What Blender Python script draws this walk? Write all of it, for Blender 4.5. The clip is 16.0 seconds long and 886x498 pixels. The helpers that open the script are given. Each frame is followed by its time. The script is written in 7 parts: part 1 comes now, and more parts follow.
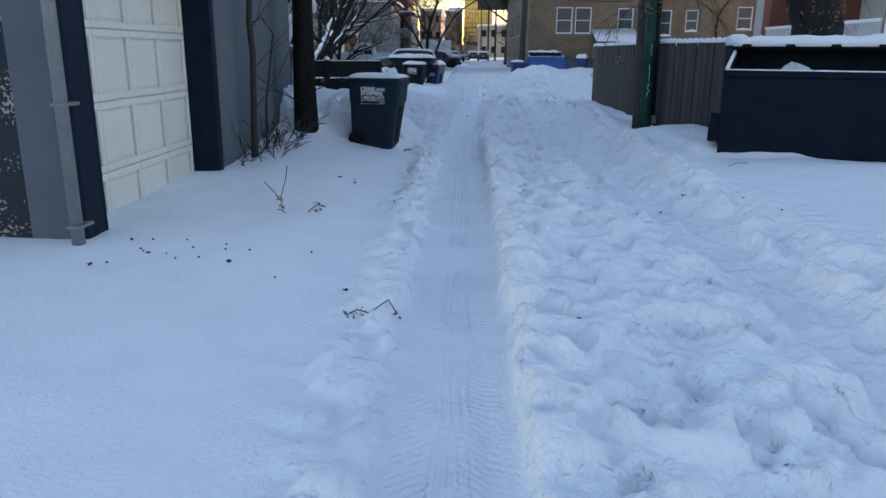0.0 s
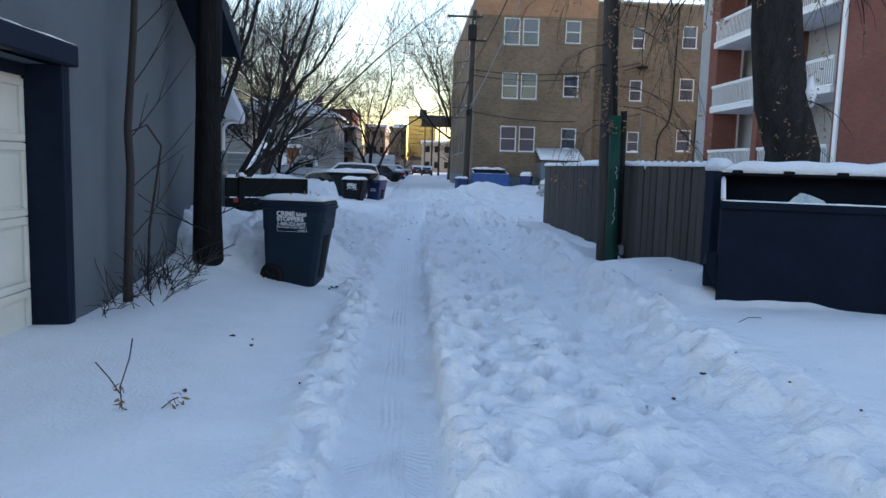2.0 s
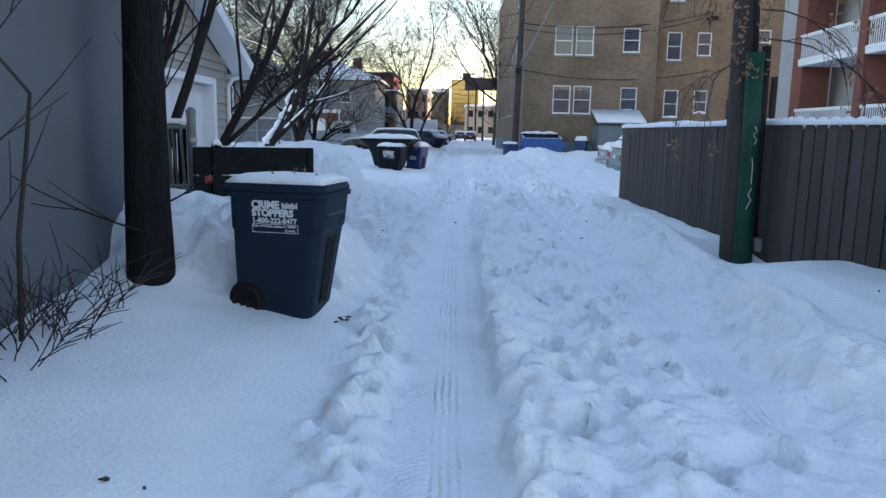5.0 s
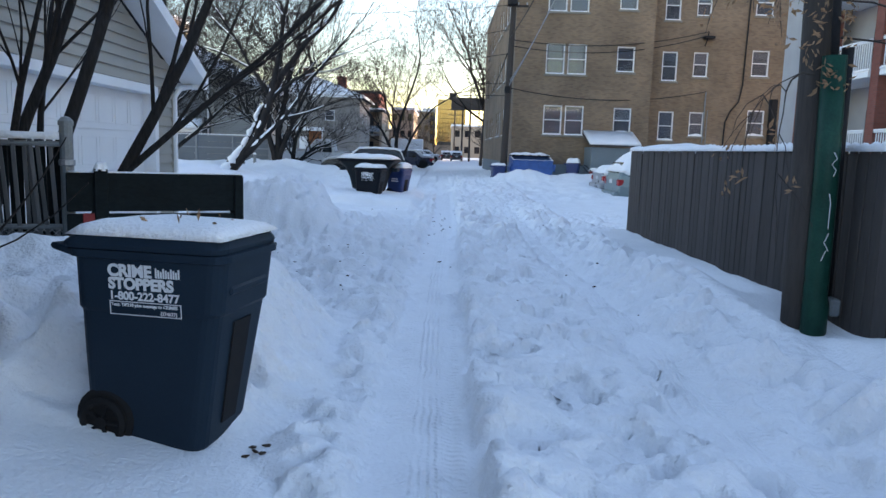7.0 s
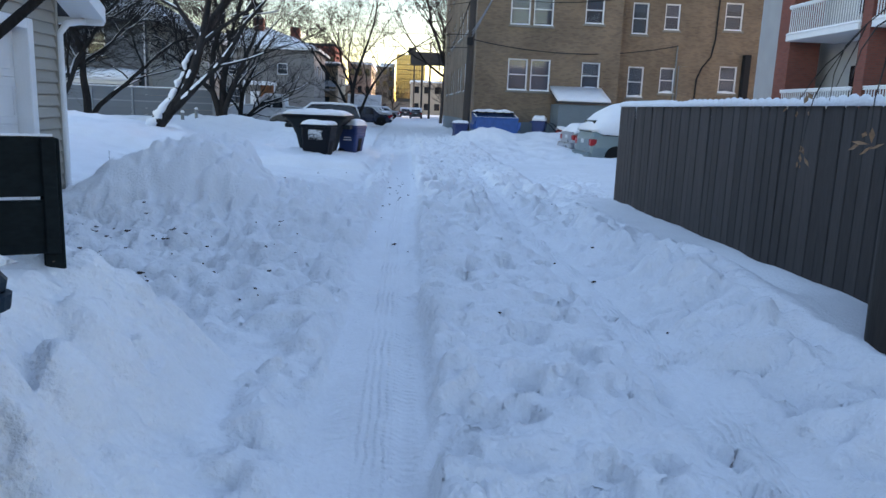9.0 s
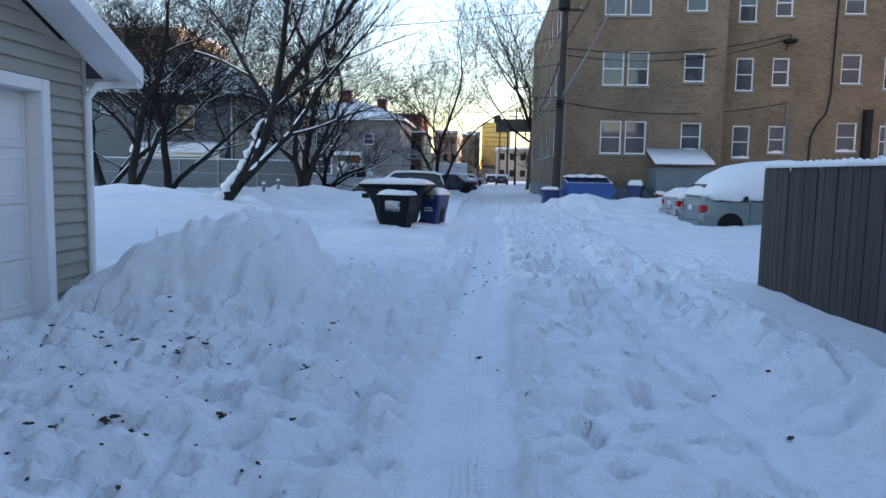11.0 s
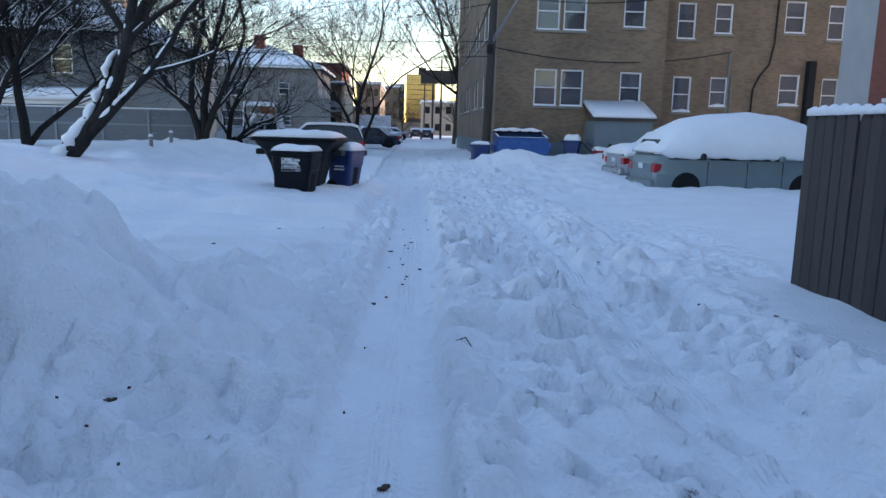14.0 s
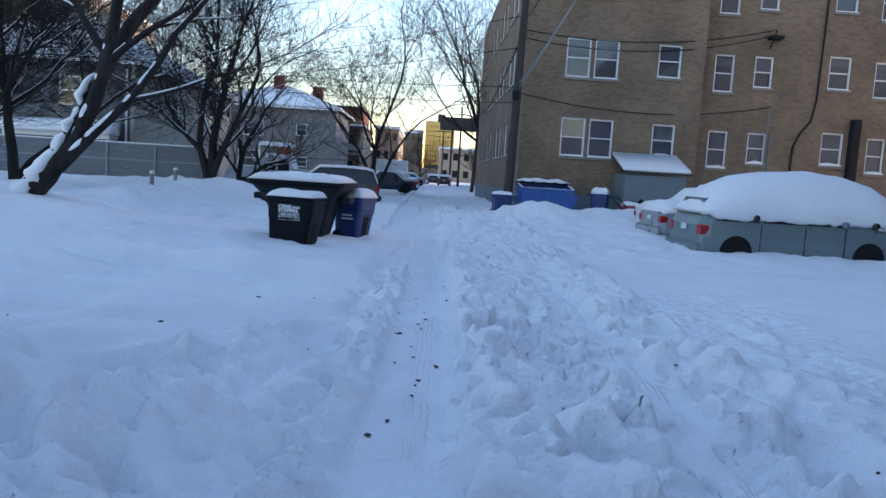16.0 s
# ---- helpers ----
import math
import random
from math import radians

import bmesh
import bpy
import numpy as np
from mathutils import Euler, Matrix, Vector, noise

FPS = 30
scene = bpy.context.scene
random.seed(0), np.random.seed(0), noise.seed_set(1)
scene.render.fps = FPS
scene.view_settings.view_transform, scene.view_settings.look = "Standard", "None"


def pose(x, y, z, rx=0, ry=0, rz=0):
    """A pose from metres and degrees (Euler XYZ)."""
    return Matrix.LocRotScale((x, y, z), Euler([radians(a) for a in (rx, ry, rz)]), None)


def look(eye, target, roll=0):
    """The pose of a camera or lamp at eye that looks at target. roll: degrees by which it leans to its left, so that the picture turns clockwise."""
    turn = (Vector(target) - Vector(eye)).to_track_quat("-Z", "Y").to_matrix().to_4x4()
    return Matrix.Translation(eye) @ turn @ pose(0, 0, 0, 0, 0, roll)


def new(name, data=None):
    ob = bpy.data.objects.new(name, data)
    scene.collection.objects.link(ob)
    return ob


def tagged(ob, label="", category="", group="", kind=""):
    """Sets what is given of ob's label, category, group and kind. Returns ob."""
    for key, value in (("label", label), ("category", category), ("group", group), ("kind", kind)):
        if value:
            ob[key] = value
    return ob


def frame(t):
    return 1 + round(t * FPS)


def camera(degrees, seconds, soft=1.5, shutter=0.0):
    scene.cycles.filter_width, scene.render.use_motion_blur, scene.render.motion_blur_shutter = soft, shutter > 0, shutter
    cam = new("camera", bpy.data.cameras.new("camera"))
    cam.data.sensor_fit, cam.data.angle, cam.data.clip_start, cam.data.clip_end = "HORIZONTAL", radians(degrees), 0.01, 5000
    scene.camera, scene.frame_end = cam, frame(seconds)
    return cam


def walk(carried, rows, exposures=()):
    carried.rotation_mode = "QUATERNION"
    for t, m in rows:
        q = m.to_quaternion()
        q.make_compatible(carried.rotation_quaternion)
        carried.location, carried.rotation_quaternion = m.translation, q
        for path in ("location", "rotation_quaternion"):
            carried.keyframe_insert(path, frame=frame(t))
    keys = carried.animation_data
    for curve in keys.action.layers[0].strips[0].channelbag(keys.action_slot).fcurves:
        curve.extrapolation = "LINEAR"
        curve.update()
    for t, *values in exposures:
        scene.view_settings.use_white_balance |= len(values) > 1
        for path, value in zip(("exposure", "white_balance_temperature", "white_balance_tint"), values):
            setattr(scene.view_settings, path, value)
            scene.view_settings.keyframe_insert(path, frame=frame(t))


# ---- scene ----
cam = camera(62.8, 16.0)
METRES, EYE, TILT, LEAN, TURN = 17.0, 1.5, -1.63, 0.0, 1.7
ROWS = [
    (0.0, 0.0, 0.0, 0.0, 0.1, -13.6, -0.43),
    (0.5, -0.0003, 0.031, 0.0009, 1.15, -12.35, -0.3),
    (1.0, 0.0005, 0.0618, 0.0042, 1.33, -7.68, -1.0),
    (1.5, 0.002, 0.093, 0.0062, -2.27, -3.88, -0.85),
    (2.0, 0.0057, 0.1251, 0.0076, -4.28, -4.84, -1.52),
    (2.5, 0.0053, 0.1567, 0.0074, -5.26, -6.32, -1.66),
    (3.0, 0.008, 0.1891, 0.0052, -5.56, -7.51, -1.09),
    (3.5, 0.0078, 0.2226, 0.0076, -2.6, -7.41, -1.0),
    (4.0, 0.0059, 0.256, 0.0088, -0.51, -7.84, -1.33),
    (6.5, 0.0095, 0.4125, 0.0147, -2.09, -6.51, -1.1),
    (7.0, 0.0121, 0.4429, 0.016, -2.03, -6.06, -1.78),
    (7.5, 0.013, 0.4756, 0.0152, -2.91, -5.87, -2.25),
    (8.0, 0.0157, 0.505, 0.0158, -5.27, -7.01, -2.25),
    (10.5, 0.0226, 0.6616, 0.0191, -3.1, -10.09, 0.39),
    (11.0, 0.0229, 0.6926, 0.021, 1.51, -4.27, -1.09),
    (11.5, 0.0222, 0.7228, 0.0219, 1.14, -4.41, -0.57),
    (12.0, 0.0256, 0.7535, 0.0214, -2.47, -5.31, -0.35),
    (12.5, 0.0262, 0.7854, 0.0216, -4.03, -6.74, -0.64),
    (13.0, 0.0274, 0.8155, 0.0226, -4.91, -7.85, -0.65),
    (13.5, 0.0325, 0.8464, 0.0234, -5.14, -7.77, -1.06),
    (14.0, 0.0327, 0.8785, 0.0233, -4.36, -7.71, -1.31),
    (14.5, 0.0345, 0.9076, 0.0231, -3.38, -7.55, -1.73),
    (15.0, 0.0338, 0.938, 0.0258, -2.68, -6.98, -2.25),
    (15.5, 0.0308, 0.9675, 0.0273, -2.38, -5.96, -2.67),
    (16.0, 0.0345, 0.9965, 0.0283, -3.1, -4.15, -3.44),
]
walk(cam, [(t, pose(0, 0, EYE, TILT, LEAN, TURN) @ pose(METRES * x, METRES * y, METRES * z, 90 + pitch, roll, yaw)) for t, x, y, z, yaw, pitch, roll in ROWS], [(0, 2.66, 7800, 29), (3.5, 2.95, 7850, 29), (7, 3.12, 7850, 29), (11, 2.83, 7350, 29), (14, 2.72, 7100, 29), (16, 2.67, 7000, 29)])

# ---- light: a low winter sun to the right, behind the apartment houses; pale sky ----
SUN_AZ, SUN_EL = 56.0, 3.8
world = bpy.data.worlds.new("world")
scene.world = world
world.use_nodes = True
wn = world.node_tree.nodes
sky = wn.new("ShaderNodeTexSky")
sky.sky_type, sky.sun_disc = "NISHITA", False
sky.sun_elevation, sky.sun_rotation = radians(SUN_EL), radians(SUN_AZ)
sky.air_density, sky.dust_density, sky.ozone_density = 1.0, 0.04, 2.3
world.node_tree.links.new(sky.outputs[0], wn["Background"].inputs[0])
wn["Background"].inputs[1].default_value = 0.15
sun = new("sun", bpy.data.lights.new("sun", "SUN"))
sun.data.energy, sun.data.angle, sun.data.color = 1.5, radians(22), (1.0, 0.86, 0.70)
sd = Vector((math.sin(radians(SUN_AZ)) * math.cos(radians(SUN_EL)), math.cos(radians(SUN_AZ)) * math.cos(radians(SUN_EL)), math.sin(radians(SUN_EL))))
sun.matrix_world = look(sd * 100, (0, 0, 0))

# ---- materials ----
MATS = {}


def mat(name, color, rough=0.6, vary=0.25, scale=6.0, fine=60.0, bump=0.2, metal=0.0, spec=0.5, second=None, cover=0.5, edge=0.06, stretch=(1, 1, 1), piece=0.0, depth=0.01):
    """A procedural surface: two scales of noise in colour and relief; second: a colour that shows in patches."""
    if name in MATS:
        return MATS[name]
    m = bpy.data.materials.new(name)
    m.use_nodes = True
    n, l = m.node_tree.nodes, m.node_tree.links
    p = n["Principled BSDF"]
    co = n.new("ShaderNodeTexCoord")
    mp = n.new("ShaderNodeMapping")
    mp.inputs["Scale"].default_value = stretch
    geo = n.new("ShaderNodeNewGeometry")
    l.new(geo.outputs["Position"], mp.inputs[0])
    big, small = n.new("ShaderNodeTexNoise"), n.new("ShaderNodeTexNoise")
    big.inputs["Scale"].default_value, small.inputs["Scale"].default_value = scale, fine
    big.inputs["Detail"].default_value, small.inputs["Detail"].default_value = 4, 3
    for t in (big, small):
        l.new(mp.outputs[0], t.inputs["Vector"])
    mix = n.new("ShaderNodeMath")
    mix.operation = "MULTIPLY_ADD"
    mix.inputs[1].default_value = 0.45
    l.new(small.outputs[0], mix.inputs[0])
    half = n.new("ShaderNodeMath")
    half.operation = "MULTIPLY"
    half.inputs[1].default_value = 0.55
    l.new(big.outputs[0], half.inputs[0])
    l.new(half.outputs[0], mix.inputs[2])
    ramp = n.new("ShaderNodeValToRGB")
    lo, hi = [c * (1 - vary) for c in color], [min(1, c * (1 + vary)) for c in color]
    ramp.color_ramp.elements[0].position, ramp.color_ramp.elements[1].position = 0.3, 0.7
    ramp.color_ramp.elements[0].color, ramp.color_ramp.elements[1].color = (*lo, 1), (*hi, 1)
    l.new(mix.outputs[0], ramp.inputs[0])
    out = ramp.outputs[0]
    if second:
        patch = n.new("ShaderNodeValToRGB")
        patch.color_ramp.elements[0].position, patch.color_ramp.elements[1].position = cover, cover + edge
        l.new(mix.outputs[0], patch.inputs[0])
        over = n.new("ShaderNodeMixRGB")
        over.inputs[2].default_value = (*second, 1)
        l.new(patch.outputs[0], over.inputs[0])
        l.new(out, over.inputs[1])
        out = over.outputs[0]
    if piece:
        info = n.new("ShaderNodeObjectInfo")
        hsv = n.new("ShaderNodeHueSaturation")
        mr = n.new("ShaderNodeMapRange")
        mr.inputs[3].default_value, mr.inputs[4].default_value = 1 - piece, 1 + piece
        l.new(info.outputs["Random"], mr.inputs[0])
        l.new(mr.outputs[0], hsv.inputs["Value"])
        l.new(out, hsv.inputs["Color"])
        out = hsv.outputs[0]
    l.new(out, p.inputs["Base Color"])
    rr = n.new("ShaderNodeMapRange")
    rr.inputs[3].default_value, rr.inputs[4].default_value = max(0.03, rough - 0.12), min(1, rough + 0.12)
    l.new(big.outputs[0], rr.inputs[0])
    l.new(rr.outputs[0], p.inputs["Roughness"])
    p.inputs["Metallic"].default_value = metal
    p.inputs["Specular IOR Level"].default_value = spec
    b = n.new("ShaderNodeBump")
    b.inputs["Strength"].default_value, b.inputs["Distance"].default_value = bump, depth
    l.new(mix.outputs[0], b.inputs["Height"])
    l.new(b.outputs[0], p.inputs["Normal"])
    MATS[name] = m
    return m


def glass_mat(name, tint=(0.9, 0.95, 1.0), rough=0.02):
    m = bpy.data.materials.new(name)
    m.use_nodes = True
    p = m.node_tree.nodes["Principled BSDF"]
    p.inputs["Base Color"].default_value = (*tint, 1)
    p.inputs["Roughness"].default_value = rough
    p.inputs["Transmission Weight"].default_value = 1.0
    p.inputs["IOR"].default_value = 1.45
    MATS[name] = m
    return m


def brick_mat(name, colors, mortar, bw=0.21, bh=0.068, axis="xz", stain=0.3):
    """Running-bond brick at true size, with darker stray bricks, stains and recessed joints."""
    m = bpy.data.materials.new(name)
    m.use_nodes = True
    n, l = m.node_tree.nodes, m.node_tree.links
    p = n["Principled BSDF"]
    geo = n.new("ShaderNodeNewGeometry")
    sep, com = n.new("ShaderNodeSeparateXYZ"), n.new("ShaderNodeCombineXYZ")
    l.new(geo.outputs["Position"], sep.inputs[0])
    add = n.new("ShaderNodeMath")
    l.new(sep.outputs[0], add.inputs[0])
    l.new(sep.outputs[1], add.inputs[1])
    l.new(add.outputs[0], com.inputs[0])
    l.new(sep.outputs[2], com.inputs[1])
    br = n.new("ShaderNodeTexBrick")
    br.inputs["Scale"].default_value = 1.0
    br.inputs["Brick Width"].default_value, br.inputs["Row Height"].default_value = bw, bh
    br.inputs["Mortar Size"].default_value, br.inputs["Mortar Smooth"].default_value = 0.007, 0.3
    br.inputs["Color1"].default_value, br.inputs["Color2"].default_value = (*colors[0], 1), (*colors[1], 1)
    br.inputs["Mortar"].default_value = (*mortar, 1)
    br.inputs["Bias"].default_value = -0.35
    l.new(com.outputs[0], br.inputs["Vector"])
    noi = n.new("ShaderNodeTexNoise")
    noi.inputs["Scale"].default_value, noi.inputs["Detail"].default_value = 0.5, 6
    l.new(geo.outputs["Position"], noi.inputs["Vector"])
    mr = n.new("ShaderNodeMapRange")
    mr.inputs[1].default_value, mr.inputs[2].default_value = 0.3, 0.7
    mr.inputs[3].default_value, mr.inputs[4].default_value = 1 - stain, 1 + stain * 0.5
    l.new(noi.outputs[0], mr.inputs[0])
    hsv = n.new("ShaderNodeHueSaturation")
    l.new(br.outputs[0], hsv.inputs["Color"])
    l.new(mr.outputs[0], hsv.inputs["Value"])
    l.new(hsv.outputs[0], p.inputs["Base Color"])
    p.inputs["Roughness"].default_value = 0.9
    b = n.new("ShaderNodeBump")
    b.invert = True
    b.inputs["Strength"].default_value, b.inputs["Distance"].default_value = 0.6, 0.012
    l.new(br.outputs["Fac"], b.inputs["Height"])
    l.new(b.outputs[0], p.inputs["Normal"])
    MATS[name] = m
    return m


def snow_mat():
    m = mat("snow", (0.77, 0.78, 0.80), rough=0.85, vary=0.05, scale=2.5, fine=38.0, bump=0.9, spec=0.1, depth=0.035)
    p = m.node_tree.nodes["Principled BSDF"]
    p.inputs["Sheen Weight"].default_value = 0.1
    return m


SNOW = snow_mat()


def trampled_mat():
    """Snow broken into crumbs and small clods by boots and wheels."""
    m = SNOW.copy()
    m.name = "trampled_snow"
    n, l = m.node_tree.nodes, m.node_tree.links
    p = n["Principled BSDF"]
    last = p.inputs["Normal"].links[0].from_node
    tc, b = n.new("ShaderNodeTexCoord"), n.new("ShaderNodeBump")
    a, v, mx = n.new("ShaderNodeTexNoise"), n.new("ShaderNodeTexVoronoi"), n.new("ShaderNodeMath")
    a.inputs["Scale"].default_value, a.inputs["Detail"].default_value, a.inputs["Roughness"].default_value = 6.5, 3.0, 0.5
    v.feature = "SMOOTH_F1"
    v.inputs["Scale"].default_value = 9.0
    for t in (a, v):
        l.new(tc.outputs["Object"], t.inputs["Vector"])
    mx.operation = "SUBTRACT"
    l.new(a.outputs[0], mx.inputs[0])
    l.new(v.outputs["Distance"], mx.inputs[1])
    b.inputs["Strength"].default_value, b.inputs["Distance"].default_value = 0.7, 0.06
    l.new(mx.outputs[0], b.inputs["Height"])
    l.new(b.outputs[0], last.inputs["Normal"])
    return m


TRAMPLED = trampled_mat()


def tread_mat():
    """Packed snow in a wheel rut, printed with the lugs and grooves of tyres; 'across' is the distance from the rut's middle."""
    m = SNOW.copy()
    m.name = "tyre_packed_snow"
    n, l = m.node_tree.nodes, m.node_tree.links
    last = n["Principled BSDF"].inputs["Normal"].links[0].from_node
    at, geo, sep = n.new("ShaderNodeAttribute"), n.new("ShaderNodeNewGeometry"), n.new("ShaderNodeSeparateXYZ")
    at.attribute_name = "across"
    l.new(geo.outputs["Position"], sep.inputs[0])

    def op(kind, a, b=0.0, c=0.0):
        q = n.new("ShaderNodeMath")
        q.operation = kind
        for i, v in enumerate((a, b, c)):
            if isinstance(v, (int, float)):
                q.inputs[i].default_value = v
            else:
                l.new(v, q.inputs[i])
        return q.outputs[0]
    wob, worn = n.new("ShaderNodeTexNoise"), n.new("ShaderNodeTexNoise")
    wob.inputs["Scale"].default_value, worn.inputs["Scale"].default_value = 3.0, 1.6
    for t in (wob, worn):
        l.new(geo.outputs["Position"], t.inputs["Vector"])
    u = op("MULTIPLY_ADD", wob.outputs[0], 0.05, op("ADD", at.outputs["Fac"], -0.025))
    au = op("ABSOLUTE", u)
    phase = op("MULTIPLY_ADD", au, 75.0, op("MULTIPLY", sep.outputs[1], 118.0))
    lug = op("SINE", op("MULTIPLY_ADD", op("SIGN", u), 1.4, phase))
    band = op("SMOOTH_MIN", op("MULTIPLY", op("SUBTRACT", 0.105, op("ABSOLUTE", op("SUBTRACT", au, 0.135))), 30.0), 1.0, 0.3)
    band = op("MAXIMUM", band, 0.0)
    groove = op("MULTIPLY", op("COSINE", op("MULTIPLY", u, 150.0)), op("LESS_THAN", op("ABSOLUTE", op("SUBTRACT", u, 0.02)), 0.09))
    both = op("ADD", op("MULTIPLY", lug, op("MULTIPLY", band, 0.6)), op("MULTIPLY", groove, 1.0))
    amount = n.new("ShaderNodeMapRange")
    amount.inputs[1].default_value, amount.inputs[2].default_value = 0.42, 0.64
    amount.inputs[3].default_value, amount.inputs[4].default_value = 0.15, 1.0
    l.new(worn.outputs[0], amount.inputs[0])
    b = n.new("ShaderNodeBump")
    b.inputs["Strength"].default_value, b.inputs["Distance"].default_value = 0.55, 0.014
    l.new(op("MULTIPLY", both, amount.outputs[0]), b.inputs["Height"])
    l.new(b.outputs[0], last.inputs["Normal"])
    return m


TREAD = tread_mat()
STUCCO = mat("charcoal_stucco", (0.105, 0.126, 0.145), 0.85, 0.22, 1.2, 140, 0.6, depth=0.006, spec=0.1)
PEEL = mat("peeling_stucco", (0.026, 0.032, 0.042), 0.85, 0.22, 2.6, 34, 0.6, second=(0.3, 0.28, 0.24), cover=0.555, edge=0.02, depth=0.006, spec=0.2)
NAVY = mat("navy_trim", (0.007, 0.014, 0.028), 0.6, 0.3, 5, 60, 0.3, spec=0.1)
DOORW = mat("aged_white_paint", (0.62, 0.62, 0.58), 0.55, 0.08, 2.5, 70, 0.12)
DOORW2 = mat("white_door_paint", (0.68, 0.69, 0.70), 0.5, 0.05, 2.0, 60, 0.08)
SIDING = mat("beige_vinyl_siding", (0.30, 0.28, 0.245), 0.6, 0.07, 3, 80, 0.08, piece=0.06)
SIDING2 = mat("pale_house_siding", (0.30, 0.29, 0.26), 0.65, 0.08, 2, 40, 0.1, piece=0.05)
SIDINGG = mat("grey_house_siding", (0.105, 0.115, 0.125), 0.7, 0.08, 2, 40, 0.1, piece=0.05)
GREYST = mat("grey_stucco", (0.20, 0.185, 0.175), 0.9, 0.1, 1, 30, 0.2)
SLATWOOD = mat("grey_weathered_slat", (0.085, 0.09, 0.097), 0.85, 0.3, 5, 60, 0.4, stretch=(1, 1, 0.1), piece=0.25)
WHITE = mat("white_paint", (0.72, 0.73, 0.74), 0.5, 0.06, 3, 60, 0.1)
OLDMETAL = mat("galvanised_metal", (0.30, 0.32, 0.34), 0.45, 0.2, 8, 60, 0.2, metal=0.6)
PIPE = mat("grey_painted_pipe", (0.15, 0.17, 0.18), 0.5, 0.25, 6, 60, 0.25)
BARK = mat("dark_bark", (0.026, 0.024, 0.024), 0.95, 0.55, 5, 38, 1.0, stretch=(1, 1, 0.22), depth=0.03, spec=0.1)
BLACKBARK = mat("black_furrowed_bark", (0.012, 0.012, 0.013), 0.95, 0.6, 7, 40, 1.0, stretch=(1, 1, 0.16), depth=0.04, spec=0.1)
TWIG = mat("twig_bark", (0.028, 0.024, 0.023), 0.95, 0.35, 8, 50, 0.4, spec=0.1)
BROWNTREE = mat("brown_bark", (0.032, 0.026, 0.024), 0.95, 0.4, 8, 50, 0.5)
LEAF = mat("dry_leaf", (0.26, 0.15, 0.085), 0.85, 0.4, 9, 60, 0.3)
DARKLEAF = mat("dead_leaf_litter", (0.05, 0.03, 0.02), 0.9, 0.5, 9, 60, 0.3)
POLEWOOD = mat("weathered_pole_wood", (0.042, 0.034, 0.03), 0.95, 0.45, 6, 45, 0.9, stretch=(1, 1, 0.08), depth=0.02)
GREEN = mat("green_conduit", (0.003, 0.046, 0.033), 0.42, 0.3, 5, 50, 0.1, spec=0.15)
FENCE = mat("grey_brown_fence_paint", (0.066, 0.058, 0.056), 0.8, 0.22, 4, 50, 0.5, stretch=(1, 1, 0.12), piece=0.14, spec=0.15)
BLACKWOOD = mat("dark_green_painted_boards", (0.008, 0.012, 0.013), 0.75, 0.4, 6, 50, 0.6, stretch=(0.3, 1, 1), second=(0.16, 0.14, 0.11), cover=0.68, edge=0.03, spec=0.1)
BIN = mat("charcoal_plastic", (0.010, 0.023, 0.037), 0.5, 0.15, 3, 120, 0.15, spec=0.1)
BINBLACK = mat("black_plastic", (0.006, 0.008, 0.012), 0.5, 0.15, 3, 120, 0.15, spec=0.1)
BINGREY = mat("grey_green_plastic", (0.014, 0.020, 0.024), 0.5, 0.15, 3, 120, 0.15, spec=0.1)
BLUEBIN = mat("blue_plastic", (0.006, 0.030, 0.12), 0.45, 0.15, 3, 100, 0.12)
BLUEDUMP = mat("blue_steel", (0.010, 0.085, 0.28), 0.45, 0.25, 4, 60, 0.2)
STEEL = mat("dark_navy_steel", (0.006, 0.011, 0.021), 0.5, 0.35, 2.5, 50, 0.25, second=(0.010, 0.013, 0.020), cover=0.62, edge=0.15, spec=0.05)
RUBBER = mat("rubber", (0.012, 0.012, 0.013), 0.85, 0.2, 8, 60, 0.3, spec=0.2)
STICKER = mat("white_print", (0.62, 0.64, 0.66), 0.6, 0.08, 20, 90, 0.05)
# near-black: the gloom of unlit rooms put into the colour; also used for dark doors
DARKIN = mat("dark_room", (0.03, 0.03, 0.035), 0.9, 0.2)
BLIND = mat("grey_blind", (0.085, 0.095, 0.12), 0.9, 0.1, 3, 40, 0.1)
CURTAIN = mat("dark_curtain", (0.06, 0.065, 0.08), 0.9, 0.2, 3, 40, 0.1)
SILL = mat("weathered_sill", (0.20, 0.18, 0.15), 0.85, 0.2)
CONC = mat("painted_concrete", (0.33, 0.34, 0.35), 0.9, 0.12, 1.2, 40, 0.2)
FOUND = mat("blue_grey_foundation", (0.13, 0.17, 0.19), 0.85, 0.15, 1.5, 30, 0.2)
DKRED = mat("red_paint", (0.30, 0.02, 0.02), 0.5, 0.3)
CABLE = mat("black_cable", (0.014, 0.014, 0.016), 0.7, 0.2, spec=0.2)
SHINGLE = mat("dark_roof", (0.05, 0.05, 0.055), 0.9, 0.3, 4, 40, 0.5)
GREYFENCE = mat("blue_grey_fence", (0.115, 0.135, 0.155), 0.7, 0.1, 2, 40, 0.2, piece=0.05)
SLATE = mat("blue_grey_fence_rail", (0.20, 0.225, 0.25), 0.7, 0.1)
CARVAN = mat("grey_green_car_paint", (0.16, 0.22, 0.235), 0.32, 0.08, 2, 60, 0.03, metal=0.35)
CARWHITE = mat("white_car_paint", (0.6, 0.61, 0.63), 0.3, 0.05, 2, 60, 0.03)
CARDARK = mat("dark_grey_car_paint", (0.035, 0.037, 0.042), 0.28, 0.1, 2, 60, 0.03, metal=0.4)
CARBLUE = mat("navy_car_paint", (0.02, 0.03, 0.06), 0.28, 0.1, 2, 60, 0.03, metal=0.3)
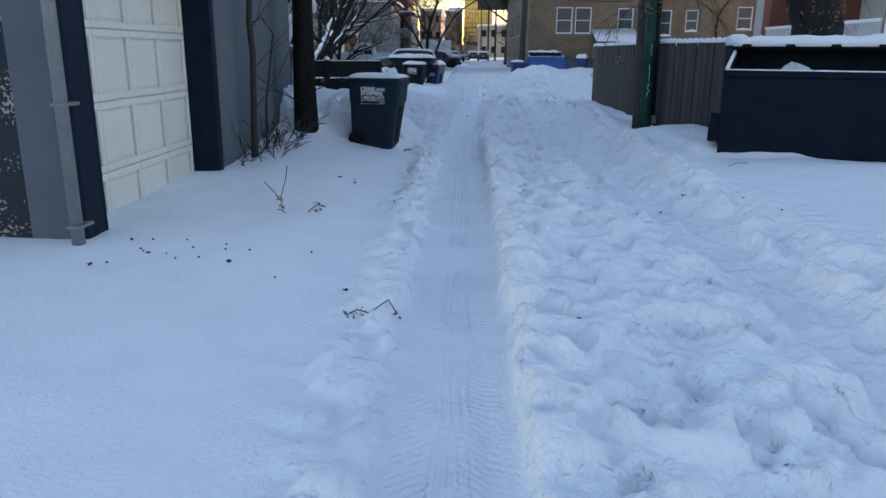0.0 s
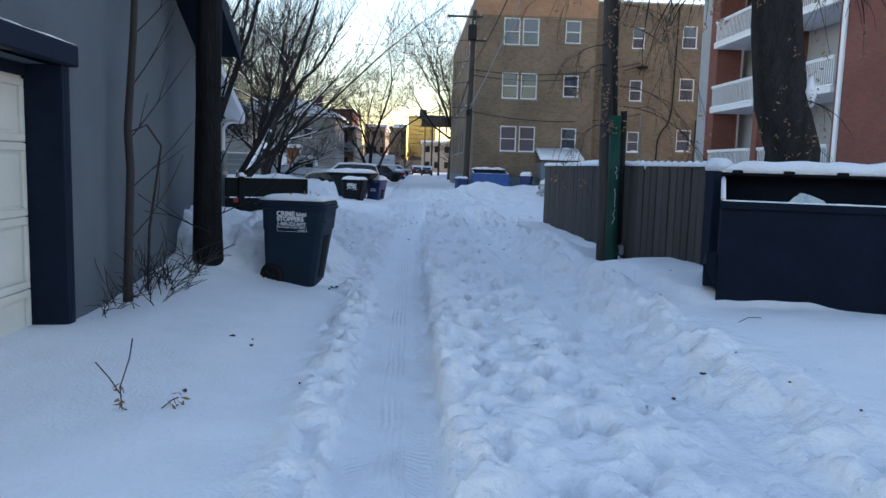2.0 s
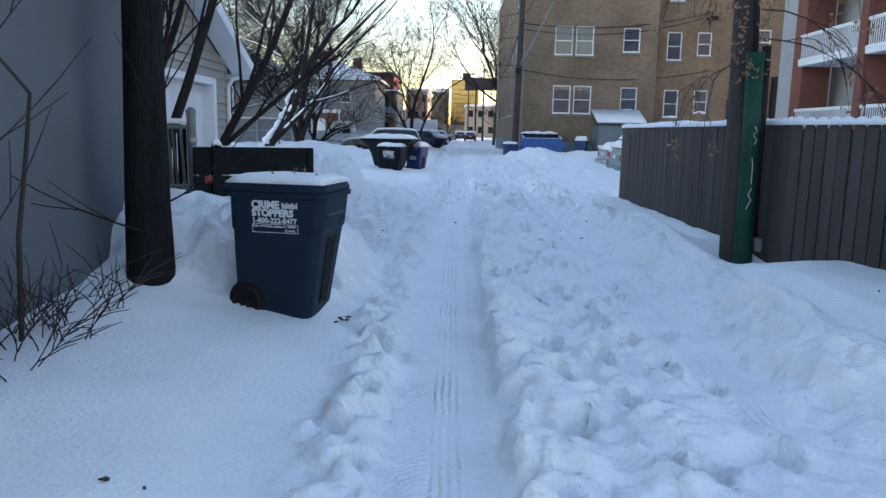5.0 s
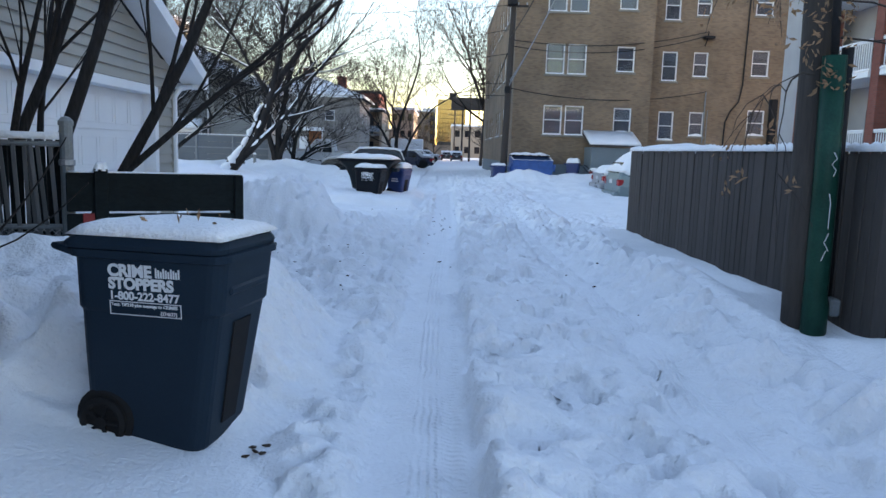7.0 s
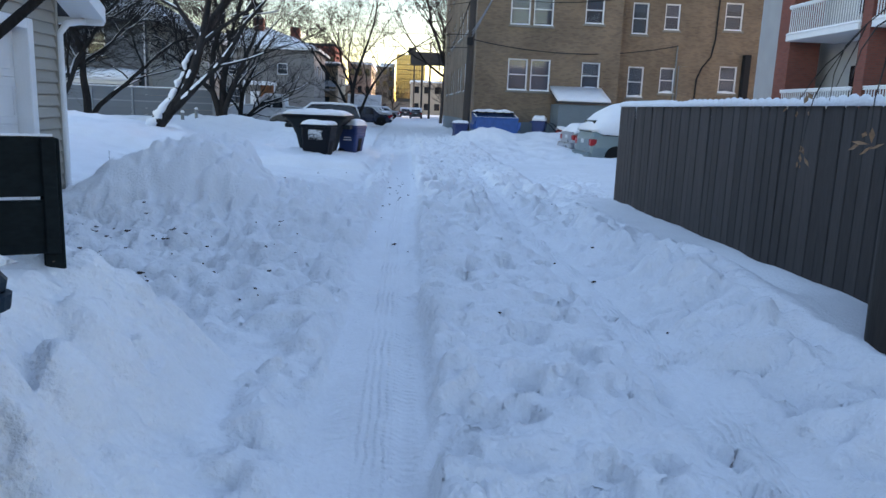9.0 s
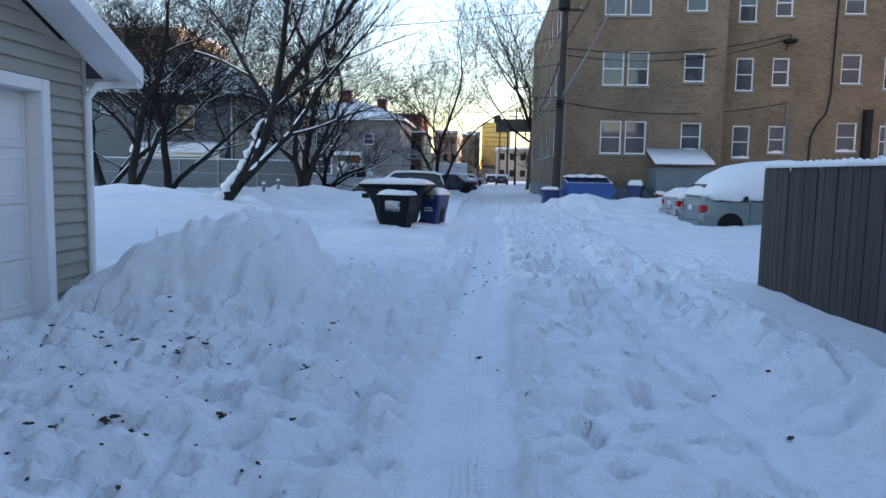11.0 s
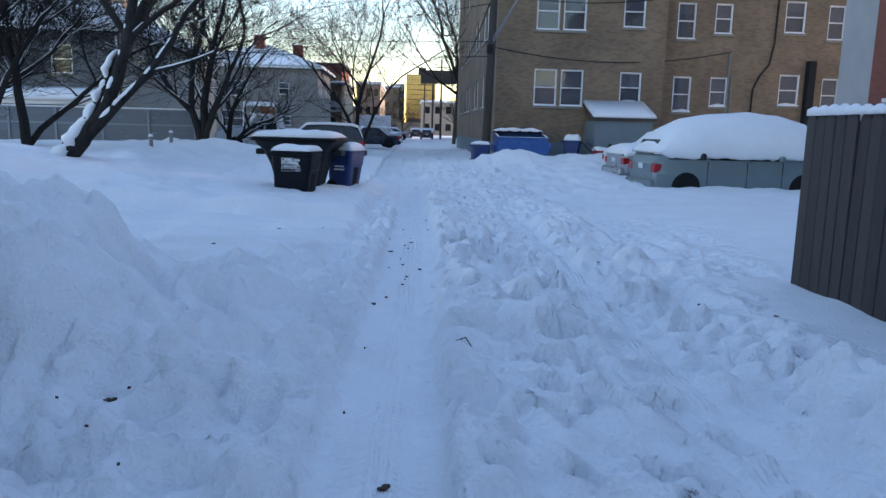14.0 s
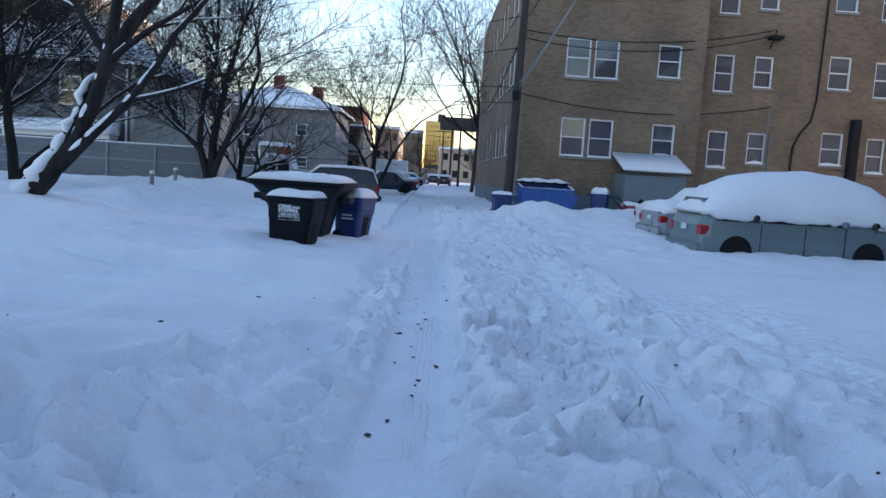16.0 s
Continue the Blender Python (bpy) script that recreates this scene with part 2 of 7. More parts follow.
CARSILVER = mat("silver_car_paint", (0.34, 0.35, 0.37), 0.3, 0.1, 2, 60, 0.03, metal=0.5)
TAIL = mat("red_lens", (0.35, 0.01, 0.015), 0.2, 0.1)
CARGLASS = mat("tinted_car_glass", (0.012, 0.014, 0.017), 0.06, 0.1, bump=0.0)
TAN = mat("tan_far_wall", (0.36, 0.27, 0.20), 0.9, 0.1, 0.6, 8, 0.1)
BRNFAR = mat("brown_far_wall", (0.16, 0.115, 0.09), 0.9, 0.15, 0.6, 8, 0.1)
# mirror glass; the golden sky it reflects is put into the base colour
SKYGOLDGLASS = mat("mirror_glass_gold_sky_tint", (0.26, 0.21, 0.12), 0.12, 0.1, 0.15, 2, 0.02, metal=0.9)
BILL = mat("dark_sign_back", (0.035, 0.03, 0.028), 0.8, 0.2)
ORANGEW = mat("orange_stained_door", (0.24, 0.085, 0.03), 0.6, 0.2)
BUFF = brick_mat("buff_brick", ((0.238, 0.16, 0.102), (0.13, 0.083, 0.056)), (0.16, 0.126, 0.10))
REDB = brick_mat("red_brick", ((0.23, 0.066, 0.047), (0.17, 0.045, 0.035)), (0.13, 0.08, 0.065), stain=0.2)
GLASS = glass_mat("window_glass")


# ---- mesh building ----
class Build:
    """Collects vertices and faces, then links them as one mesh."""

    def __init__(self):
        self.v, self.f = [], []

    def add(self, verts, faces):
        o = len(self.v)
        self.v += [tuple(p) for p in verts]
        self.f += [tuple(i + o for i in q) for q in faces]
        return self

    def box(self, x0, y0, z0, x1, y1, z1, c=0.0, m=None):
        """A box with chamfered edges of size c."""
        x0, x1 = min(x0, x1), max(x0, x1)
        y0, y1 = min(y0, y1), max(y0, y1)
        z0, z1 = min(z0, z1), max(z0, z1)
        c = min(c, (x1 - x0) * 0.3, (y1 - y0) * 0.3, (z1 - z0) * 0.3)
        if c <= 0:
            vs = [(x, y, z) for z in (z0, z1) for y in (y0, y1) for x in (x0, x1)]
            fs = [(0, 2, 3, 1), (4, 5, 7, 6), (0, 1, 5, 4), (2, 6, 7, 3), (0, 4, 6, 2), (1, 3, 7, 5)]
        else:
            vs, fs, idx = [], [], {}
            for sx in (0, 1):
                for sy in (0, 1):
                    for sz in (0, 1):
                        X, Y, Z = (x0, x1)[sx], (y0, y1)[sy], (z0, z1)[sz]
                        dx, dy, dz = (c, -c)[sx], (c, -c)[sy], (c, -c)[sz]
                        for a, q in enumerate(((X, Y + dy, Z + dz), (X + dx, Y, Z + dz), (X + dx, Y + dy, Z))):
                            idx[sx, sy, sz, a] = len(vs)
                            vs.append(q)
            I = idx
            fs += [(I[0, 0, 0, 0], I[0, 0, 1, 0], I[0, 1, 1, 0], I[0, 1, 0, 0]), (I[1, 0, 0, 0], I[1, 1, 0, 0], I[1, 1, 1, 0], I[1, 0, 1, 0])]
            fs += [(I[0, 0, 0, 1], I[1, 0, 0, 1], I[1, 0, 1, 1], I[0, 0, 1, 1]), (I[0, 1, 0, 1], I[0, 1, 1, 1], I[1, 1, 1, 1], I[1, 1, 0, 1])]
            fs += [(I[0, 0, 0, 2], I[0, 1, 0, 2], I[1, 1, 0, 2], I[1, 0, 0, 2]), (I[0, 0, 1, 2], I[1, 0, 1, 2], I[1, 1, 1, 2], I[0, 1, 1, 2])]
            for s in (0, 1):
                for t in (0, 1):
                    fs.append((I[s, t, 0, 0], I[s, t, 0, 1], I[s, t, 1, 1], I[s, t, 1, 0]))
                    fs.append((I[s, 0, t, 0], I[s, 0, t, 2], I[s, 1, t, 2], I[s, 1, t, 0]))
                    fs.append((I[0, s, t, 1], I[0, s, t, 2], I[1, s, t, 2], I[1, s, t, 1]))
                    for u in (0, 1):
                        fs.append((I[s, t, u, 0], I[s, t, u, 1], I[s, t, u, 2]))
        if m is not None:
            vs = [m @ Vector(p) for p in vs]
        return self.add(vs, fs)

    def loft(self, rings, cap=True, closed=True):
        """Skins a list of rings of equally many points."""
        o, k = len(self.v), len(rings[0])
        for r in rings:
            self.v += [tuple(p) for p in r]
        for i in range(len(rings) - 1):
            for j in range(k if closed else k - 1):
                a, b = o + i * k + j, o + i * k + (j + 1) % k
                self.f.append((a, b, b + k, a + k))
        if cap:
            self.f.append(tuple(o + j for j in reversed(range(k))))
            self.f.append(tuple(o + (len(rings) - 1) * k + j for j in range(k)))
        return self

    def tube(self, pts, radii, k=6, cap=True, rough=0.0):
        """A tube along points with a radius at each."""
        pts = [Vector(p) for p in pts]
        rings, ref = [], None
        for i, p in enumerate(pts):
            d = (pts[min(i + 1, len(pts) - 1)] - pts[max(i - 1, 0)]).normalized()
            if ref is None:
                ref = Vector((1, 0, 0)) if abs(d.x) < 0.8 else Vector((0, 1, 0))
            a = d.cross(ref).normalized()
            b = d.cross(a)
            r = radii[i] if isinstance(radii, (list, tuple)) else radii
            ring = []
            for j in range(k):
                w = 2 * math.pi * j / k
                q = r * (1 + rough * noise.noise((p.x * 3 + math.cos(w) * 2, p.y * 3 + math.sin(w) * 2, p.z * 1.5)))
                ring.append(p + a * (q * math.cos(w)) + b * (q * math.sin(w)))
            rings.append(ring)
        return self.loft(rings, cap)

    def disc_ring(self, c, axis, profile, k=20):
        """A turned shape: profile of (radius, offset along axis)."""
        axis = Vector(axis).normalized()
        ref = Vector((0, 0, 1)) if abs(axis.z) < 0.8 else Vector((1, 0, 0))
        a = axis.cross(ref).normalized()
        b = axis.cross(a)
        c = Vector(c)
        return self.loft([[c + axis * h + (a * math.cos(2 * math.pi * j / k) + b * math.sin(2 * math.pi * j / k)) * r for j in range(k)] for r, h in profile])

    def weld(self):
        """Joins equal corners and drops the faces that two neighbours share."""
        key, vs, ids = {}, [], []
        for p in self.v:
            k = tuple(round(c, 4) for c in p)
            if k not in key:
                key[k] = len(vs)
                vs.append(p)
            ids.append(key[k])
        fs = [tuple(ids[i] for i in q) for q in self.f]
        count = {}
        for q in fs:
            count[frozenset(q)] = count.get(frozenset(q), 0) + 1
        self.v, self.f = vs, [q for q in fs if count[frozenset(q)] == 1]
        return self

    def mesh(self, name, material, smooth=False):
        me = bpy.data.meshes.new(name)
        me.from_pydata(self.v, [], self.f)
        bm = bmesh.new()
        bm.from_mesh(me)
        bmesh.ops.recalc_face_normals(bm, faces=bm.faces)
        bm.to_mesh(me)
        bm.free()
        me.materials.append(material)
        if smooth:
            me.polygons.foreach_set("use_smooth", [True] * len(me.polygons))
        return me


def part(name, b, material, parent=None, label="", smooth=False, kind=""):
    ob = new(name, b.mesh(name, material, smooth))
    ob.parent = parent
    return tagged(ob, label, kind=kind)


def thing(name, m, label, category, group="", kind=""):
    ob = new(name)
    ob.matrix_world = m
    return tagged(ob, label, category, group, kind)


# ---- snow-covered ground: one sheet ----
RNG = np.random.default_rng(7)
TABLE = RNG.random((256, 256))


def vnoise(x, y):
    """Smooth value noise of plain arrays, -1 to 1."""
    xi, yi = np.floor(x).astype(int), np.floor(y).astype(int)
    u, v = x - xi, y - yi
    u, v = u * u * (3 - 2 * u), v * v * (3 - 2 * v)
    a, b = TABLE[xi & 255, yi & 255], TABLE[(xi + 1) & 255, yi & 255]
    c, d = TABLE[xi & 255, (yi + 1) & 255], TABLE[(xi + 1) & 255, (yi + 1) & 255]
    return 2 * ((a * (1 - u) + b * u) * (1 - v) + (c * (1 - u) + d * u) * v) - 1


def fbm(x, y, octaves=4, gain=0.5):
    s, a = 0, 1.0
    for i in range(octaves):
        s, a = s + a * vnoise(x * 2 ** i + 17.3 * i, y * 2 ** i + 9.1 * i), a * gain
    return s


def clods(x, y, cell, size, share, salt):
    """Rounded lumps of broken snow scattered one to a cell, 0 to 1 high."""
    gx, gy = np.floor(x / cell).astype(int), np.floor(y / cell).astype(int)
    h = np.zeros_like(x)
    for i in (-1, 0, 1):
        for j in (-1, 0, 1):
            a, b = gx + i + salt, gy + j + 3 * salt
            r1, r2, r3 = TABLE[a & 255, b & 255], TABLE[(a + 91) & 255, (b + 37) & 255], TABLE[(a + 13) & 255, (b + 151) & 255]
            r4 = TABLE[(a + 55) & 255, (b + 203) & 255]
            dx, dy = x - (gx + i + r1) * cell, y - (gy + j + r2) * cell
            w = 2.2 * (r4 - 0.5)
            q = 1 - ((dx * (1 + 0.4 * w)) ** 2 + (dy * (1 - 0.4 * w)) ** 2 + 0.7 * w * dx * dy) / (size * (0.45 + 0.75 * r3)) ** 2
            h = np.maximum(h, (0.45 + 0.75 * r3) * np.maximum(0, q) ** 0.5 * (r4 < share))
    return h * np.clip(0.95 + 0.6 * fbm(x * 11, y * 11, 2), 0.5, 1.3)


def sstep(a, b, x):
    t = np.clip((x - a) / (b - a), 0, 1)
    return t * t * (3 - 2 * t)


def bump2(x, y, cx, cy, rx, ry, power=2.0):
    return np.exp(-(((x - cx) / rx) ** 2 + ((y - cy) / ry) ** 2) ** (power / 2))


PR = random.Random(5)
PRINTS = []
for lane, side in ((0.75, 0.16), (1.25, 0.14)):
    yy = 1.6
    while yy < 30:
        for s in (-1, 1):
            PRINTS.append((lane + s * side + PR.uniform(-0.13, 0.13) + 0.012 * yy, yy + PR.uniform(-0.12, 0.12), PR.uniform(-0.5, 0.5), PR.uniform(0.07, 0.12), PR.uniform(0.8, 1.15)))
            yy += PR.uniform(0.2, 0.42)
for _ in range(80):
    PRINTS.append((PR.uniform(0.4, 2.9), PR.uniform(2, 27), PR.uniform(-1, 1), PR.uniform(0.02, 0.07), PR.uniform(0.6, 1.15)))
for _ in range(90):
    PRINTS.append((PR.uniform(-4.2, -0.7), PR.uniform(14.6, 19.0), PR.uniform(-2, 2), PR.uniform(0.04, 0.09), PR.uniform(0.8, 1.4)))


def rut_left(y):
    return -0.06 + 0.0 * y + 0.26 * sstep(12, 30, y)


def track_right(y):
    return 1.72 + 0.036 * vnoise(y * 0.5, y * 0 + 3.1) + 0.1 * sstep(19, 27, y) + 0.25 * sstep(10, 4, y)


def height(x, y):
    """The height of the snow at plan arrays x, y."""
    x, y = np.asarray(x, float), np.asarray(y, float)
    wob = 0.06 * vnoise(y * 0.5, y * 0 + 3.1)
    near = np.exp(-np.maximum(0, y - 45) / 15)
    # broad shape
    z = 0.03 * fbm(x * 0.35, y * 0.35, 3)
    z += 0.10 * sstep(-0.5, -1.6, x) * sstep(13.2, 11.5, y)
    z += 0.20 * sstep(2.32, 2.72, x + 0.1 * fbm(x * 1.3, y * 1.3, 3)) * sstep(24, 21, y)
    z += 0.10 * sstep(2.6, 4.0, x) * sstep(10.5, 8.0, y)
    # plough bank under the low board fence
    bank = sstep(-0.65, -1.75, x + 0.12 * fbm(x * 1.5, y * 1.5, 3)) * sstep(10.9, 12.3, y) * sstep(14.15, 13.3, y + 0.15 * vnoise(x * 2, y)) * sstep(-8.0, -5.0, x)
    big, small = clods(x, y, 0.27, 0.12, 0.75, 5), clods(x, y, 0.13, 0.055, 0.7, 11)
    broken, crumb = np.tanh(3.0 * fbm(x * 2.7 + 11, y * 3.1, 2)), np.tanh(3.0 * fbm(x * 6.3 + 5, y * 6.9, 2))
    side = bank * (1 - bank) * 4
    z += 0.74 * bank + 0.06 * bank * fbm(x * 4, y * 4, 3) + side * (0.10 * broken + 0.06 * crumb + 0.05 * big)
    z += 0.2 * bump2(x, y, -2.6, 10.9, 0.8, 1.3) - 0.17 * bump2(x, y, 3.28, 13.75, 0.45, 0.6)
    # shovelled pile
    px, py = x + 0.05 * fbm(x * 1.6, y * 1.6, 2), y + 0.1 * fbm(x * 1.6 + 9, y * 1.6, 2)
    crest = np.interp(px, (-5.3, -4.6, -4.1, -3.7, -3.3, -2.95, -2.62, -2.35, -2.12, -1.98, -1.82, -1.6, -1.3, -0.8), (0, 0.12, 0.4, 0.66, 0.82, 0.92, 1.0, 0.9, 0.84, 0.66, 0.42, 0.28, 0.14, 0))
    front = 0.35 * sstep(18.55, 19.2, py) + 0.65 * sstep(18.95, 19.5, py)
    pile = crest * front * sstep(21.6, 20.2, py)
    z += pile * (1 + 0.03 * fbm(x * 2.5, y * 2.5, 3)) + sstep(0.02, 0.1, pile) * sstep(0.4, 0.2, pile) * (0.04 * big + 0.03 * small)
    # rough spill beside the pile
    spill = bump2(x, y, -1.35, 20.0, 0.75, 1.5)
    z += spill * (0.07 + 0.04 * broken + 0.03 * crumb + 0.04 * big)
    # the field on the left with the leaning tree, and the heap by the far pole
    z += 0.62 * bump2(x, y, -6.4, 28.2, 3.4, 2.6) + 0.5 * sstep(-5.0, -8.5, x) * sstep(21.5, 25, y) * sstep(60, 42, y)
    z += 0.15 * sstep(-0.45, -0.8, x) * sstep(26.25, 26.6, y + 0.1 * vnoise(x, y)) * sstep(34, 31, y)
    z += 0.20 * sstep(2.5, 6.0, x) * sstep(22.5, 26, y) * sstep(30, 28, y) + 0.12 * sstep(3.2, 6.0, x) * sstep(27, 30.5, y)
    z += 0.45 * bump2(x, y, 3.9, 42.6, 1.5, 1.2) + 0.3 * bump2(x, y, 7.2, 43.5, 1.5, 1.2) + 0.15 * sstep(2.0, 4.5, x) * sstep(36, 42, y)
    z += 0.35 * bump2(x, y, -5.0, 45.3, 4.5, 1.0) + 0.12 * sstep(30, 38, y) * (np.abs(x) > 0.9) * near
    z += 0.05 * fbm(x * 0.9, y * 0.9, 4) * sstep(27, 34, y) * near
    # wind hollow beside the stub pole
    z -= 0.16 * bump2(x, y, 3.25, 16.0, 0.22, 0.9, 3) + 0.1 * bump2(x, y, 2.9, 12.5, 0.35, 0.4)
    z += 0.14 * bump2(x, y, 2.7, 15.2, 0.3, 1.9)
    z += 0.16 * sstep(2.85, 3.1, x) * sstep(4.6, 4.0, x) * sstep(9.3, 9.75, y + 0.35 * (x - 3.2) + 0.1 * fbm(x * 2, y * 2, 2)) * sstep(13.4, 12.4, y)
    # wheel ruts with treads
    c = rut_left(y) + 0.3 * wob
    lane = 0.085 + 0.035 * vnoise(x * 1.5, y * 0.7)
    inr = sstep(0.345, 0.285, np.abs(x - c) + 0.03 * fbm(x * 7, y * 5, 2)) * (0.35 + 0.65 * sstep(38, 27, y))
    c2 = track_right(y)
    inr2 = sstep(0.30, 0.18, np.abs(x - c2)) * sstep(31, 24, y)
    road = sstep(-0.75, -0.5, x - c) * sstep(2.6, 2.35, x - 0.5 * sstep(19, 27, y)) * sstep(60, 30, y)
    rug = fbm(x * 5.5, y * 5.5, 4, 0.55)
    z += (lane + 0.010 * rug + 0.03 * np.tanh(2.0 * fbm(x * 1.9 + 4, y * 1.6, 3)) + 0.038 * broken + 0.026 * crumb) * road * (0.35 + 0.65 * sstep(-0.5, 0.3, x - c))
    z = z * (1 - 0.92 * inr) - 0.03 * inr + 0.004 * inr * fbm(x * 6, y * 3, 3)
    z = z * (1 - 0.65 * inr2) - 0.01 * inr2 + 0.012 * inr2 * fbm(x * 7, y * 5, 3)
    z += 0.008 * inr * fbm(x * 7, y * 3.5, 3) - 0.014 * inr * np.exp(-((x - c - 0.17) / 0.04) ** 2)
    z -= 0.02 * inr2 * np.exp(-((np.abs(x - c2) - 0.12) / 0.03) ** 2)
    # crumbled edges of the ruts
    lump = np.maximum(0, fbm(x * 10, y * 10, 3)) ** 1.2
    for d, a in ((-0.5, 0.05), (0.42, 0.04)):
        e = np.exp(-((x - c - d - 0.1 * fbm(y * 1.7 + 7 * d, y * 0 + d, 2)) / (0.2 if d < 0 else 0.16)) ** 2) * sstep(34, 26, y)
        z += (a * e * (0.35 + 0.8 * lump) + e * (0.05 * crumb + 0.025 * big)) * (0.45 + 0.55 * sstep(5, 9, y))
    e = np.exp(-((x - 2.48) / 0.27) ** 2) * sstep(21.5, 18.5, y) * (0.4 + 0.6 * sstep(7, 11, y))
    z += e * (0.13 + 0.07 * broken + 0.05 * crumb + 0.03 * big)
    # trampled apron and churned crossing
    apron = sstep(-0.35, -0.9, x) * sstep(-5.2, -4.2, x) * sstep(13.9, 14.8, y) * sstep(20.5, 18.6, y)
    z += apron * (0.02 * fbm(x * 5.0, y * 5.0, 3, 0.6) + 0.05 * fbm(x * 2.0, y * 2.0, 2) + 0.055 * broken + 0.045 * crumb + 0.05 * big * (fbm(x * 0.8, y * 0.8, 1) > 0))
    churn = sstep(0.35, 0.7, x - c) * sstep(4.6, 3.6, x + 1.4 * sstep(22.2, 21.2, y)) * sstep(18.6, 20.6, y) * sstep(27.5, 23.5, y) * (1 - inr2)
    z += churn * (0.05 * np.tanh(2.5 * fbm(x * 1.7, y * 1.5, 3, 0.45)) + 0.045 * broken + 0.03 * crumb)
    cross = sstep(-0.35, -0.75, x) * sstep(-6.5, -5.0, x) * sstep(0.0, 0.5, y - 24.4 - 1.2 * np.maximum(x, -2.6)) * sstep(27.2, 26.5, y)
    z += cross * (0.085 * np.tanh(2 * np.sin(2 * np.pi * (y + 0.06 * x + 0.2 * vnoise(x * 0.5, y)) / 0.85)) + 0.035 * fbm(x * 0.9, y * 2.5, 3))
    edge = y - 24.4 - 1.2 * x + 0.3 * fbm(x * 0.8, y * 0.8, 2)
    turned = sstep(-0.3, -0.6, x) * sstep(-4.0, -2.8, x) * sstep(18.8, 20.2, y) * sstep(0.25, -0.15, edge)
    z += turned * (0.07 * np.tanh(2.5 * fbm(x * 1.6 + 3, y * 1.6, 2)) + 0.06 * broken + 0.04 * crumb + 0.08 * clods(x, y, 0.46, 0.22, 0.7, 41))
    z += 0.11 * sstep(-0.05, 0.12, edge) * sstep(-3.2, -2.6, x) * sstep(-0.5, -0.75, x) * sstep(26.0, 24.6, y)
    z += 0.012 * fbm(x * 2.2, y * 2.2, 3) * (1 - inr)
    z += 0.14 * bump2(x, y, -1.35, 22.0, 0.55, 0.5) * (0.6 + 0.8 * lump)
    field = sstep(-1.0, -2.5, x) * sstep(24, 27, y) * sstep(52, 44, y)
    z += field * (0.07 * fbm(x * 0.9, y * 0.9, 4) + 0.03 * big)
    ahead = sstep(29, 33, y) * sstep(75, 60, y) * (1 - 0.6 * inr)
    z += ahead * (0.06 * np.tanh(1.8 * fbm(x * 1.2, y * 0.9, 3)) + 0.03 * broken)
    return z * (y < 900)


def prints(X, Y, Z):
    """Presses boot prints into the sheet."""
    for cx, cy, turn, deep, size in PRINTS:
        deep *= 0.75 if cy < 8 else 1.35
        i0, i1 = np.searchsorted(X[0], (cx - 0.35, cx + 0.35))
        j0, j1 = np.searchsorted(Y[:, 0], (cy - 0.35, cy + 0.35))
        if i1 - i0 < 3 or j1 - j0 < 3:
            continue
        dx, dy = X[j0:j1, i0:i1] - cx, Y[j0:j1, i0:i1] - cy
        u, v = dx * math.cos(turn) - dy * math.sin(turn), dx * math.sin(turn) + dy * math.cos(turn)
        r = np.sqrt((u / (0.075 * size)) ** 2 + (v / (0.15 * size)) ** 2) + 0.22 * fbm(dx * 8 + cx * 5, dy * 8 + cy * 5, 2) + 0.12 * v / 0.15
        Z[j0:j1, i0:i1] += -deep * sstep(1.1, 0.82, r) * (0.85 + 0.5 * fbm(dx * 12 + cx, dy * 12 - cy, 2)) + 0.022 * np.exp(-((r - 1.45) / 0.3) ** 2) * (0.6 + 0.8 * vnoise(dx * 14 + cx, dy * 14 + cy))


def hz(x, y):
    return float(height(np.array([x]), np.array([y]))[0])


def spread(inner, step, outs, grow):
    """Coordinates at an even step inside, widening by the factor grow to +-outs."""
    lo, hi = inner
    mid = np.arange(lo, hi, step)
    left, s, p = [], step, lo
    while p > -outs:
        s *= grow[0]
        p -= s
        left.append(p)
    right, s, p = [], step, mid[-1]
    while p < outs:
        s *= grow[1]
        p += s
        right.append(p)
    return np.concatenate([left[::-1], mid, right])


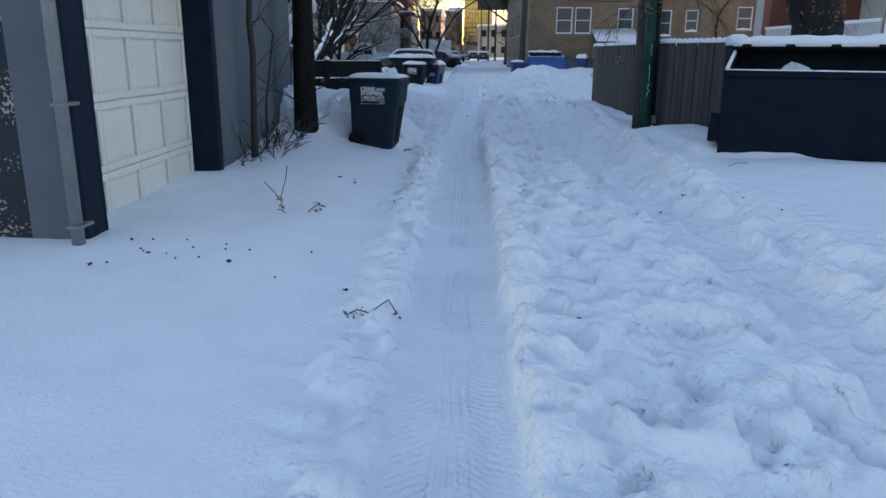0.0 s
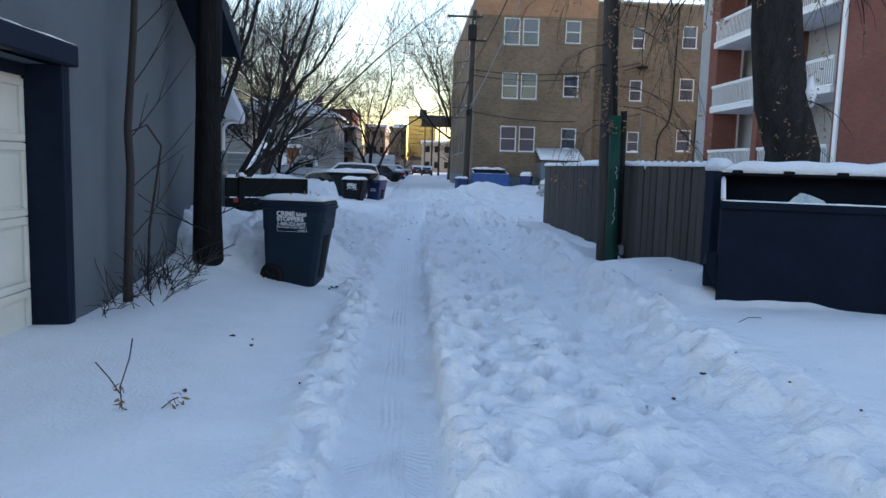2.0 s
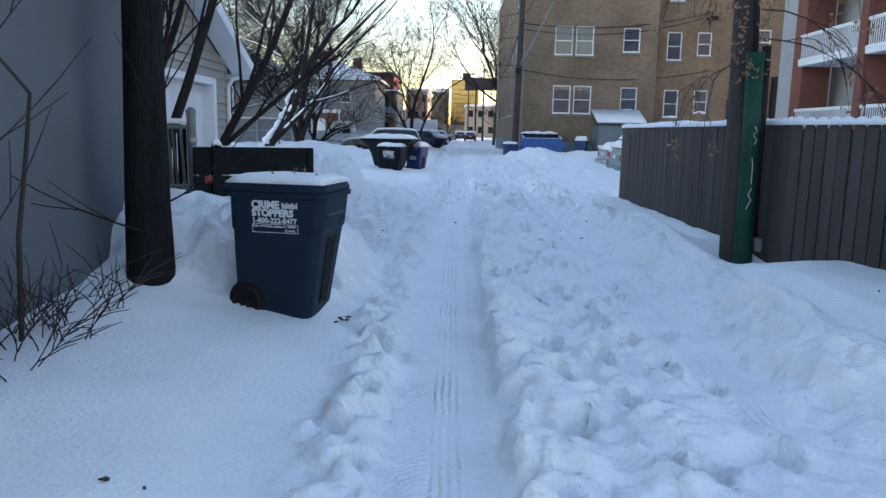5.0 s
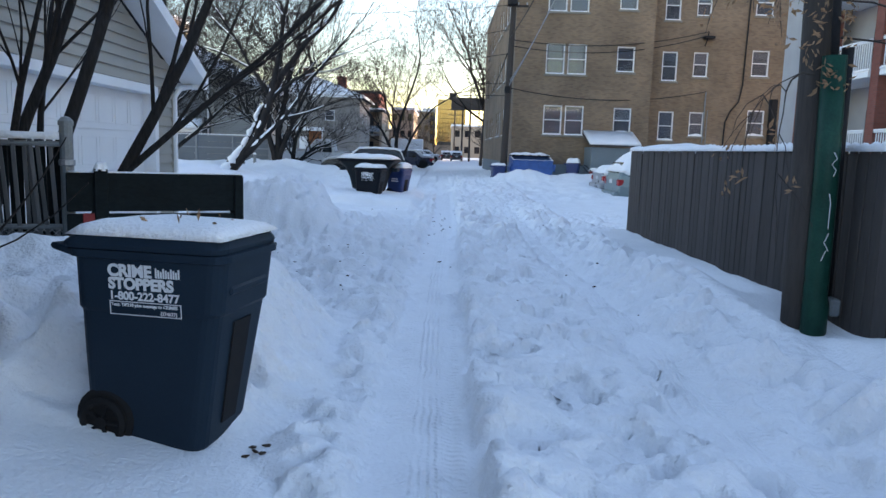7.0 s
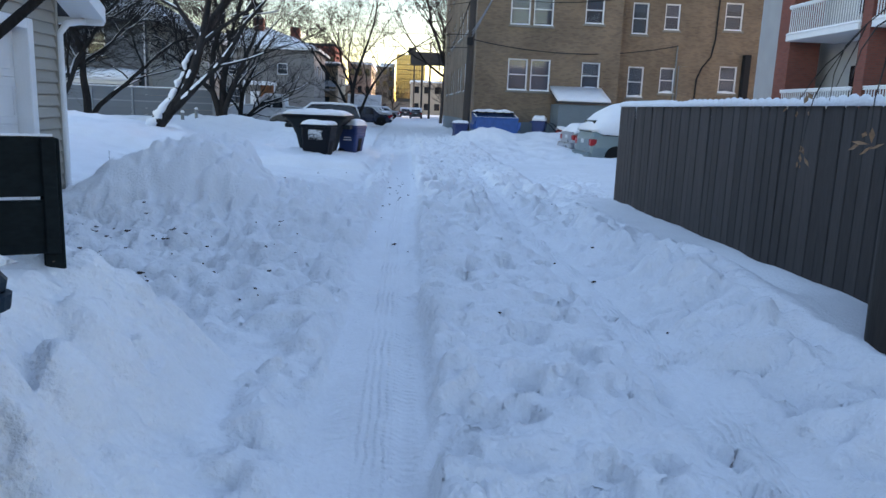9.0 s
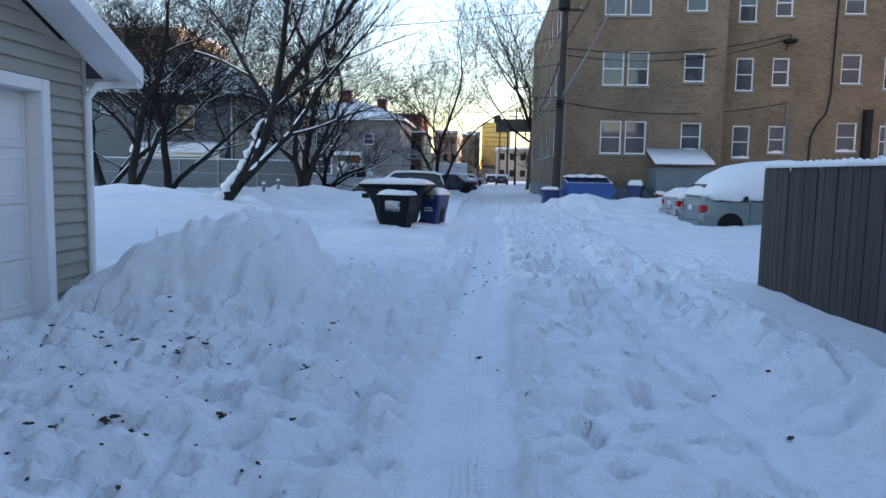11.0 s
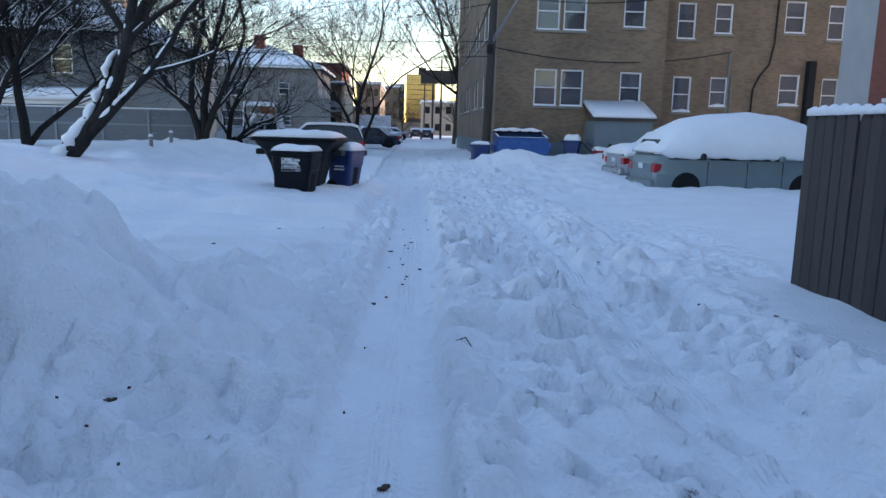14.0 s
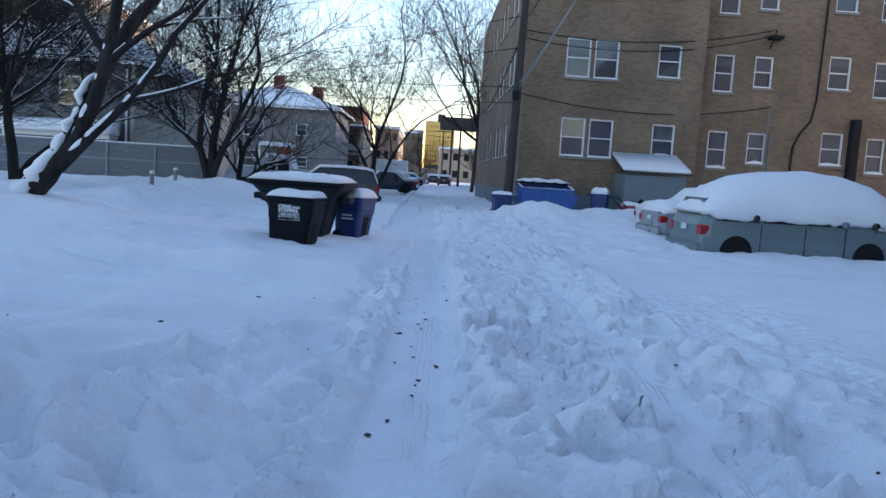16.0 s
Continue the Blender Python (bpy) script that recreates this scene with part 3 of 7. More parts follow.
def build_ground():
    xs, ys = spread((-4.6, 4.2), 0.029, 1500.0, (1.05, 1.05)), spread((1.4, 26.5), 0.027, 1500.0, (1.15, 1.022))
    X, Y = np.meshgrid(xs, ys)
    Z = height(X, Y)
    prints(X, Y, Z)
    ny, nx = X.shape
    me = bpy.data.meshes.new("ground")
    co = np.stack([X, Y, Z], -1).reshape(-1, 3)
    idx = np.arange(nx * ny).reshape(ny, nx)
    q = np.stack([idx[:-1, :-1], idx[:-1, 1:], idx[1:, 1:], idx[1:, :-1]], -1).reshape(-1, 4)
    me.vertices.add(len(co))
    me.vertices.foreach_set("co", co.ravel())
    me.loops.add(q.size)
    me.loops.foreach_set("vertex_index", q.ravel())
    me.polygons.add(len(q))
    me.polygons.foreach_set("loop_start", np.arange(0, q.size, 4))
    me.polygons.foreach_set("loop_total", np.full(len(q), 4))
    me.polygons.foreach_set("use_smooth", np.ones(len(q), bool))
    me.update()
    me.validate()
    me.materials.append(SNOW)
    me.materials.append(TRAMPLED)
    fx, fy = X[:-1, :-1], Y[:-1, :-1]
    wx = fx + 0.12 * fbm(fx * 3, fy * 3, 3)
    off = np.abs(fx - rut_left(fy))
    worn = (wx > -0.7) & (wx < 2.95) & (fy < 42) & (off > 0.27) | (wx < -0.4) & (wx > -5.0) & (fy > 13.9) & (fy < 19) | (wx > 2.9) & (wx < 4.4) & (fy > 21.5) & (fy < 27) | (wx < -0.9) & (wx > -2.2) & (fy > 11.2) & (fy < 14)
    me.materials.append(TREAD)
    index = worn.astype(np.int32)
    rut2 = np.abs(fx - track_right(fy))
    index[(off < 0.29) & (fy < 45) | (rut2 < 0.2) & (fy > 9) & (fy < 27)] = 2
    me.polygons.foreach_set("material_index", index.ravel())
    a1, a2 = X - rut_left(Y), X - track_right(Y)
    me.attributes.new("across", "FLOAT", "POINT").data.foreach_set("value", np.where(np.abs(a1) < np.abs(a2), a1, a2).ravel())
    tagged(new("ground", me), "rutted and trampled white snow covering the alley", "snow ground", kind="structure")


build_ground()


# ---- walls with openings ----
def wall_cells(u0, u1, z0, z1, holes):
    """The grid of rectangles left of a wall u0..u1, z0..z1 when the holes (u0, u1, z0, z1) are cut out."""
    us = sorted({u0, u1, *[h[0] for h in holes], *[h[1] for h in holes]})
    zs = sorted({z0, z1, *[max(z0, h[2]) for h in holes], *[min(z1, h[3]) for h in holes]})
    out = []
    for za, zb in zip(zs, zs[1:]):
        for ua, ub in zip(us, us[1:]):
            um, zm = (ua + ub) / 2, (za + zb) / 2
            if not any(h[0] < um < h[1] and h[2] < zm < h[3] for h in holes):
                out.append((ua, ub, za, zb))
    return out


def wall_x(b, x0, x1, y, t, z0, z1, holes=()):
    """A wall along x whose outer face is at y, t thick towards +y."""
    for a, c, e, f in wall_cells(x0, x1, z0, z1, holes):
        b.box(a, y, e, c, y + t, f)
    return b.weld()


def wall_y(b, y0, y1, x, t, z0, z1, holes=()):
    """A wall along y whose outer face is at x, t thick towards +x (or -x when t is negative)."""
    for a, c, e, f in wall_cells(y0, y1, z0, z1, holes):
        b.box(x, a, e, x + t, c, f)
    return b.weld()


def sash_window(parent, m, w, h, blind=0.5, snow=0.0, frame_mat=WHITE, name="window"):
    """A sash window; local x across, y into the wall, z up from the sill."""
    f = 0.07
    b = Build()
    for x0, x1, z0, z1 in ((0, f, 0, h), (w - f, w, 0, h), (f, w - f, 0, f), (f, w - f, h - f, h), (f, w - f, h * 0.5 - 0.025, h * 0.5 + 0.025)):
        b.box(x0, 0.06, z0, x1, 0.14, z1, 0.008)
    win = part(name, b, frame_mat, parent)
    win.matrix_local = m
    for z0, z1, y in ((f, h * 0.5, 0.11), (h * 0.5, h - f, 0.09)):
        p = part("pane", Build().box(f, y, z0, w - f, y + 0.006, z1), GLASS, win)
        p.visible_shadow = False
    if blind > 0:
        part("blind", Build().box(f * 0.6, 0.2, h * (1 - blind), w - f * 0.6, 0.212, h - 0.02), BLIND, win)
    if blind < 0.98:
        part("curtain", Build().box(f * 0.6, 0.24, 0.0, w - f * 0.6, 0.25, h), CURTAIN, win)
    part("sill", Build().box(-0.08, -0.07, -0.12, w + 0.08, 0.1, -0.01, 0.012), SILL, win, "weathered projecting sill")
    if snow > 0:
        s = Build()
        k = 9
        rings = []
        for i in range(k + 1):
            x = w * i / k
            hh = snow * (0.55 + 0.45 * math.sin(math.pi * i / k) + 0.25 * noise.noise((x * 4, m.translation.x, m.translation.z)))
            rings.append([(x, -0.07, -0.01), (x, 0.055, -0.01), (x, 0.055, hh), (x, -0.02, hh * 0.85), (x, -0.07, hh * 0.3)])
        part("snow", s.loft(rings), SNOW, win, "snow heaped on the sill", True)
    return win


def gable_roof(y0, y1, ye, zr, ze, x0, x1, t, parent, mat_, name="roof", snow=0.0):
    """A roof with the ridge along x over y0..y1, eaves at z ze, ridge at zr."""
    ym = (y0 + y1) / 2
    for s, yy in ((-1, y0), (1, y1)):
        b = Build()
        prof = [(ym, zr), (yy, ze), (yy, ze + t), (ym, zr + t)]
        b.loft([[(x, y, z) for y, z in prof] for x in (x0, x1)])
        part(name, b, mat_, parent)
        if snow:
            rings = []
            n = 14
            for i in range(n + 1):
                x = x0 + (x1 - x0) * i / n
                q = 0.25 if i in (0, n) else 1.0
                wv = snow * q * (1 + 0.3 * noise.noise((x, yy, 1)))
                rings.append([(x, ym, zr + t + 0.004), (x, yy - s * 0.02, ze + t + 0.004), (x, yy - s * 0.02, ze + t + wv * 0.75), (x, yy - s * 0.3, ze + t + wv + 0.3 * (zr - ze) / abs(yy - ym)), (x, ym, zr + t + wv)])
            part("snow", Build().loft(rings), SNOW, parent, "thick snow on the roof", True)


# ---- charcoal stucco garage ----
def stucco_garage():
    g = thing("garage", pose(0, 0, 0), "charcoal stucco garage with a white panelled overhead door", "garage")
    XF, Y0, Y1, ZT = -2.92, 5.35, 12.35, 3.08
    b = Build()
    wall_y(b, Y0, Y1, XF, -0.42, -0.3, ZT, [(5.62, 8.47, -0.31, 2.32)])
    ym, zr = 8.6, 5.1
    b.loft([[(x, Y0, ZT), (x, Y1, ZT), (x, ym, zr)] for x in (XF, XF - 0.42)])
    part("front_wall", b, STUCCO, g)
    part("side_wall", wall_x(Build(), -9.0, XF - 0.004, Y0 + 0.003, 0.25, -0.3, ZT), PEEL, g, "dark paint peeling to pale stucco near the ground")
    part("side_wall", wall_x(Build(), -9.0, XF - 0.43, Y1 - 0.25, 0.25, -0.3, ZT), STUCCO, g)
    part("back_wall", Build().box(-9.25, Y0, -0.3, -9.0, Y1, ZT), STUCCO, g)
    gable_roof(4.6, 12.6, 0, zr + 0.03, 3.0, -9.4, -2.42, 0.16, g, NAVY, snow=0.12)
    part("corner_trim", Build().box(XF - 0.005, Y0 - 0.02, -0.3, XF + 0.03, Y0 + 0.27, 2.5, 0.01), NAVY, g)
    part("door_jamb", Build().box(-3.22, 8.44, -0.3, XF + 0.035, 8.475, 2.32, 0.008), NAVY, g)
    part("door_jamb", Build().box(-3.22, 5.615, -0.3, XF + 0.035, 5.65, 2.32, 0.008), NAVY, g)
    part("door_casing", Build().box(XF + 0.002, 8.472, -0.3, XF + 0.04, 8.56, 2.34, 0.008), NAVY, g)
    lin = part("lintel", Build().box(XF - 0.1, 5.35, 2.32, XF + 0.10, 8.62, 2.50, 0.015), NAVY, g)
    sn = Build().loft([[(XF + 0.005, y, 2.502), (XF + 0.095, y, 2.502), (XF + 0.08, y, 2.515 + 0.012 * noise.noise((y * 3, 0, 0))), (XF + 0.01, y, 2.53)] for y in np.linspace(5.4, 8.6, 24)])
    part("snow", sn, SNOW, lin, smooth=True)
    part("soffit_beam", Build().box(-3.28, 5.65, 2.22, -3.18, 8.44, 2.322, 0.01), NAVY, g)
    door = part("overhead_door", Build().box(-3.26, 5.652, -0.28, -3.225, 8.438, 2.25), DOORW, g, "aged off-white panelled overhead door")
    rows, cols = [(-0.2, 0.43), (0.43, 1.05), (1.05, 1.67), (1.67, 2.2)], np.linspace(5.66, 8.43, 5)
    for z0, z1 in rows:
        for y0, y1 in zip(cols, cols[1:]):
            b = Build()
            for a, c, e, f in ((y0, y1, z0 + 0.004, z0 + 0.07), (y0, y1, z1 - 0.07, z1 - 0.004), (y0, y0 + 0.06, z0 + 0.07, z1 - 0.07), (y1 - 0.06, y1, z0 + 0.07, z1 - 0.07)):
                b.box(-3.226, a, e, -3.195, c, f, 0.006)
            b.box(-3.226, y0 + 0.085, z0 + 0.095, -3.217, y1 - 0.085, z1 - 0.095, 0.004)
            part("panel", b, DOORW, door)
    d = Build().tube([(-2.90, 5.20, -0.1), (-2.90, 5.20, 2.0), (-2.90, 5.26, 2.5), (-2.8, 4.9, 2.75)], 0.048, 10)
    dp = part("downspout", d, PIPE, g, "grey painted metal downspout", True)
    for z in (0.2, 1.1, 2.0):
        part("bracket", Build().box(-2.955, 5.15, z, -2.845, 5.36, z + 0.025, 0.004), PIPE, dp)
    part("fascia", Build().loft([[(-2.42, y, z), (-2.37, y, z), (-2.37, y, z + 0.24), (-2.42, y, z + 0.24)] for y, z in ((ym, zr - 0.02), (12.62, 2.95))]), NAVY, g)


stucco_garage()


# ---- beige siding garage ----
def siding_garage():
    g = thing("garage", pose(0, 0, 0), "beige vinyl-sided garage with white overhead door and snowy roof", "garage")
    XF, Y0, Y1, ZT = -4.5, 14.1, 19.86, 2.72
    ym, zr = (Y0 + Y1) / 2, ZT + 0.41 * (Y1 - Y0) / 2
    dy0, dy1, dz = 14.95, 19.02, 2.28
    b = Build()
    wall_y(b, Y0, Y1, XF - 0.02, -0.2, -0.2, ZT, [(dy0 - 0.1, dy1 + 0.1, -0.21, dz + 0.1)])
    b.loft([[(x, Y0, ZT), (x, Y1, ZT), (x, ym, zr)] for x in (XF - 0.02, XF - 0.22)])
    wall = part("front_wall", b, SIDING, g)
    part("side_wall", wall_x(Build(), -10.5, XF - 0.03, Y1 - 0.2, 0.2, -0.2, ZT), SIDING, g)
    part("side_wall", wall_x(Build(), -10.5, XF - 0.03, Y0, 0.2, -0.2, ZT), SIDING, g)
    part("back_wall", Build().box(-10.7, Y0, -0.2, -10.5, Y1, ZT), SIDING, g)
    z, h = 0.02, 0.15
    while z < zr - 0.15:
        lo, hi = Y0, Y1
        if z > ZT:
            k = (z + h - ZT) / 0.41
            lo, hi = Y0 + k, Y1 - k
        spans = [(lo, dy0 - 0.14), (dy1 + 0.14, hi)] if z < dz + 0.1 else [(lo, hi)]
        for a, c in spans:
            if c - a > 0.1:
                part("siding_board", Build().loft([[(XF - 0.022, y, z), (XF + 0.022, y, z), (XF + 0.022, y, z + 0.012), (XF + 0.016, y, z + 0.05), (XF - 0.008, y, z + h), (XF - 0.022, y, z + h)] for y in (a, c)]), SIDING, wall)
        z += h
    for a in (Y1 - 0.05, Y0 - 0.01):
        part("corner_trim", Build().box(XF - 0.03, a, -0.1, XF + 0.035, a + 0.07, ZT, 0.006), SIDING, g)
    tr = ((dy1, dy1 + 0.14, -0.1, dz + 0.13), (dy0 - 0.14, dy0, -0.1, dz + 0.13), (dy0, dy1, dz, dz + 0.13))
    for a, c, e, f in tr:
        part("door_trim", Build().box(XF - 0.2, a, e, XF + 0.05, c, f, 0.01), WHITE, g, "white door trim")
    door = part("overhead_door", Build().box(XF - 0.19, dy0, -0.15, XF - 0.15, dy1, dz), DOORW2, g, "white sectional overhead door")
    for i in range(4):
        za, zb = 0.02 + i * 0.56, 0.02 + (i + 1) * 0.56
        sec = part("section", Build().box(XF - 0.152, dy0 + 0.005, za + 0.006, XF - 0.135, dy1 - 0.005, zb - 0.006, 0.005), DOORW2, door)
        for k in range(8):
            ya = dy0 + 0.06 + k * (dy1 - dy0 - 0.06) / 8
            yb = ya + (dy1 - dy0 - 0.06) / 8 - 0.07
            bb = Build()
            for a, c, e, f in ((ya, yb, za + 0.09, za + 0.11), (ya, yb, zb - 0.11, zb - 0.09), (ya, ya + 0.02, za + 0.11, zb - 0.11), (yb - 0.02, yb, za + 0.11, zb - 0.11)):
                bb.box(XF - 0.136, a, e, XF - 0.128, c, f, 0.003)
            part("panel", bb, DOORW2, sec)
    gable_roof(Y0 - 0.55, Y1 + 0.55, 0, zr + 0.06, ZT - 0.165, -10.9, -4.1, 0.12, g, SHINGLE, snow=0.2)
    for s, yy in ((1, Y1 + 0.56), (-1, Y0 - 0.56)):
        part("bargeboard", Build().loft([[(-4.1, y, z0), (-4.06, y, z0), (-4.06, y, z0 + 0.2), (-4.1, y, z0 + 0.2)] for y, z0 in ((ym, zr + 0.03), (yy, ZT - 0.2))]), WHITE, g, "white bargeboard")
        part("soffit", Build().loft([[(-4.5, y, z0), (-4.1, y, z0), (-4.1, y, z0 + 0.015), (-4.5, y, z0 + 0.015)] for y, z0 in ((ym, zr + 0.028), (yy, ZT - 0.19))]), WHITE, g)
    dsp = Build().tube([(-4.42, Y1 + 0.06, 0.05), (-4.45, Y1 + 0.0, 0.25), (-4.45, Y1 + 0.0, 2.3), (-4.4, Y1 + 0.12, 2.45), (-4.35, Y1 + 0.5, 2.52)], 0.045, 8)
    part("downspout", dsp, WHITE, g, "white downspout", True)
    part("gutter", Build().box(-10.9, Y1 + 0.5, ZT - 0.24, -4.1, Y1 + 0.64, ZT - 0.12, 0.02), WHITE, g)


siding_garage()


# ---- buff brick apartment building ----
def brick_apartment():
    YF, X0, XS, X1, YB, ZT = 46.8, 3.8, 11.1, 25.0, 72.0, 11.9
    h = thing("apartment_building", pose(0, YF, 0), "three-storey buff brick apartment building with white sash windows", "apartment building")

    def loc(ob):
        ob.location.y -= YF
        return ob
    WZ = ((2.62, 1.55), (5.8, 1.56), (9.0, 1.6))
    left, right = [], []
    spec = []
    for fl, (z, hh) in enumerate(WZ):
        for xa, w, dz_, hk in ((5.45, 1.0, 0, hh), (6.6, 1.0, 0, hh), (9.2, 0.95, 0.2, hh - 0.24)):
            left.append((xa, xa + w, z + dz_, z + dz_ + hk))
            spec.append((xa, z + dz_, w, hk, YF, fl))
        for xa, w, dz_, hk in ((11.87, 0.84, -0.09, 1.56), (13.56, 0.8, 0.18, 1.3), (16.72, 0.95, 0.3, 1.38), (18.7, 0.8, 0.06, 1.5)):
            right.append((xa, xa + w, z + dz_, z + dz_ + hk))
            spec.append((xa, z + dz_, w, hk, YF + 0.9, fl))
    loc(part("wall", wall_x(Build(), X0, XS, YF, 0.3, 1.05, ZT, left), BUFF, h))
    loc(part("wall", wall_x(Build(), XS - 0.3, X1, YF + 0.9, 0.3, 1.05, ZT, right), BUFF, h))
    loc(part("wall", Build().box(XS - 0.3, YF + 0.3, 1.05, XS, YF + 0.9, ZT), BUFF, h))
    loc(part("foundation", Build().box(X0 + 0.01, YF + 0.02, -0.3, XS, YF + 0.28, 1.05), FOUND, h, "blue-grey painted foundation"))
    loc(part("foundation", Build().box(XS - 0.3, YF + 0.92, -0.3, X1, YF + 1.18, 1.05), FOUND, h))
    side, sspec = [], []
    for fl, (z, hh) in enumerate(WZ):
        for ya in (50.5, 52.2, 55.2, 57.0, 61.0, 63.0, 67.0):
            side.append((ya, ya + 0.95, z, z + hh))
            sspec.append((ya, z, 0.95, hh, fl))
    loc(part("wall", wall_y(Build(), YF + 0.3, YB, X0, 0.3, 1.05, ZT, side), BUFF, h))
    sb = [(ya, ya + 0.9, 0.25, 0.85) for ya in (50.5, 53.5, 57.0, 61.0)]
    loc(part("foundation", wall_y(Build(), YF + 0.28, YB, X0 + 0.01, 0.27, -0.3, 1.05, sb), FOUND, h))
    for ya, yb, z0, z1 in sb:
        w = part("window", Build().box(X0 + 0.06, ya, z0, X0 + 0.1, yb, z1), CARGLASS, h)
        loc(w)
        for k in range(4):
            part("bar", Build().box(X0 + 0.02, ya + 0.1 + k * 0.22, z0, X0 + 0.05, ya + 0.14 + k * 0.22, z1), SLATE, w)
    loc(part("wall", Build().box(X1, YF + 1.2, -0.3, X1 + 0.3, YB, ZT), BUFF, h))
    loc(part("wall", Build().box(X0 + 0.3, YB - 0.3, -0.3, X1, YB, ZT), BUFF, h))
    loc(part("roof", Build().box(X0 + 0.3, YF + 1.2, ZT - 0.5, X1, YB - 0.3, ZT - 0.3), SHINGLE, h))
    loc(part("parapet", Build().box(X0 - 0.04, YF - 0.04, ZT, XS + 0.04, YF + 0.34, ZT + 0.1, 0.02), CONC, h, "pale coping"))
    loc(part("parapet", Build().box(XS - 0.26, YF + 0.86, ZT, X1, YF + 1.24, ZT + 0.1, 0.02), CONC, h))
    loc(part("parapet", Build().box(X0 - 0.04, YF + 0.36, ZT, X0 + 0.34, YB, ZT + 0.1, 0.02), CONC, h))
    loc(part("brick_band", Build().box(X0 - 0.015, YF - 0.015, 10.72, XS + 0.02, YF + 0.2, 11.88), mat_band(), h, "band of orange-red brick below the parapet"))
    # dark sheets and slabs added inside, coloured as the shade of unlit rooms
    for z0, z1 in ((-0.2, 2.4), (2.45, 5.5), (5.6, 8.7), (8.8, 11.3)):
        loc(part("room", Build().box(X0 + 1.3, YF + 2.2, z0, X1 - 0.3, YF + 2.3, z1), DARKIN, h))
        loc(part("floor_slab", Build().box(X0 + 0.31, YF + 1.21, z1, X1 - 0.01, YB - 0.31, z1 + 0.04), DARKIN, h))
    rr = random.Random(3)
    for xa, z, w, hk, y, fl in spec:
        bl = (1.0, 0.5, 0.55)[fl] if rr.random() < 0.8 else 0.3
        loc(sash_window(h, pose(xa, y, z), w, hk, bl, 0.13 if fl == 0 and w < 0.99 else 0.05))
    for ya, z, w, hk, fl in sspec:
        loc(sash_window(h, pose(X0, ya + w, z, 0, 0, -90), w, hk, 0.6, 0.04))
    # lean-to entrance with snowy roof
    b = Build().box(7.75, YF - 1.85, -0.2, 10.15, YF - 0.002, 2.0)
    sh = loc(part("lean_to", b, FOUND, h, "blue-grey lean-to cellar entrance"))
    part("roof", Build().loft([[(x, YF - 2.0, 2.05), (x, YF - 0.01, 2.68), (x, YF - 0.01, 2.76), (x, YF - 2.0, 2.13)] for x in (7.62, 10.28)]), SHINGLE, sh)
    part("snow", Build().loft([[(x, YF - 2.0, 2.134), (x, YF - 0.02, 2.764), (x, YF - 0.02, 2.9), (x, YF - 1.9, 2.26)] for x in np.linspace(7.64, 10.26, 9)]), SNOW, sh, smooth=True)
    # cables and pipes on the wall
    w = Build().tube([(15.45, YF + 0.86, 1.2), (15.5, YF + 0.85, 3.6), (15.75, YF + 0.85, 4.2), (16.15, YF + 0.85, 4.7), (16.3, YF + 0.85, 5.6), (16.4, YF + 0.85, 11.8)], 0.04, 6)
    loc(part("wall_cable", w, CABLE, h, "black cable running up the wall"))
    loc(part("conduit", Build().tube([(14.3, YF + 0.85, 1.0), (14.35, YF + 0.85, 5.2)], 0.035, 6), PIPE, h))
    loc(part("conduit", Build().tube([(14.5, YF + 0.84, 1.0), (14.5, YF + 0.84, 4.2), (15.1, YF + 0.84, 4.2)], 0.025, 6), PIPE, h))
    loc(part("duct", Build().box(17.85, YF + 0.55, 0.9, 18.2, YF + 0.9, 4.9, 0.03), CABLE, h, "black vertical duct"))
    lamp = loc(part("bracket", Build().box(13.95, YF + 0.45, 7.95, 14.5, YF + 0.9, 8.1, 0.03), CABLE, h, "black service bracket"))
    part("arm", Build().tube([(14.1, YF + 0.86, 7.6), (14.1, YF + 0.5, 8.0), (14.1, YF + 0.4, 8.3)], 0.03, 6), CABLE, lamp)


def mat_band():
    return MATS.get("orange_brick") or brick_mat("orange_brick", ((0.42, 0.21, 0.12), (0.34, 0.14, 0.08)), (0.32, 0.22, 0.16))


brick_apartment()


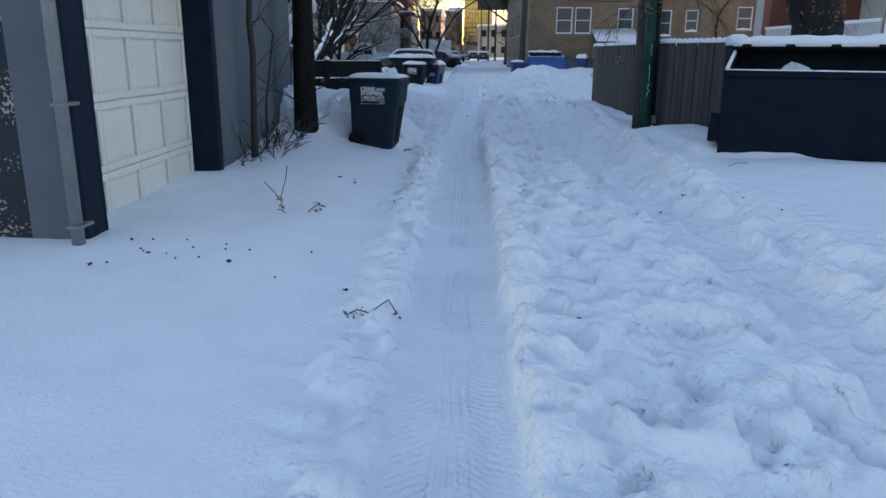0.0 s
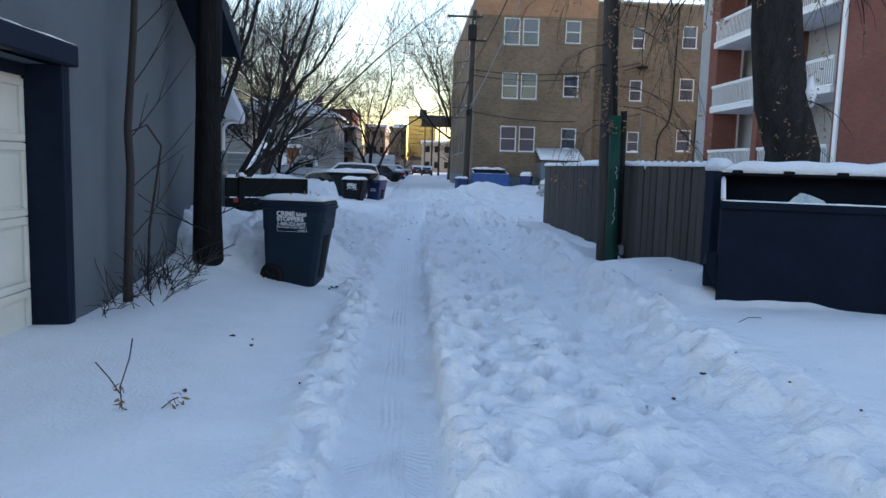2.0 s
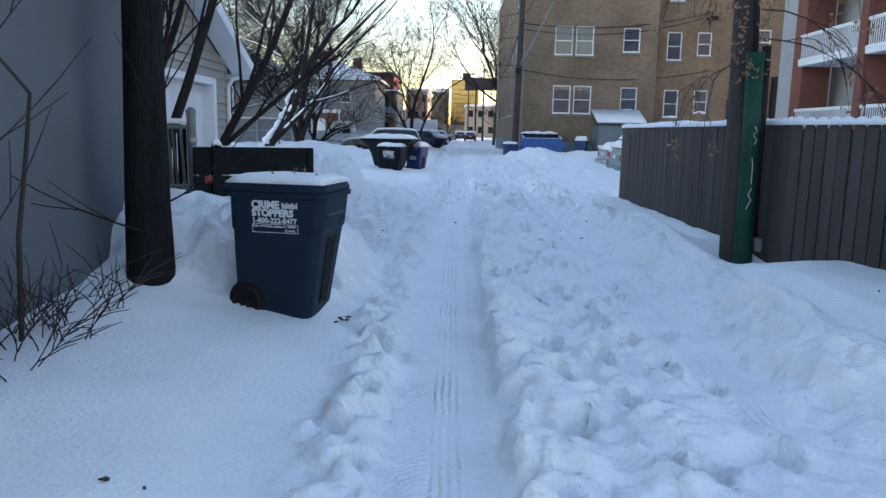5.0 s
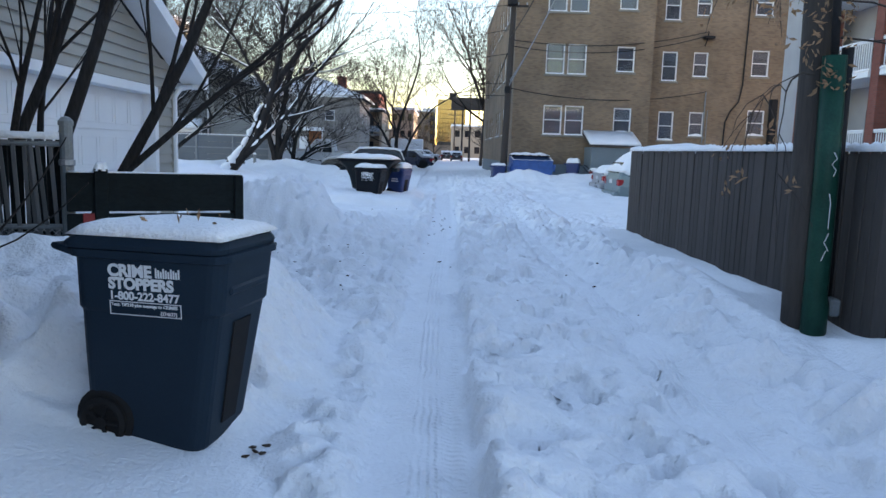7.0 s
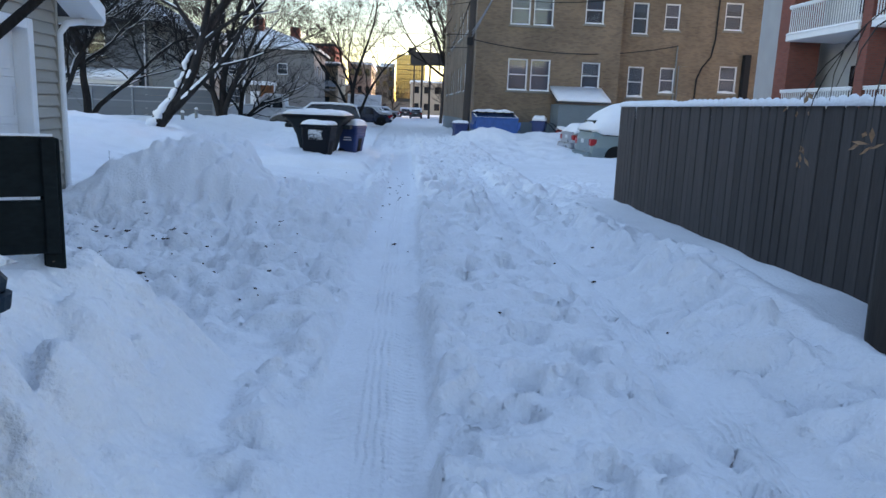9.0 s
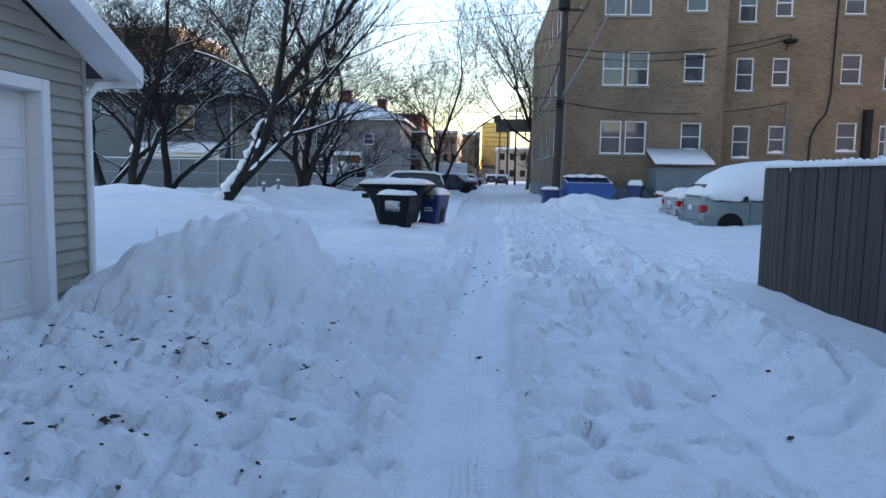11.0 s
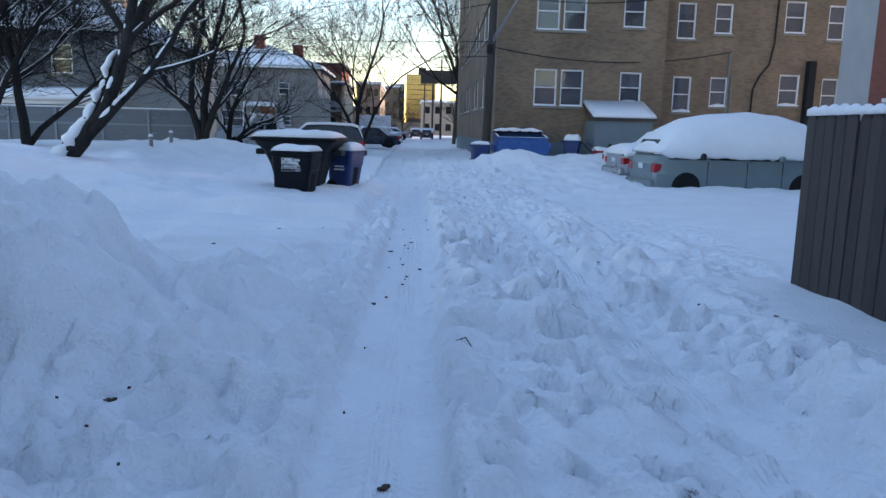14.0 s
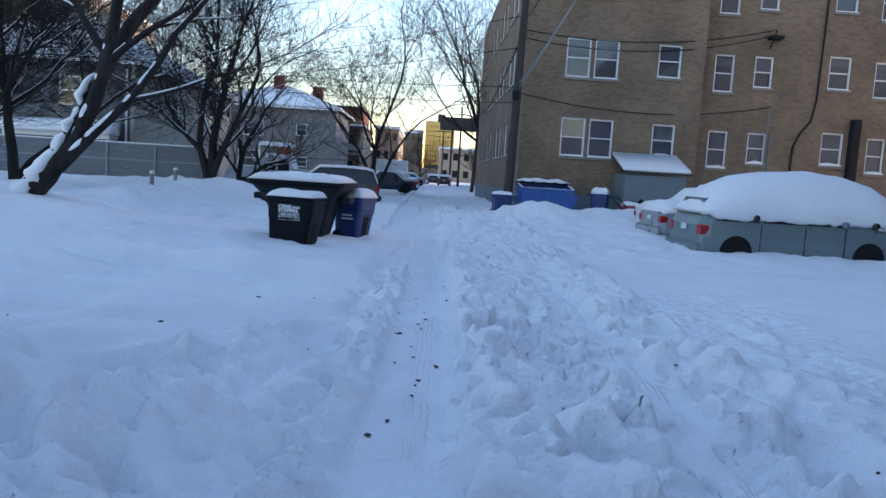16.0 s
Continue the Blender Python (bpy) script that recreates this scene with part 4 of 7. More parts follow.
# ---- red brick apartment with balconies ----
def balcony_apartment():
    h = thing("balcony_apartment", pose(14.6, 30, 0), "red brick apartment block with white-railed balconies", "apartment building")

    def put(name, b, m_, label="", parent=h, smooth=False):
        ob = part(name, b, m_, parent, label, smooth)
        if parent is h:
            ob.matrix_parent_inverse = h.matrix_world.inverted()
        return ob
    put("end_wall", Build().box(15.0, 37.2, -0.3, 15.4, 40.2, 11.2), CONC, "grey stucco end wall")
    put("end_wall", Build().box(15.4, 39.9, -0.3, 26.0, 40.2, 11.2), CONC)
    put("pilaster", Build().box(14.25, 36.3, -0.3, 15.4, 37.2, 11.2), REDB)
    put("recess_wall", Build().box(15.9, 26.2, -0.3, 16.2, 37.2, 11.2), CONC, "pale balcony back wall")
    put("brick_wall", Build().box(14.1, 12.0, -0.3, 14.5, 25.9, 11.2), REDB, "red brick wall")
    put("brick_wall", Build().box(14.1, 25.9, -0.3, 16.2, 26.2, 11.2), REDB)
    put("brick_wall", Build().box(14.5, 12.0, -0.3, 26.0, 12.3, 11.2), REDB)
    put("downpipe", Build().box(14.0, 25.75, -0.2, 14.1, 25.95, 11.2, 0.02), WHITE, "white downpipe")
    put("roof", Build().box(14.0, 12.0, 11.2, 26.2, 40.3, 11.5), CONC)
    put("brick_fin", Build().box(14.05, 31.4, -0.3, 15.9, 31.85, 11.2), REDB, "brick fin between balconies")
    for zf in (1.47, 4.42, 7.37, 10.3):
        for y0, y1 in ((26.3, 31.3), (31.95, 36.2)):
            s = put("balcony", Build().box(14.0, y0, zf, 15.9, y1, zf + 0.2, 0.02), WHITE, "white concrete balcony with baluster railing")
            part("snow", Build().loft([[(13.99, y, zf + 0.204), (14.2, y, zf + 0.204), (14.18, y, zf + 0.25), (14.0, y, zf + 0.26 + 0.015 * noise.noise((y, zf, 0)))] for y in np.linspace(y0, y1, 12)]), SNOW, s, smooth=True)
            if zf > 10:
                continue
            part("handrail", Build().box(14.02, y0, zf + 1.12, 14.1, y1, zf + 1.18, 0.01), WHITE, s)
            part("snow", Build().loft([[(14.01, y, zf + 1.184), (14.11, y, zf + 1.184), (14.09, y, zf + 1.23), (14.03, y, zf + 1.24)] for y in np.linspace(y0, y1, 12)]), SNOW, s, smooth=True)
            k = int((y1 - y0) / 0.13)
            bal = part("baluster", Build().box(14.05, y0, zf + 0.28, 14.075, y0 + 0.03, zf + 1.12), WHITE, s)
            me = bal.data
            for i in range(1, k):
                o = new("baluster", me)
                o.parent = s
                o.location.y = i * (y1 - y0) / k
            part("bottom_rail", Build().box(14.04, y0, zf + 0.26, 14.09, y1, zf + 0.3), WHITE, s)
        d = put("door", Build().box(15.85, 27.0, zf + 0.2, 15.9, 27.9, zf + 2.2), DARKIN, "dark balcony door")
        put("window", Build().box(15.86, 33.2, zf + 0.9, 15.9, 35.0, zf + 2.1), CARGLASS)


balcony_apartment()


# ---- board fence on the alley's edge ----
def board_fence():
    f = thing("board_fence", pose(3.62, 17.3, 0), "grey-brown vertical board fence with snow along its top", "fence")

    def put(name, b, m_, label="", smooth=False):
        ob = part(name, b, m_, f, label, smooth)
        ob.matrix_parent_inverse = f.matrix_world.inverted()
        return ob
    rr = random.Random(11)
    runs = [((3.585, 21.22), (3.60, 13.38), 1.68), ((3.60, 13.38), (4.06, 11.85), 1.68)]
    base = None
    for (xa, ya), (xb, yb), top in runs:
        d = Vector((xb - xa, yb - ya, 0))
        n = int(d.length / 0.147)
        ang = math.degrees(math.atan2(d.y, d.x))
        for zz in (0.45, 1.4):
            ob = part("rail", Build().box(0, 0.012, zz, d.length, 0.05, zz + 0.09, 0.005), FENCE, f)
            ob.matrix_parent_inverse = f.matrix_world.inverted()
            ob.matrix_basis = pose(xa, ya, 0, 0, 0, ang)
        for i in range(n):
            if base is None:
                w = 0.139
                base = Build().loft([[(e, y, -0.15), (w - e, y, -0.15), (w - e, y, 1.64), (w - 0.03, y, 1.68), (0.03, y, 1.68), (e, y, 1.64)] for y, e in ((-0.011, 0.006), (-0.006, 0.0), (0.011, 0.0))]).mesh("board", FENCE)
                strip = Build().box(0.115, 0.012, -0.15, 0.171, 0.026, 1.62).mesh("backing_slat", FENCE)
            o = new("backing_slat", strip)
            o.parent = f
            o.matrix_parent_inverse = f.matrix_world.inverted()
            o.matrix_basis = pose(xa + d.x * i / n, ya + d.y * i / n, 0, 0, 0, ang)
            o = new("board", base)
            o.parent = f
            o.matrix_parent_inverse = f.matrix_world.inverted()
            o.matrix_basis = pose(xa + d.x * i / n, ya + d.y * i / n, rr.uniform(-0.012, 0.012), rr.uniform(-0.4, 0.4), rr.uniform(-0.12, 0.12), ang + rr.uniform(-1.2, 1.2))
        k = n * 3
        rings = []
        for i in range(k + 1):
            q = i / k
            px, py = xa + d.x * q, ya + d.y * q
            nx, ny = -d.y / d.length, d.x / d.length
            e = 0.045 + 0.012 * noise.noise((px * 3, py * 3, 2)) if 0 < i < k else 0.02
            hgt = (0.045 + 0.03 * abs(math.sin(math.pi * n * q)) + 0.03 * noise.noise((px * 2, py * 2, 5)))
            rings.append([(px - nx * e, py - ny * e, top - 0.012), (px + nx * e, py + ny * e, top - 0.012), (px + nx * e, py + ny * e, top + hgt * 0.6), (px, py, top + hgt), (px - nx * e, py - ny * e, top + hgt * 0.6)])
        put("snow", Build().loft(rings), SNOW, "scalloped ridge of snow", True)
    for xx, yy in ((3.69, 21.2), (3.69, 18.6), (3.69, 16.0), (3.75, 13.4)):
        put("post", Build().box(xx, yy - 0.045, -0.2, xx + 0.09, yy + 0.045, 1.6, 0.008), FENCE)
    put("post", Build().box(4.03, 11.58, -0.2, 4.26, 11.84, 1.62, 0.01), NAVY, "dark gate post")
    put("snow", Build().loft([[(4.02 + e, 11.57 + e, z), (4.27 - e, 11.57 + e, z), (4.27 - e, 11.85 - e, z), (4.02 + e, 11.85 - e, z)] for e, z in ((0, 1.62), (-0.01, 1.7), (0.02, 1.76), (0.07, 1.79))]), SNOW, smooth=True)
    put("gate", Build().box(4.15, 11.25, 0.1, 4.2, 11.55, 1.5, 0.01), NAVY, "dark steel gate edge")


board_fence()


# ---- wheeled refuse carts ----
def rrect(w, d, r, z, k=4, dx=0.0):
    """A rounded rectangle ring."""
    pts = []
    for cx, cy, a0 in ((w - r, d - r, 0), (r - w, d - r, 90), (r - w, r - d, 180), (w - r, r - d, 270)):
        for i in range(k + 1):
            a = radians(a0 + 90 * i / k)
            pts.append((cx + r * math.cos(a) + dx, cy + r * math.sin(a), z))
    return pts


def snow_slab(w, d, h, z, seed, over=0.02, cx=0.0, n=15):
    """A soft, uneven cap of snow on a flat top of half sizes w, d."""
    b = Build()
    vs, fs = [], []
    for j in range(n + 1):
        for i in range(n + 1):
            u, v = 2 * i / n - 1, 2 * j / n - 1
            e = max(abs(u), abs(v))
            edge = max(0.0, 1 - e ** 6)
            x, y = u * (w + over), v * (d + over)
            x += 0.02 * noise.noise((v * 3, seed, 1)) * (e > 0.9)
            y += 0.02 * noise.noise((u * 3, seed, 2)) * (e > 0.9)
            zz = z + h * edge * (0.85 + 0.35 * noise.noise((x * 2.5, y * 2.5, seed)) + 0.12 * noise.noise((x * 9, y * 9, seed))) - 0.012 * (e > 0.99)
            vs.append((x + cx, y, zz))
    for j in range(n):
        for i in range(n):
            a = j * (n + 1) + i
            fs.append((a, a + 1, a + n + 2, a + n + 1))
    o = len(vs)
    rim = [i for i in range(n + 1)] + [j * (n + 1) + n for j in range(1, n + 1)] + [n * (n + 1) + i for i in range(n - 1, -1, -1)] + [j * (n + 1) for j in range(n - 1, 0, -1)]
    for i in rim:
        x, y, zz = vs[i]
        vs.append((x * 0.97 + cx * 0.03, y * 0.97, z - 0.015))
    fs += [(rim[i], o + i, o + (i + 1) % len(rim), rim[(i + 1) % len(rim)]) for i in range(len(rim))]
    fs.append(tuple(o + i for i in range(len(rim))))
    return b.add(vs, fs)


def text_part(words, size, m, parent, material, name="lettering", label="", bold=0.0):
    cu = bpy.data.curves.new("lettering", "FONT")
    cu.body, cu.size, cu.align_x, cu.extrude = words, size, "LEFT", 0.0012
    cu.offset = bold
    tmp = bpy.data.objects.new("lettering", cu)
    scene.collection.objects.link(tmp)
    dg = bpy.context.evaluated_depsgraph_get()
    me = bpy.data.meshes.new_from_object(tmp.evaluated_get(dg))
    bpy.data.objects.remove(tmp)
    me.materials.clear()
    me.materials.append(material)
    ob = new(name, me)
    ob.parent = parent
    ob.matrix_local = m
    return tagged(ob, label)


def refuse_cart(m, plastic, label, snow, seed, sticker, L=0.40, W=0.31, H=1.02, group="refuse carts in the alley"):
    """Local +x is the front, the wheels stand at -x; the sticker is on the -y side."""
    c = thing("refuse_cart", m, label, "garbage bin", group)
    rings = []
    for z, k, dx in ((0.0, 0.74, -0.07), (0.02, 0.77, -0.067), (0.5, 0.87, -0.03), (0.67, 0.905, -0.015), (0.69, 0.937, -0.012), (0.92, 0.97, 0.0), (0.955, 0.975, 0)):
        rings.append(rrect(L * k, W * k, 0.07, z * H, dx=dx))
    body = part("body", Build().loft(rings), plastic, c, smooth=False)
    part("rim", Build().loft([rrect(L * k, W * k, 0.075, z * H) for k, z in ((0.98, 0.925), (1.02, 0.93), (1.03, 0.965), (0.98, 0.97))]), plastic, body)
    lid = part("lid", Build().loft([rrect(L * k, W * k, 0.08, z * H, dx=dx) for k, z, dx in ((1.04, 0.972, -0.02), (1.05, 0.995, -0.02), (0.98, 1.03, -0.01), (0.8, 1.055, 0.0), (0.45, 1.062, 0.0))]), plastic, c)
    part("handle", Build().tube([(-L * 0.98, -W * 0.85, 0.94 * H), (-L - 0.11, -W * 0.8, 0.965 * H), (-L - 0.11, W * 0.8, 0.965 * H), (-L * 0.98, W * 0.85, 0.94 * H)], 0.018, 8), plastic, c, smooth=True)
    for s in (-1, 1):
        part("hinge_lug", Build().box(-L - 0.08, s * W * 0.6 - 0.03, 0.93 * H, -L + 0.02, s * W * 0.6 + 0.03, 1.0 * H, 0.01), plastic, lid)
        y = s * (W * 0.74 + 0.03)
        w = part("wheel", Build().disc_ring((-L * 0.66, y, 0.125), (0, s, 0), [(0.04, -0.03), (0.105, -0.03), (0.125, -0.018), (0.125, 0.018), (0.105, 0.03), (0.088, 0.02), (0.088, 0.008), (0.03, 0.008), (0.03, 0.03), (0.005, 0.03)]), RUBBER, c)
        for a in range(5):
            t = 2 * math.pi * a / 5
            part("spoke", Build().tube([(-L * 0.66, y + s * 0.018, 0.125), (-L * 0.66 + 0.09 * math.cos(t), y + s * 0.018, 0.125 + 0.09 * math.sin(t))], 0.012, 5), RUBBER, w)
        part("wheel_arch", Build().disc_ring((-L * 0.66, s * W * 0.77, 0.14), (0, s, 0), [(0.155, -0.03), (0.155, 0.012), (0.13, 0.02), (0.01, 0.02)]), RUBBER, body)
    part("axle", Build().tube([(-L * 0.66, -W * 0.8, 0.125), (-L * 0.66, W * 0.8, 0.125)], 0.012, 6), OLDMETAL, c)
    # no hollow is cut: a dark plate paints the shade of the lifting recess
    fr = Build()
    fr.loft([[(L * k + dx + o, y, z * H) for y, z, k, dx in ((-0.07, 0.1, 0.79, -0.06), (0.07, 0.1, 0.79, -0.06), (0.09, 0.62, 0.898, -0.021), (-0.09, 0.62, 0.898, -0.021))] for o in (-0.02, 0.008)])
    part("front_recess", fr, RUBBER, body, "dark plate painted as the shade of the lifting recess")
    part("grab_bar", Build().box(L * 0.88, -0.2, 0.77 * H, L * 0.97, 0.2, 0.81 * H, 0.012), plastic, body)
    part("snow", snow_slab(L * 0.95, W * 0.95, snow, 1.045 * H, seed), SNOW, c, "lumpy snow on the lid", True)
    if sticker:
        f = pose(-L * 0.47, -W * 0.955 - 0.007, 0.85 * H, 90 + 3.6, 0, 0) @ Matrix.Scale(0.9, 4)
        text_part("CRIME", 0.088, f @ pose(0.0, 0.0, 0), body, STICKER, label="white printed words", bold=0.004)
        text_part("STOPPERS", 0.083, f @ pose(0, -0.068, 0), body, STICKER, bold=0.004)
        text_part("1-800-222-8477", 0.062, f @ pose(0, -0.126, 0), body, STICKER, bold=0.0018)
        text_part("Text: TIP218 plus message to CRIMES", 0.0245, f @ pose(0.008, -0.162, 0), body, STICKER, bold=0.0005)
        text_part("(274637)", 0.026, f @ pose(0.29, -0.198, 0), body, STICKER, bold=0.0005)
        bars = Build()
        for i in range(10):
            bars.box(0.272 + i * 0.0142, 0.0, -0.001, 0.281 + i * 0.0142, 0.052 - 0.008 * (i % 3), 0.002)
        ob = part("emblem", bars, STICKER, body)
        ob.matrix_local = f
        fr = Build()
        for x0, x1, y0, y1 in ((0, 0.41, -0.139, -0.135), (0, 0.41, -0.209, -0.205), (0, 0.004, -0.205, -0.139), (0.406, 0.41, -0.205, -0.139)):
            fr.box(x0, y0, -0.001, x1, y1, 0.002)
        ob = part("sticker_frame", fr, STICKER, body)
        ob.matrix_local = f
    return c


refuse_cart(pose(-1.315, 11.17, hz(-1.3, 11.1) - 0.05, 0, 0, -11), BIN, "charcoal wheeled refuse cart with snow-covered lid and white lettering", 0.06, 1, 1)
refuse_cart(pose(-2.0, 28.9, -0.04, 0, 0, -14), BINBLACK, "black wheeled refuse cart with snowy lid and white lettering", 0.11, 2, 1)
blue = refuse_cart(pose(-1.32, 31.75, 0.0, 0, 0, -30), BLUEBIN, "dark blue recycling cart with thick snow on its lid", 0.17, 3, 0, 0.34, 0.30, 0.93)
b = Build().disc_ring((0.0, -0.268, 0.70), (0, -1, 0), [(0.028, 0), (0.045, 0), (0.045, 0.004), (0.028, 0.004)], 16)
part("emblem", b, STICKER, blue)
for z0, x0, x1 in ((0.58, -0.12, 0.12), (0.51, -0.14, 0.14)):
    part("printed_bar", Build().box(x0, -0.272, z0, x1, -0.264, z0 + 0.035), STICKER, blue)


def communal_bin():
    c = thing("communal_container", pose(-2.25, 31.1, 0.05, 0, 0, -8), "large dark tapered communal refuse container with snow on its lid", "garbage container")
    part("body", Build().loft([rrect(w, w * 0.78, 0.18, z, 5) for w, z in ((0.44, 0), (0.5, 0.25), (0.58, 0.6), (0.70, 0.9), (0.84, 1.05), (0.86, 1.12))]), BINGREY, c, smooth=True)
    part("lid", Build().loft([rrect(w, w * 0.78, 0.18, z, 5) for w, z in ((0.92, 1.1), (0.93, 1.17), (0.8, 1.22), (0.4, 1.25))]), BINBLACK, c, smooth=True)
    for s in (-1, 1):
        part("lift_pocket", Build().box(s * 0.75, -0.2, 0.8, s * 0.95, 0.2, 0.92, 0.02), BINGREY, c)
    part("snow", snow_slab(0.86, 0.68, 0.16, 1.2, 8), SNOW, c, "deep snow on the lid", True)


communal_bin()


# ---- steel dumpsters ----
def dumpster(m, W, D, zf, zb, steel, label, seed, lid_part=0.42, group="steel dumpsters"):
    """Local: front at y=0, x 0..W, depth D; the top slopes from zf at the front to zb at the back."""
    c = thing("dumpster", m, label, "dumpster", group)
    t = 0.03
    body = Build()
    body.loft([[(x, 0, 0.0), (x, D, 0.0), (x, D, zb), (x, D - t, zb), (x, D - t, 0.1), (x, t, 0.1), (x, t, zf), (x, 0, zf)] for x in (t, W - t)])
    part("hull", body, steel, c)
    for x in (0, W - t):
        part("side_plate", Build().loft([[(xx, 0, 0.0), (xx, D, 0.0), (xx, D, zb), (xx, 0, zf)] for xx in (x, x + t)]), steel, c)
    part("front_lip", Build().box(-0.02, -0.035, zf - 0.07, W + 0.02, 0.05, zf + 0.012, 0.012), steel, c)
    part("base_rail", Build().box(-0.01, -0.02, 0.0, W + 0.01, 0.06, 0.1, 0.01), steel, c)
    for s, x in ((-1, 0), (1, W)):
        p = part("fork_pocket", Build().box(x, 0.02, 0.42, x + s * 0.14, D * 0.75, 0.66, 0.015), steel, c)
        part("guide_plate", Build().loft([[(x, 0.0 + k, 0.38), (x + s * 0.11, -0.14 + k, 0.62), (x + s * 0.11, -0.14 + k, 0.80), (x, 0.02 + k, 0.78)] for k in (0, 0.02)]), steel, p, "bent steel guide plate")
        part("rim_snow", Build().loft([[(x + s * 0.012, y, z), (x - s * 0.04, y, z), (x - s * 0.03, y, z + 0.03), (x, y, z + 0.035)] for y, z in ((0.05, zf + 0.02), (D * 0.5, (zf + zb) / 2 + 0.01), (D - lid_part, zf + (zb - zf) * (D - lid_part) / D + 0.01))]), SNOW, c, smooth=True)
    for k in range(1, 3):
        part("rib", Build().box(W * k / 3 - 0.04, -0.03, 0.1, W * k / 3 + 0.04, 0.0, zf - 0.07, 0.008), steel, c) if steel is BLUEDUMP else None
    y0 = D - lid_part
    lid = part("lid", Build().box(-0.03, y0, zb - 0.02, W + 0.03, D + 0.05, zb + 0.03, 0.012), BINBLACK, c, "black plastic rear lid")
    for k in range(5):
        part("lid_lug", Build().box(0.1 + k * (W - 0.2) / 4.2, y0 - 0.05, zb - 0.005, 0.22 + k * (W - 0.2) / 4.2, y0, zb + 0.05, 0.012), BINBLACK, lid)
    sl = snow_slab(W / 2, lid_part / 2 + 0.02, 0.15, zb + 0.034, seed, n=22)
    ob = part("snow", sl, SNOW, c, "thick smooth snow on the lid", True)
    ob.matrix_local = pose(W / 2, D - lid_part / 2 + 0.02, 0)
    part("front_snow", Build().loft([[(x, -0.03, zf + 0.012), (x, 0.045, zf + 0.012), (x, 0.04, zf + 0.022 + 0.012 * noise.noise((x * 5, seed, 0))), (x, -0.02, zf + 0.026)] for x in np.linspace(0, W, 30)]), SNOW, c, smooth=True)
    return c


dm = dumpster(pose(3.25, 9.49, -0.02, 0, 0, -23), 2.5, 1.62, 1.31, 1.60, STEEL, "dark navy steel dumpster, half open, with snow on its lid", 4)
bag = Build().loft([[(0.78 + r * 1.5 * math.cos(a) * (1 + 0.4 * math.sin(3 * a + r * 20)), 0.12 + r * math.sin(a), z + 0.03 * math.sin(5 * a)) for a in np.linspace(0, 2 * math.pi, 12)[:-1]] for r, z in ((0.1, 1.2), (0.11, 1.31), (0.08, 1.36), (0.03, 1.4))])
part("crumpled_bag", bag, mat("pale_green_plastic", (0.35, 0.42, 0.42), 0.4, 0.2, 12, 60, 0.3), dm, "pale crumpled plastic bag")
dumpster(pose(3.75, 44.7, 0.25, 0, 0, 4), 2.05, 1.3, 0.98, 1.2, BLUEDUMP, "blue steel dumpster with open black lid, banked with snow", 9, 0.5)
bb = refuse_cart(pose(6.95, 45.4, 0.18, 0, 0, -20), BLUEBIN, "blue recycling cart piled with snow", 0.26, 5, 0, 0.34, 0.31, 0.95)
refuse_cart(pose(3.0, 44.6, 0.1, 0, 0, 10), BLUEBIN, "blue recycling cart half buried beside the pole", 0.12, 6, 0, 0.34, 0.30, 0.8)


# ---- utility poles and wires ----
def pole(x, y, h, r, label, arms=(), can=None, lean=(0, 0), z0=-0.3):
    c = thing("utility_pole", pose(x, y, 0), label, "utility pole", "utility poles along the alley")
    n = 14
    pts = [(lean[0] * i / n, lean[1] * i / n, z0 + (h - z0) * i / n) for i in range(n + 1)]
    part("shaft", Build().tube(pts, [r * (1 - 0.3 * i / n) for i in range(n + 1)], 14, rough=0.05), POLEWOOD, c, smooth=True)
    for z, x0, x1 in arms:
        a = part("crossarm", Build().box(x0 + lean[0] * z / h, -0.16, z, x1 + lean[0] * z / h, -0.06, z + 0.11, 0.01), POLEWOOD, c)
        for k in range(3):
            xx = x0 + (x1 - x0) * (0.08 + 0.42 * k) + lean[0] * z / h
            part("insulator", Build().disc_ring((xx, -0.11, z + 0.11), (0, 0, 1), [(0.03, 0), (0.05, 0.04), (0.03, 0.07), (0.045, 0.1), (0.01, 0.13)], 8), OLDMETAL, a)
    if can:
        t = part("transformer", Build().disc_ring((can[1], -0.3, can[0]), (0, 0, 1), [(0.24, 0), (0.26, 0.03), (0.26, 0.8), (0.22, 0.86), (0.05, 0.9)], 16), CABLE, c, "dark cylindrical transformer")
        for k in (-1, 1):
            part("bushing", Build().tube([(can[1] + k * 0.1, -0.3, can[0] + 0.85), (can[1] + k * 0.12, -0.32, can[0] + 1.1)], 0.035, 8), OLDMETAL, t)
    return c


POLE1 = (3.32, 45.7)
p1 = pole(*POLE1, 10.7, 0.19, "tall weathered wooden utility pole with a transformer", [(10.25, -1.6, 0.5), (8.9, -0.3, 0.75)], (8.95, 0.12), (0.25, 0))
part("meter_box", Build().box(-0.1, -0.32, 4.6, 0.18, -0.16, 4.95, 0.02), CABLE, p1)
pole(4.1, 81.0, 11.0, 0.17, "weathered wooden utility pole with a crossarm", [(9.6, -2.2, 0.2)], None, (0.55, 0))
pole(4.2, 112.0, 10.5, 0.16, "distant wooden utility pole with a crossarm", [(9.4, -1.2, 1.2)])
pole(2.8, 150.0, 10.5, 0.16, "distant wooden utility pole with crossarms", [(9.4, -1.4, 1.4), (8.4, -1.4, 1.4)])
stub = pole(3.31, 14.02, 9.5, 0.145, "weathered utility pole with a green conduit up its side", [(8.3, -0.8, 0.8)], None, (-0.25, 0), -0.2)
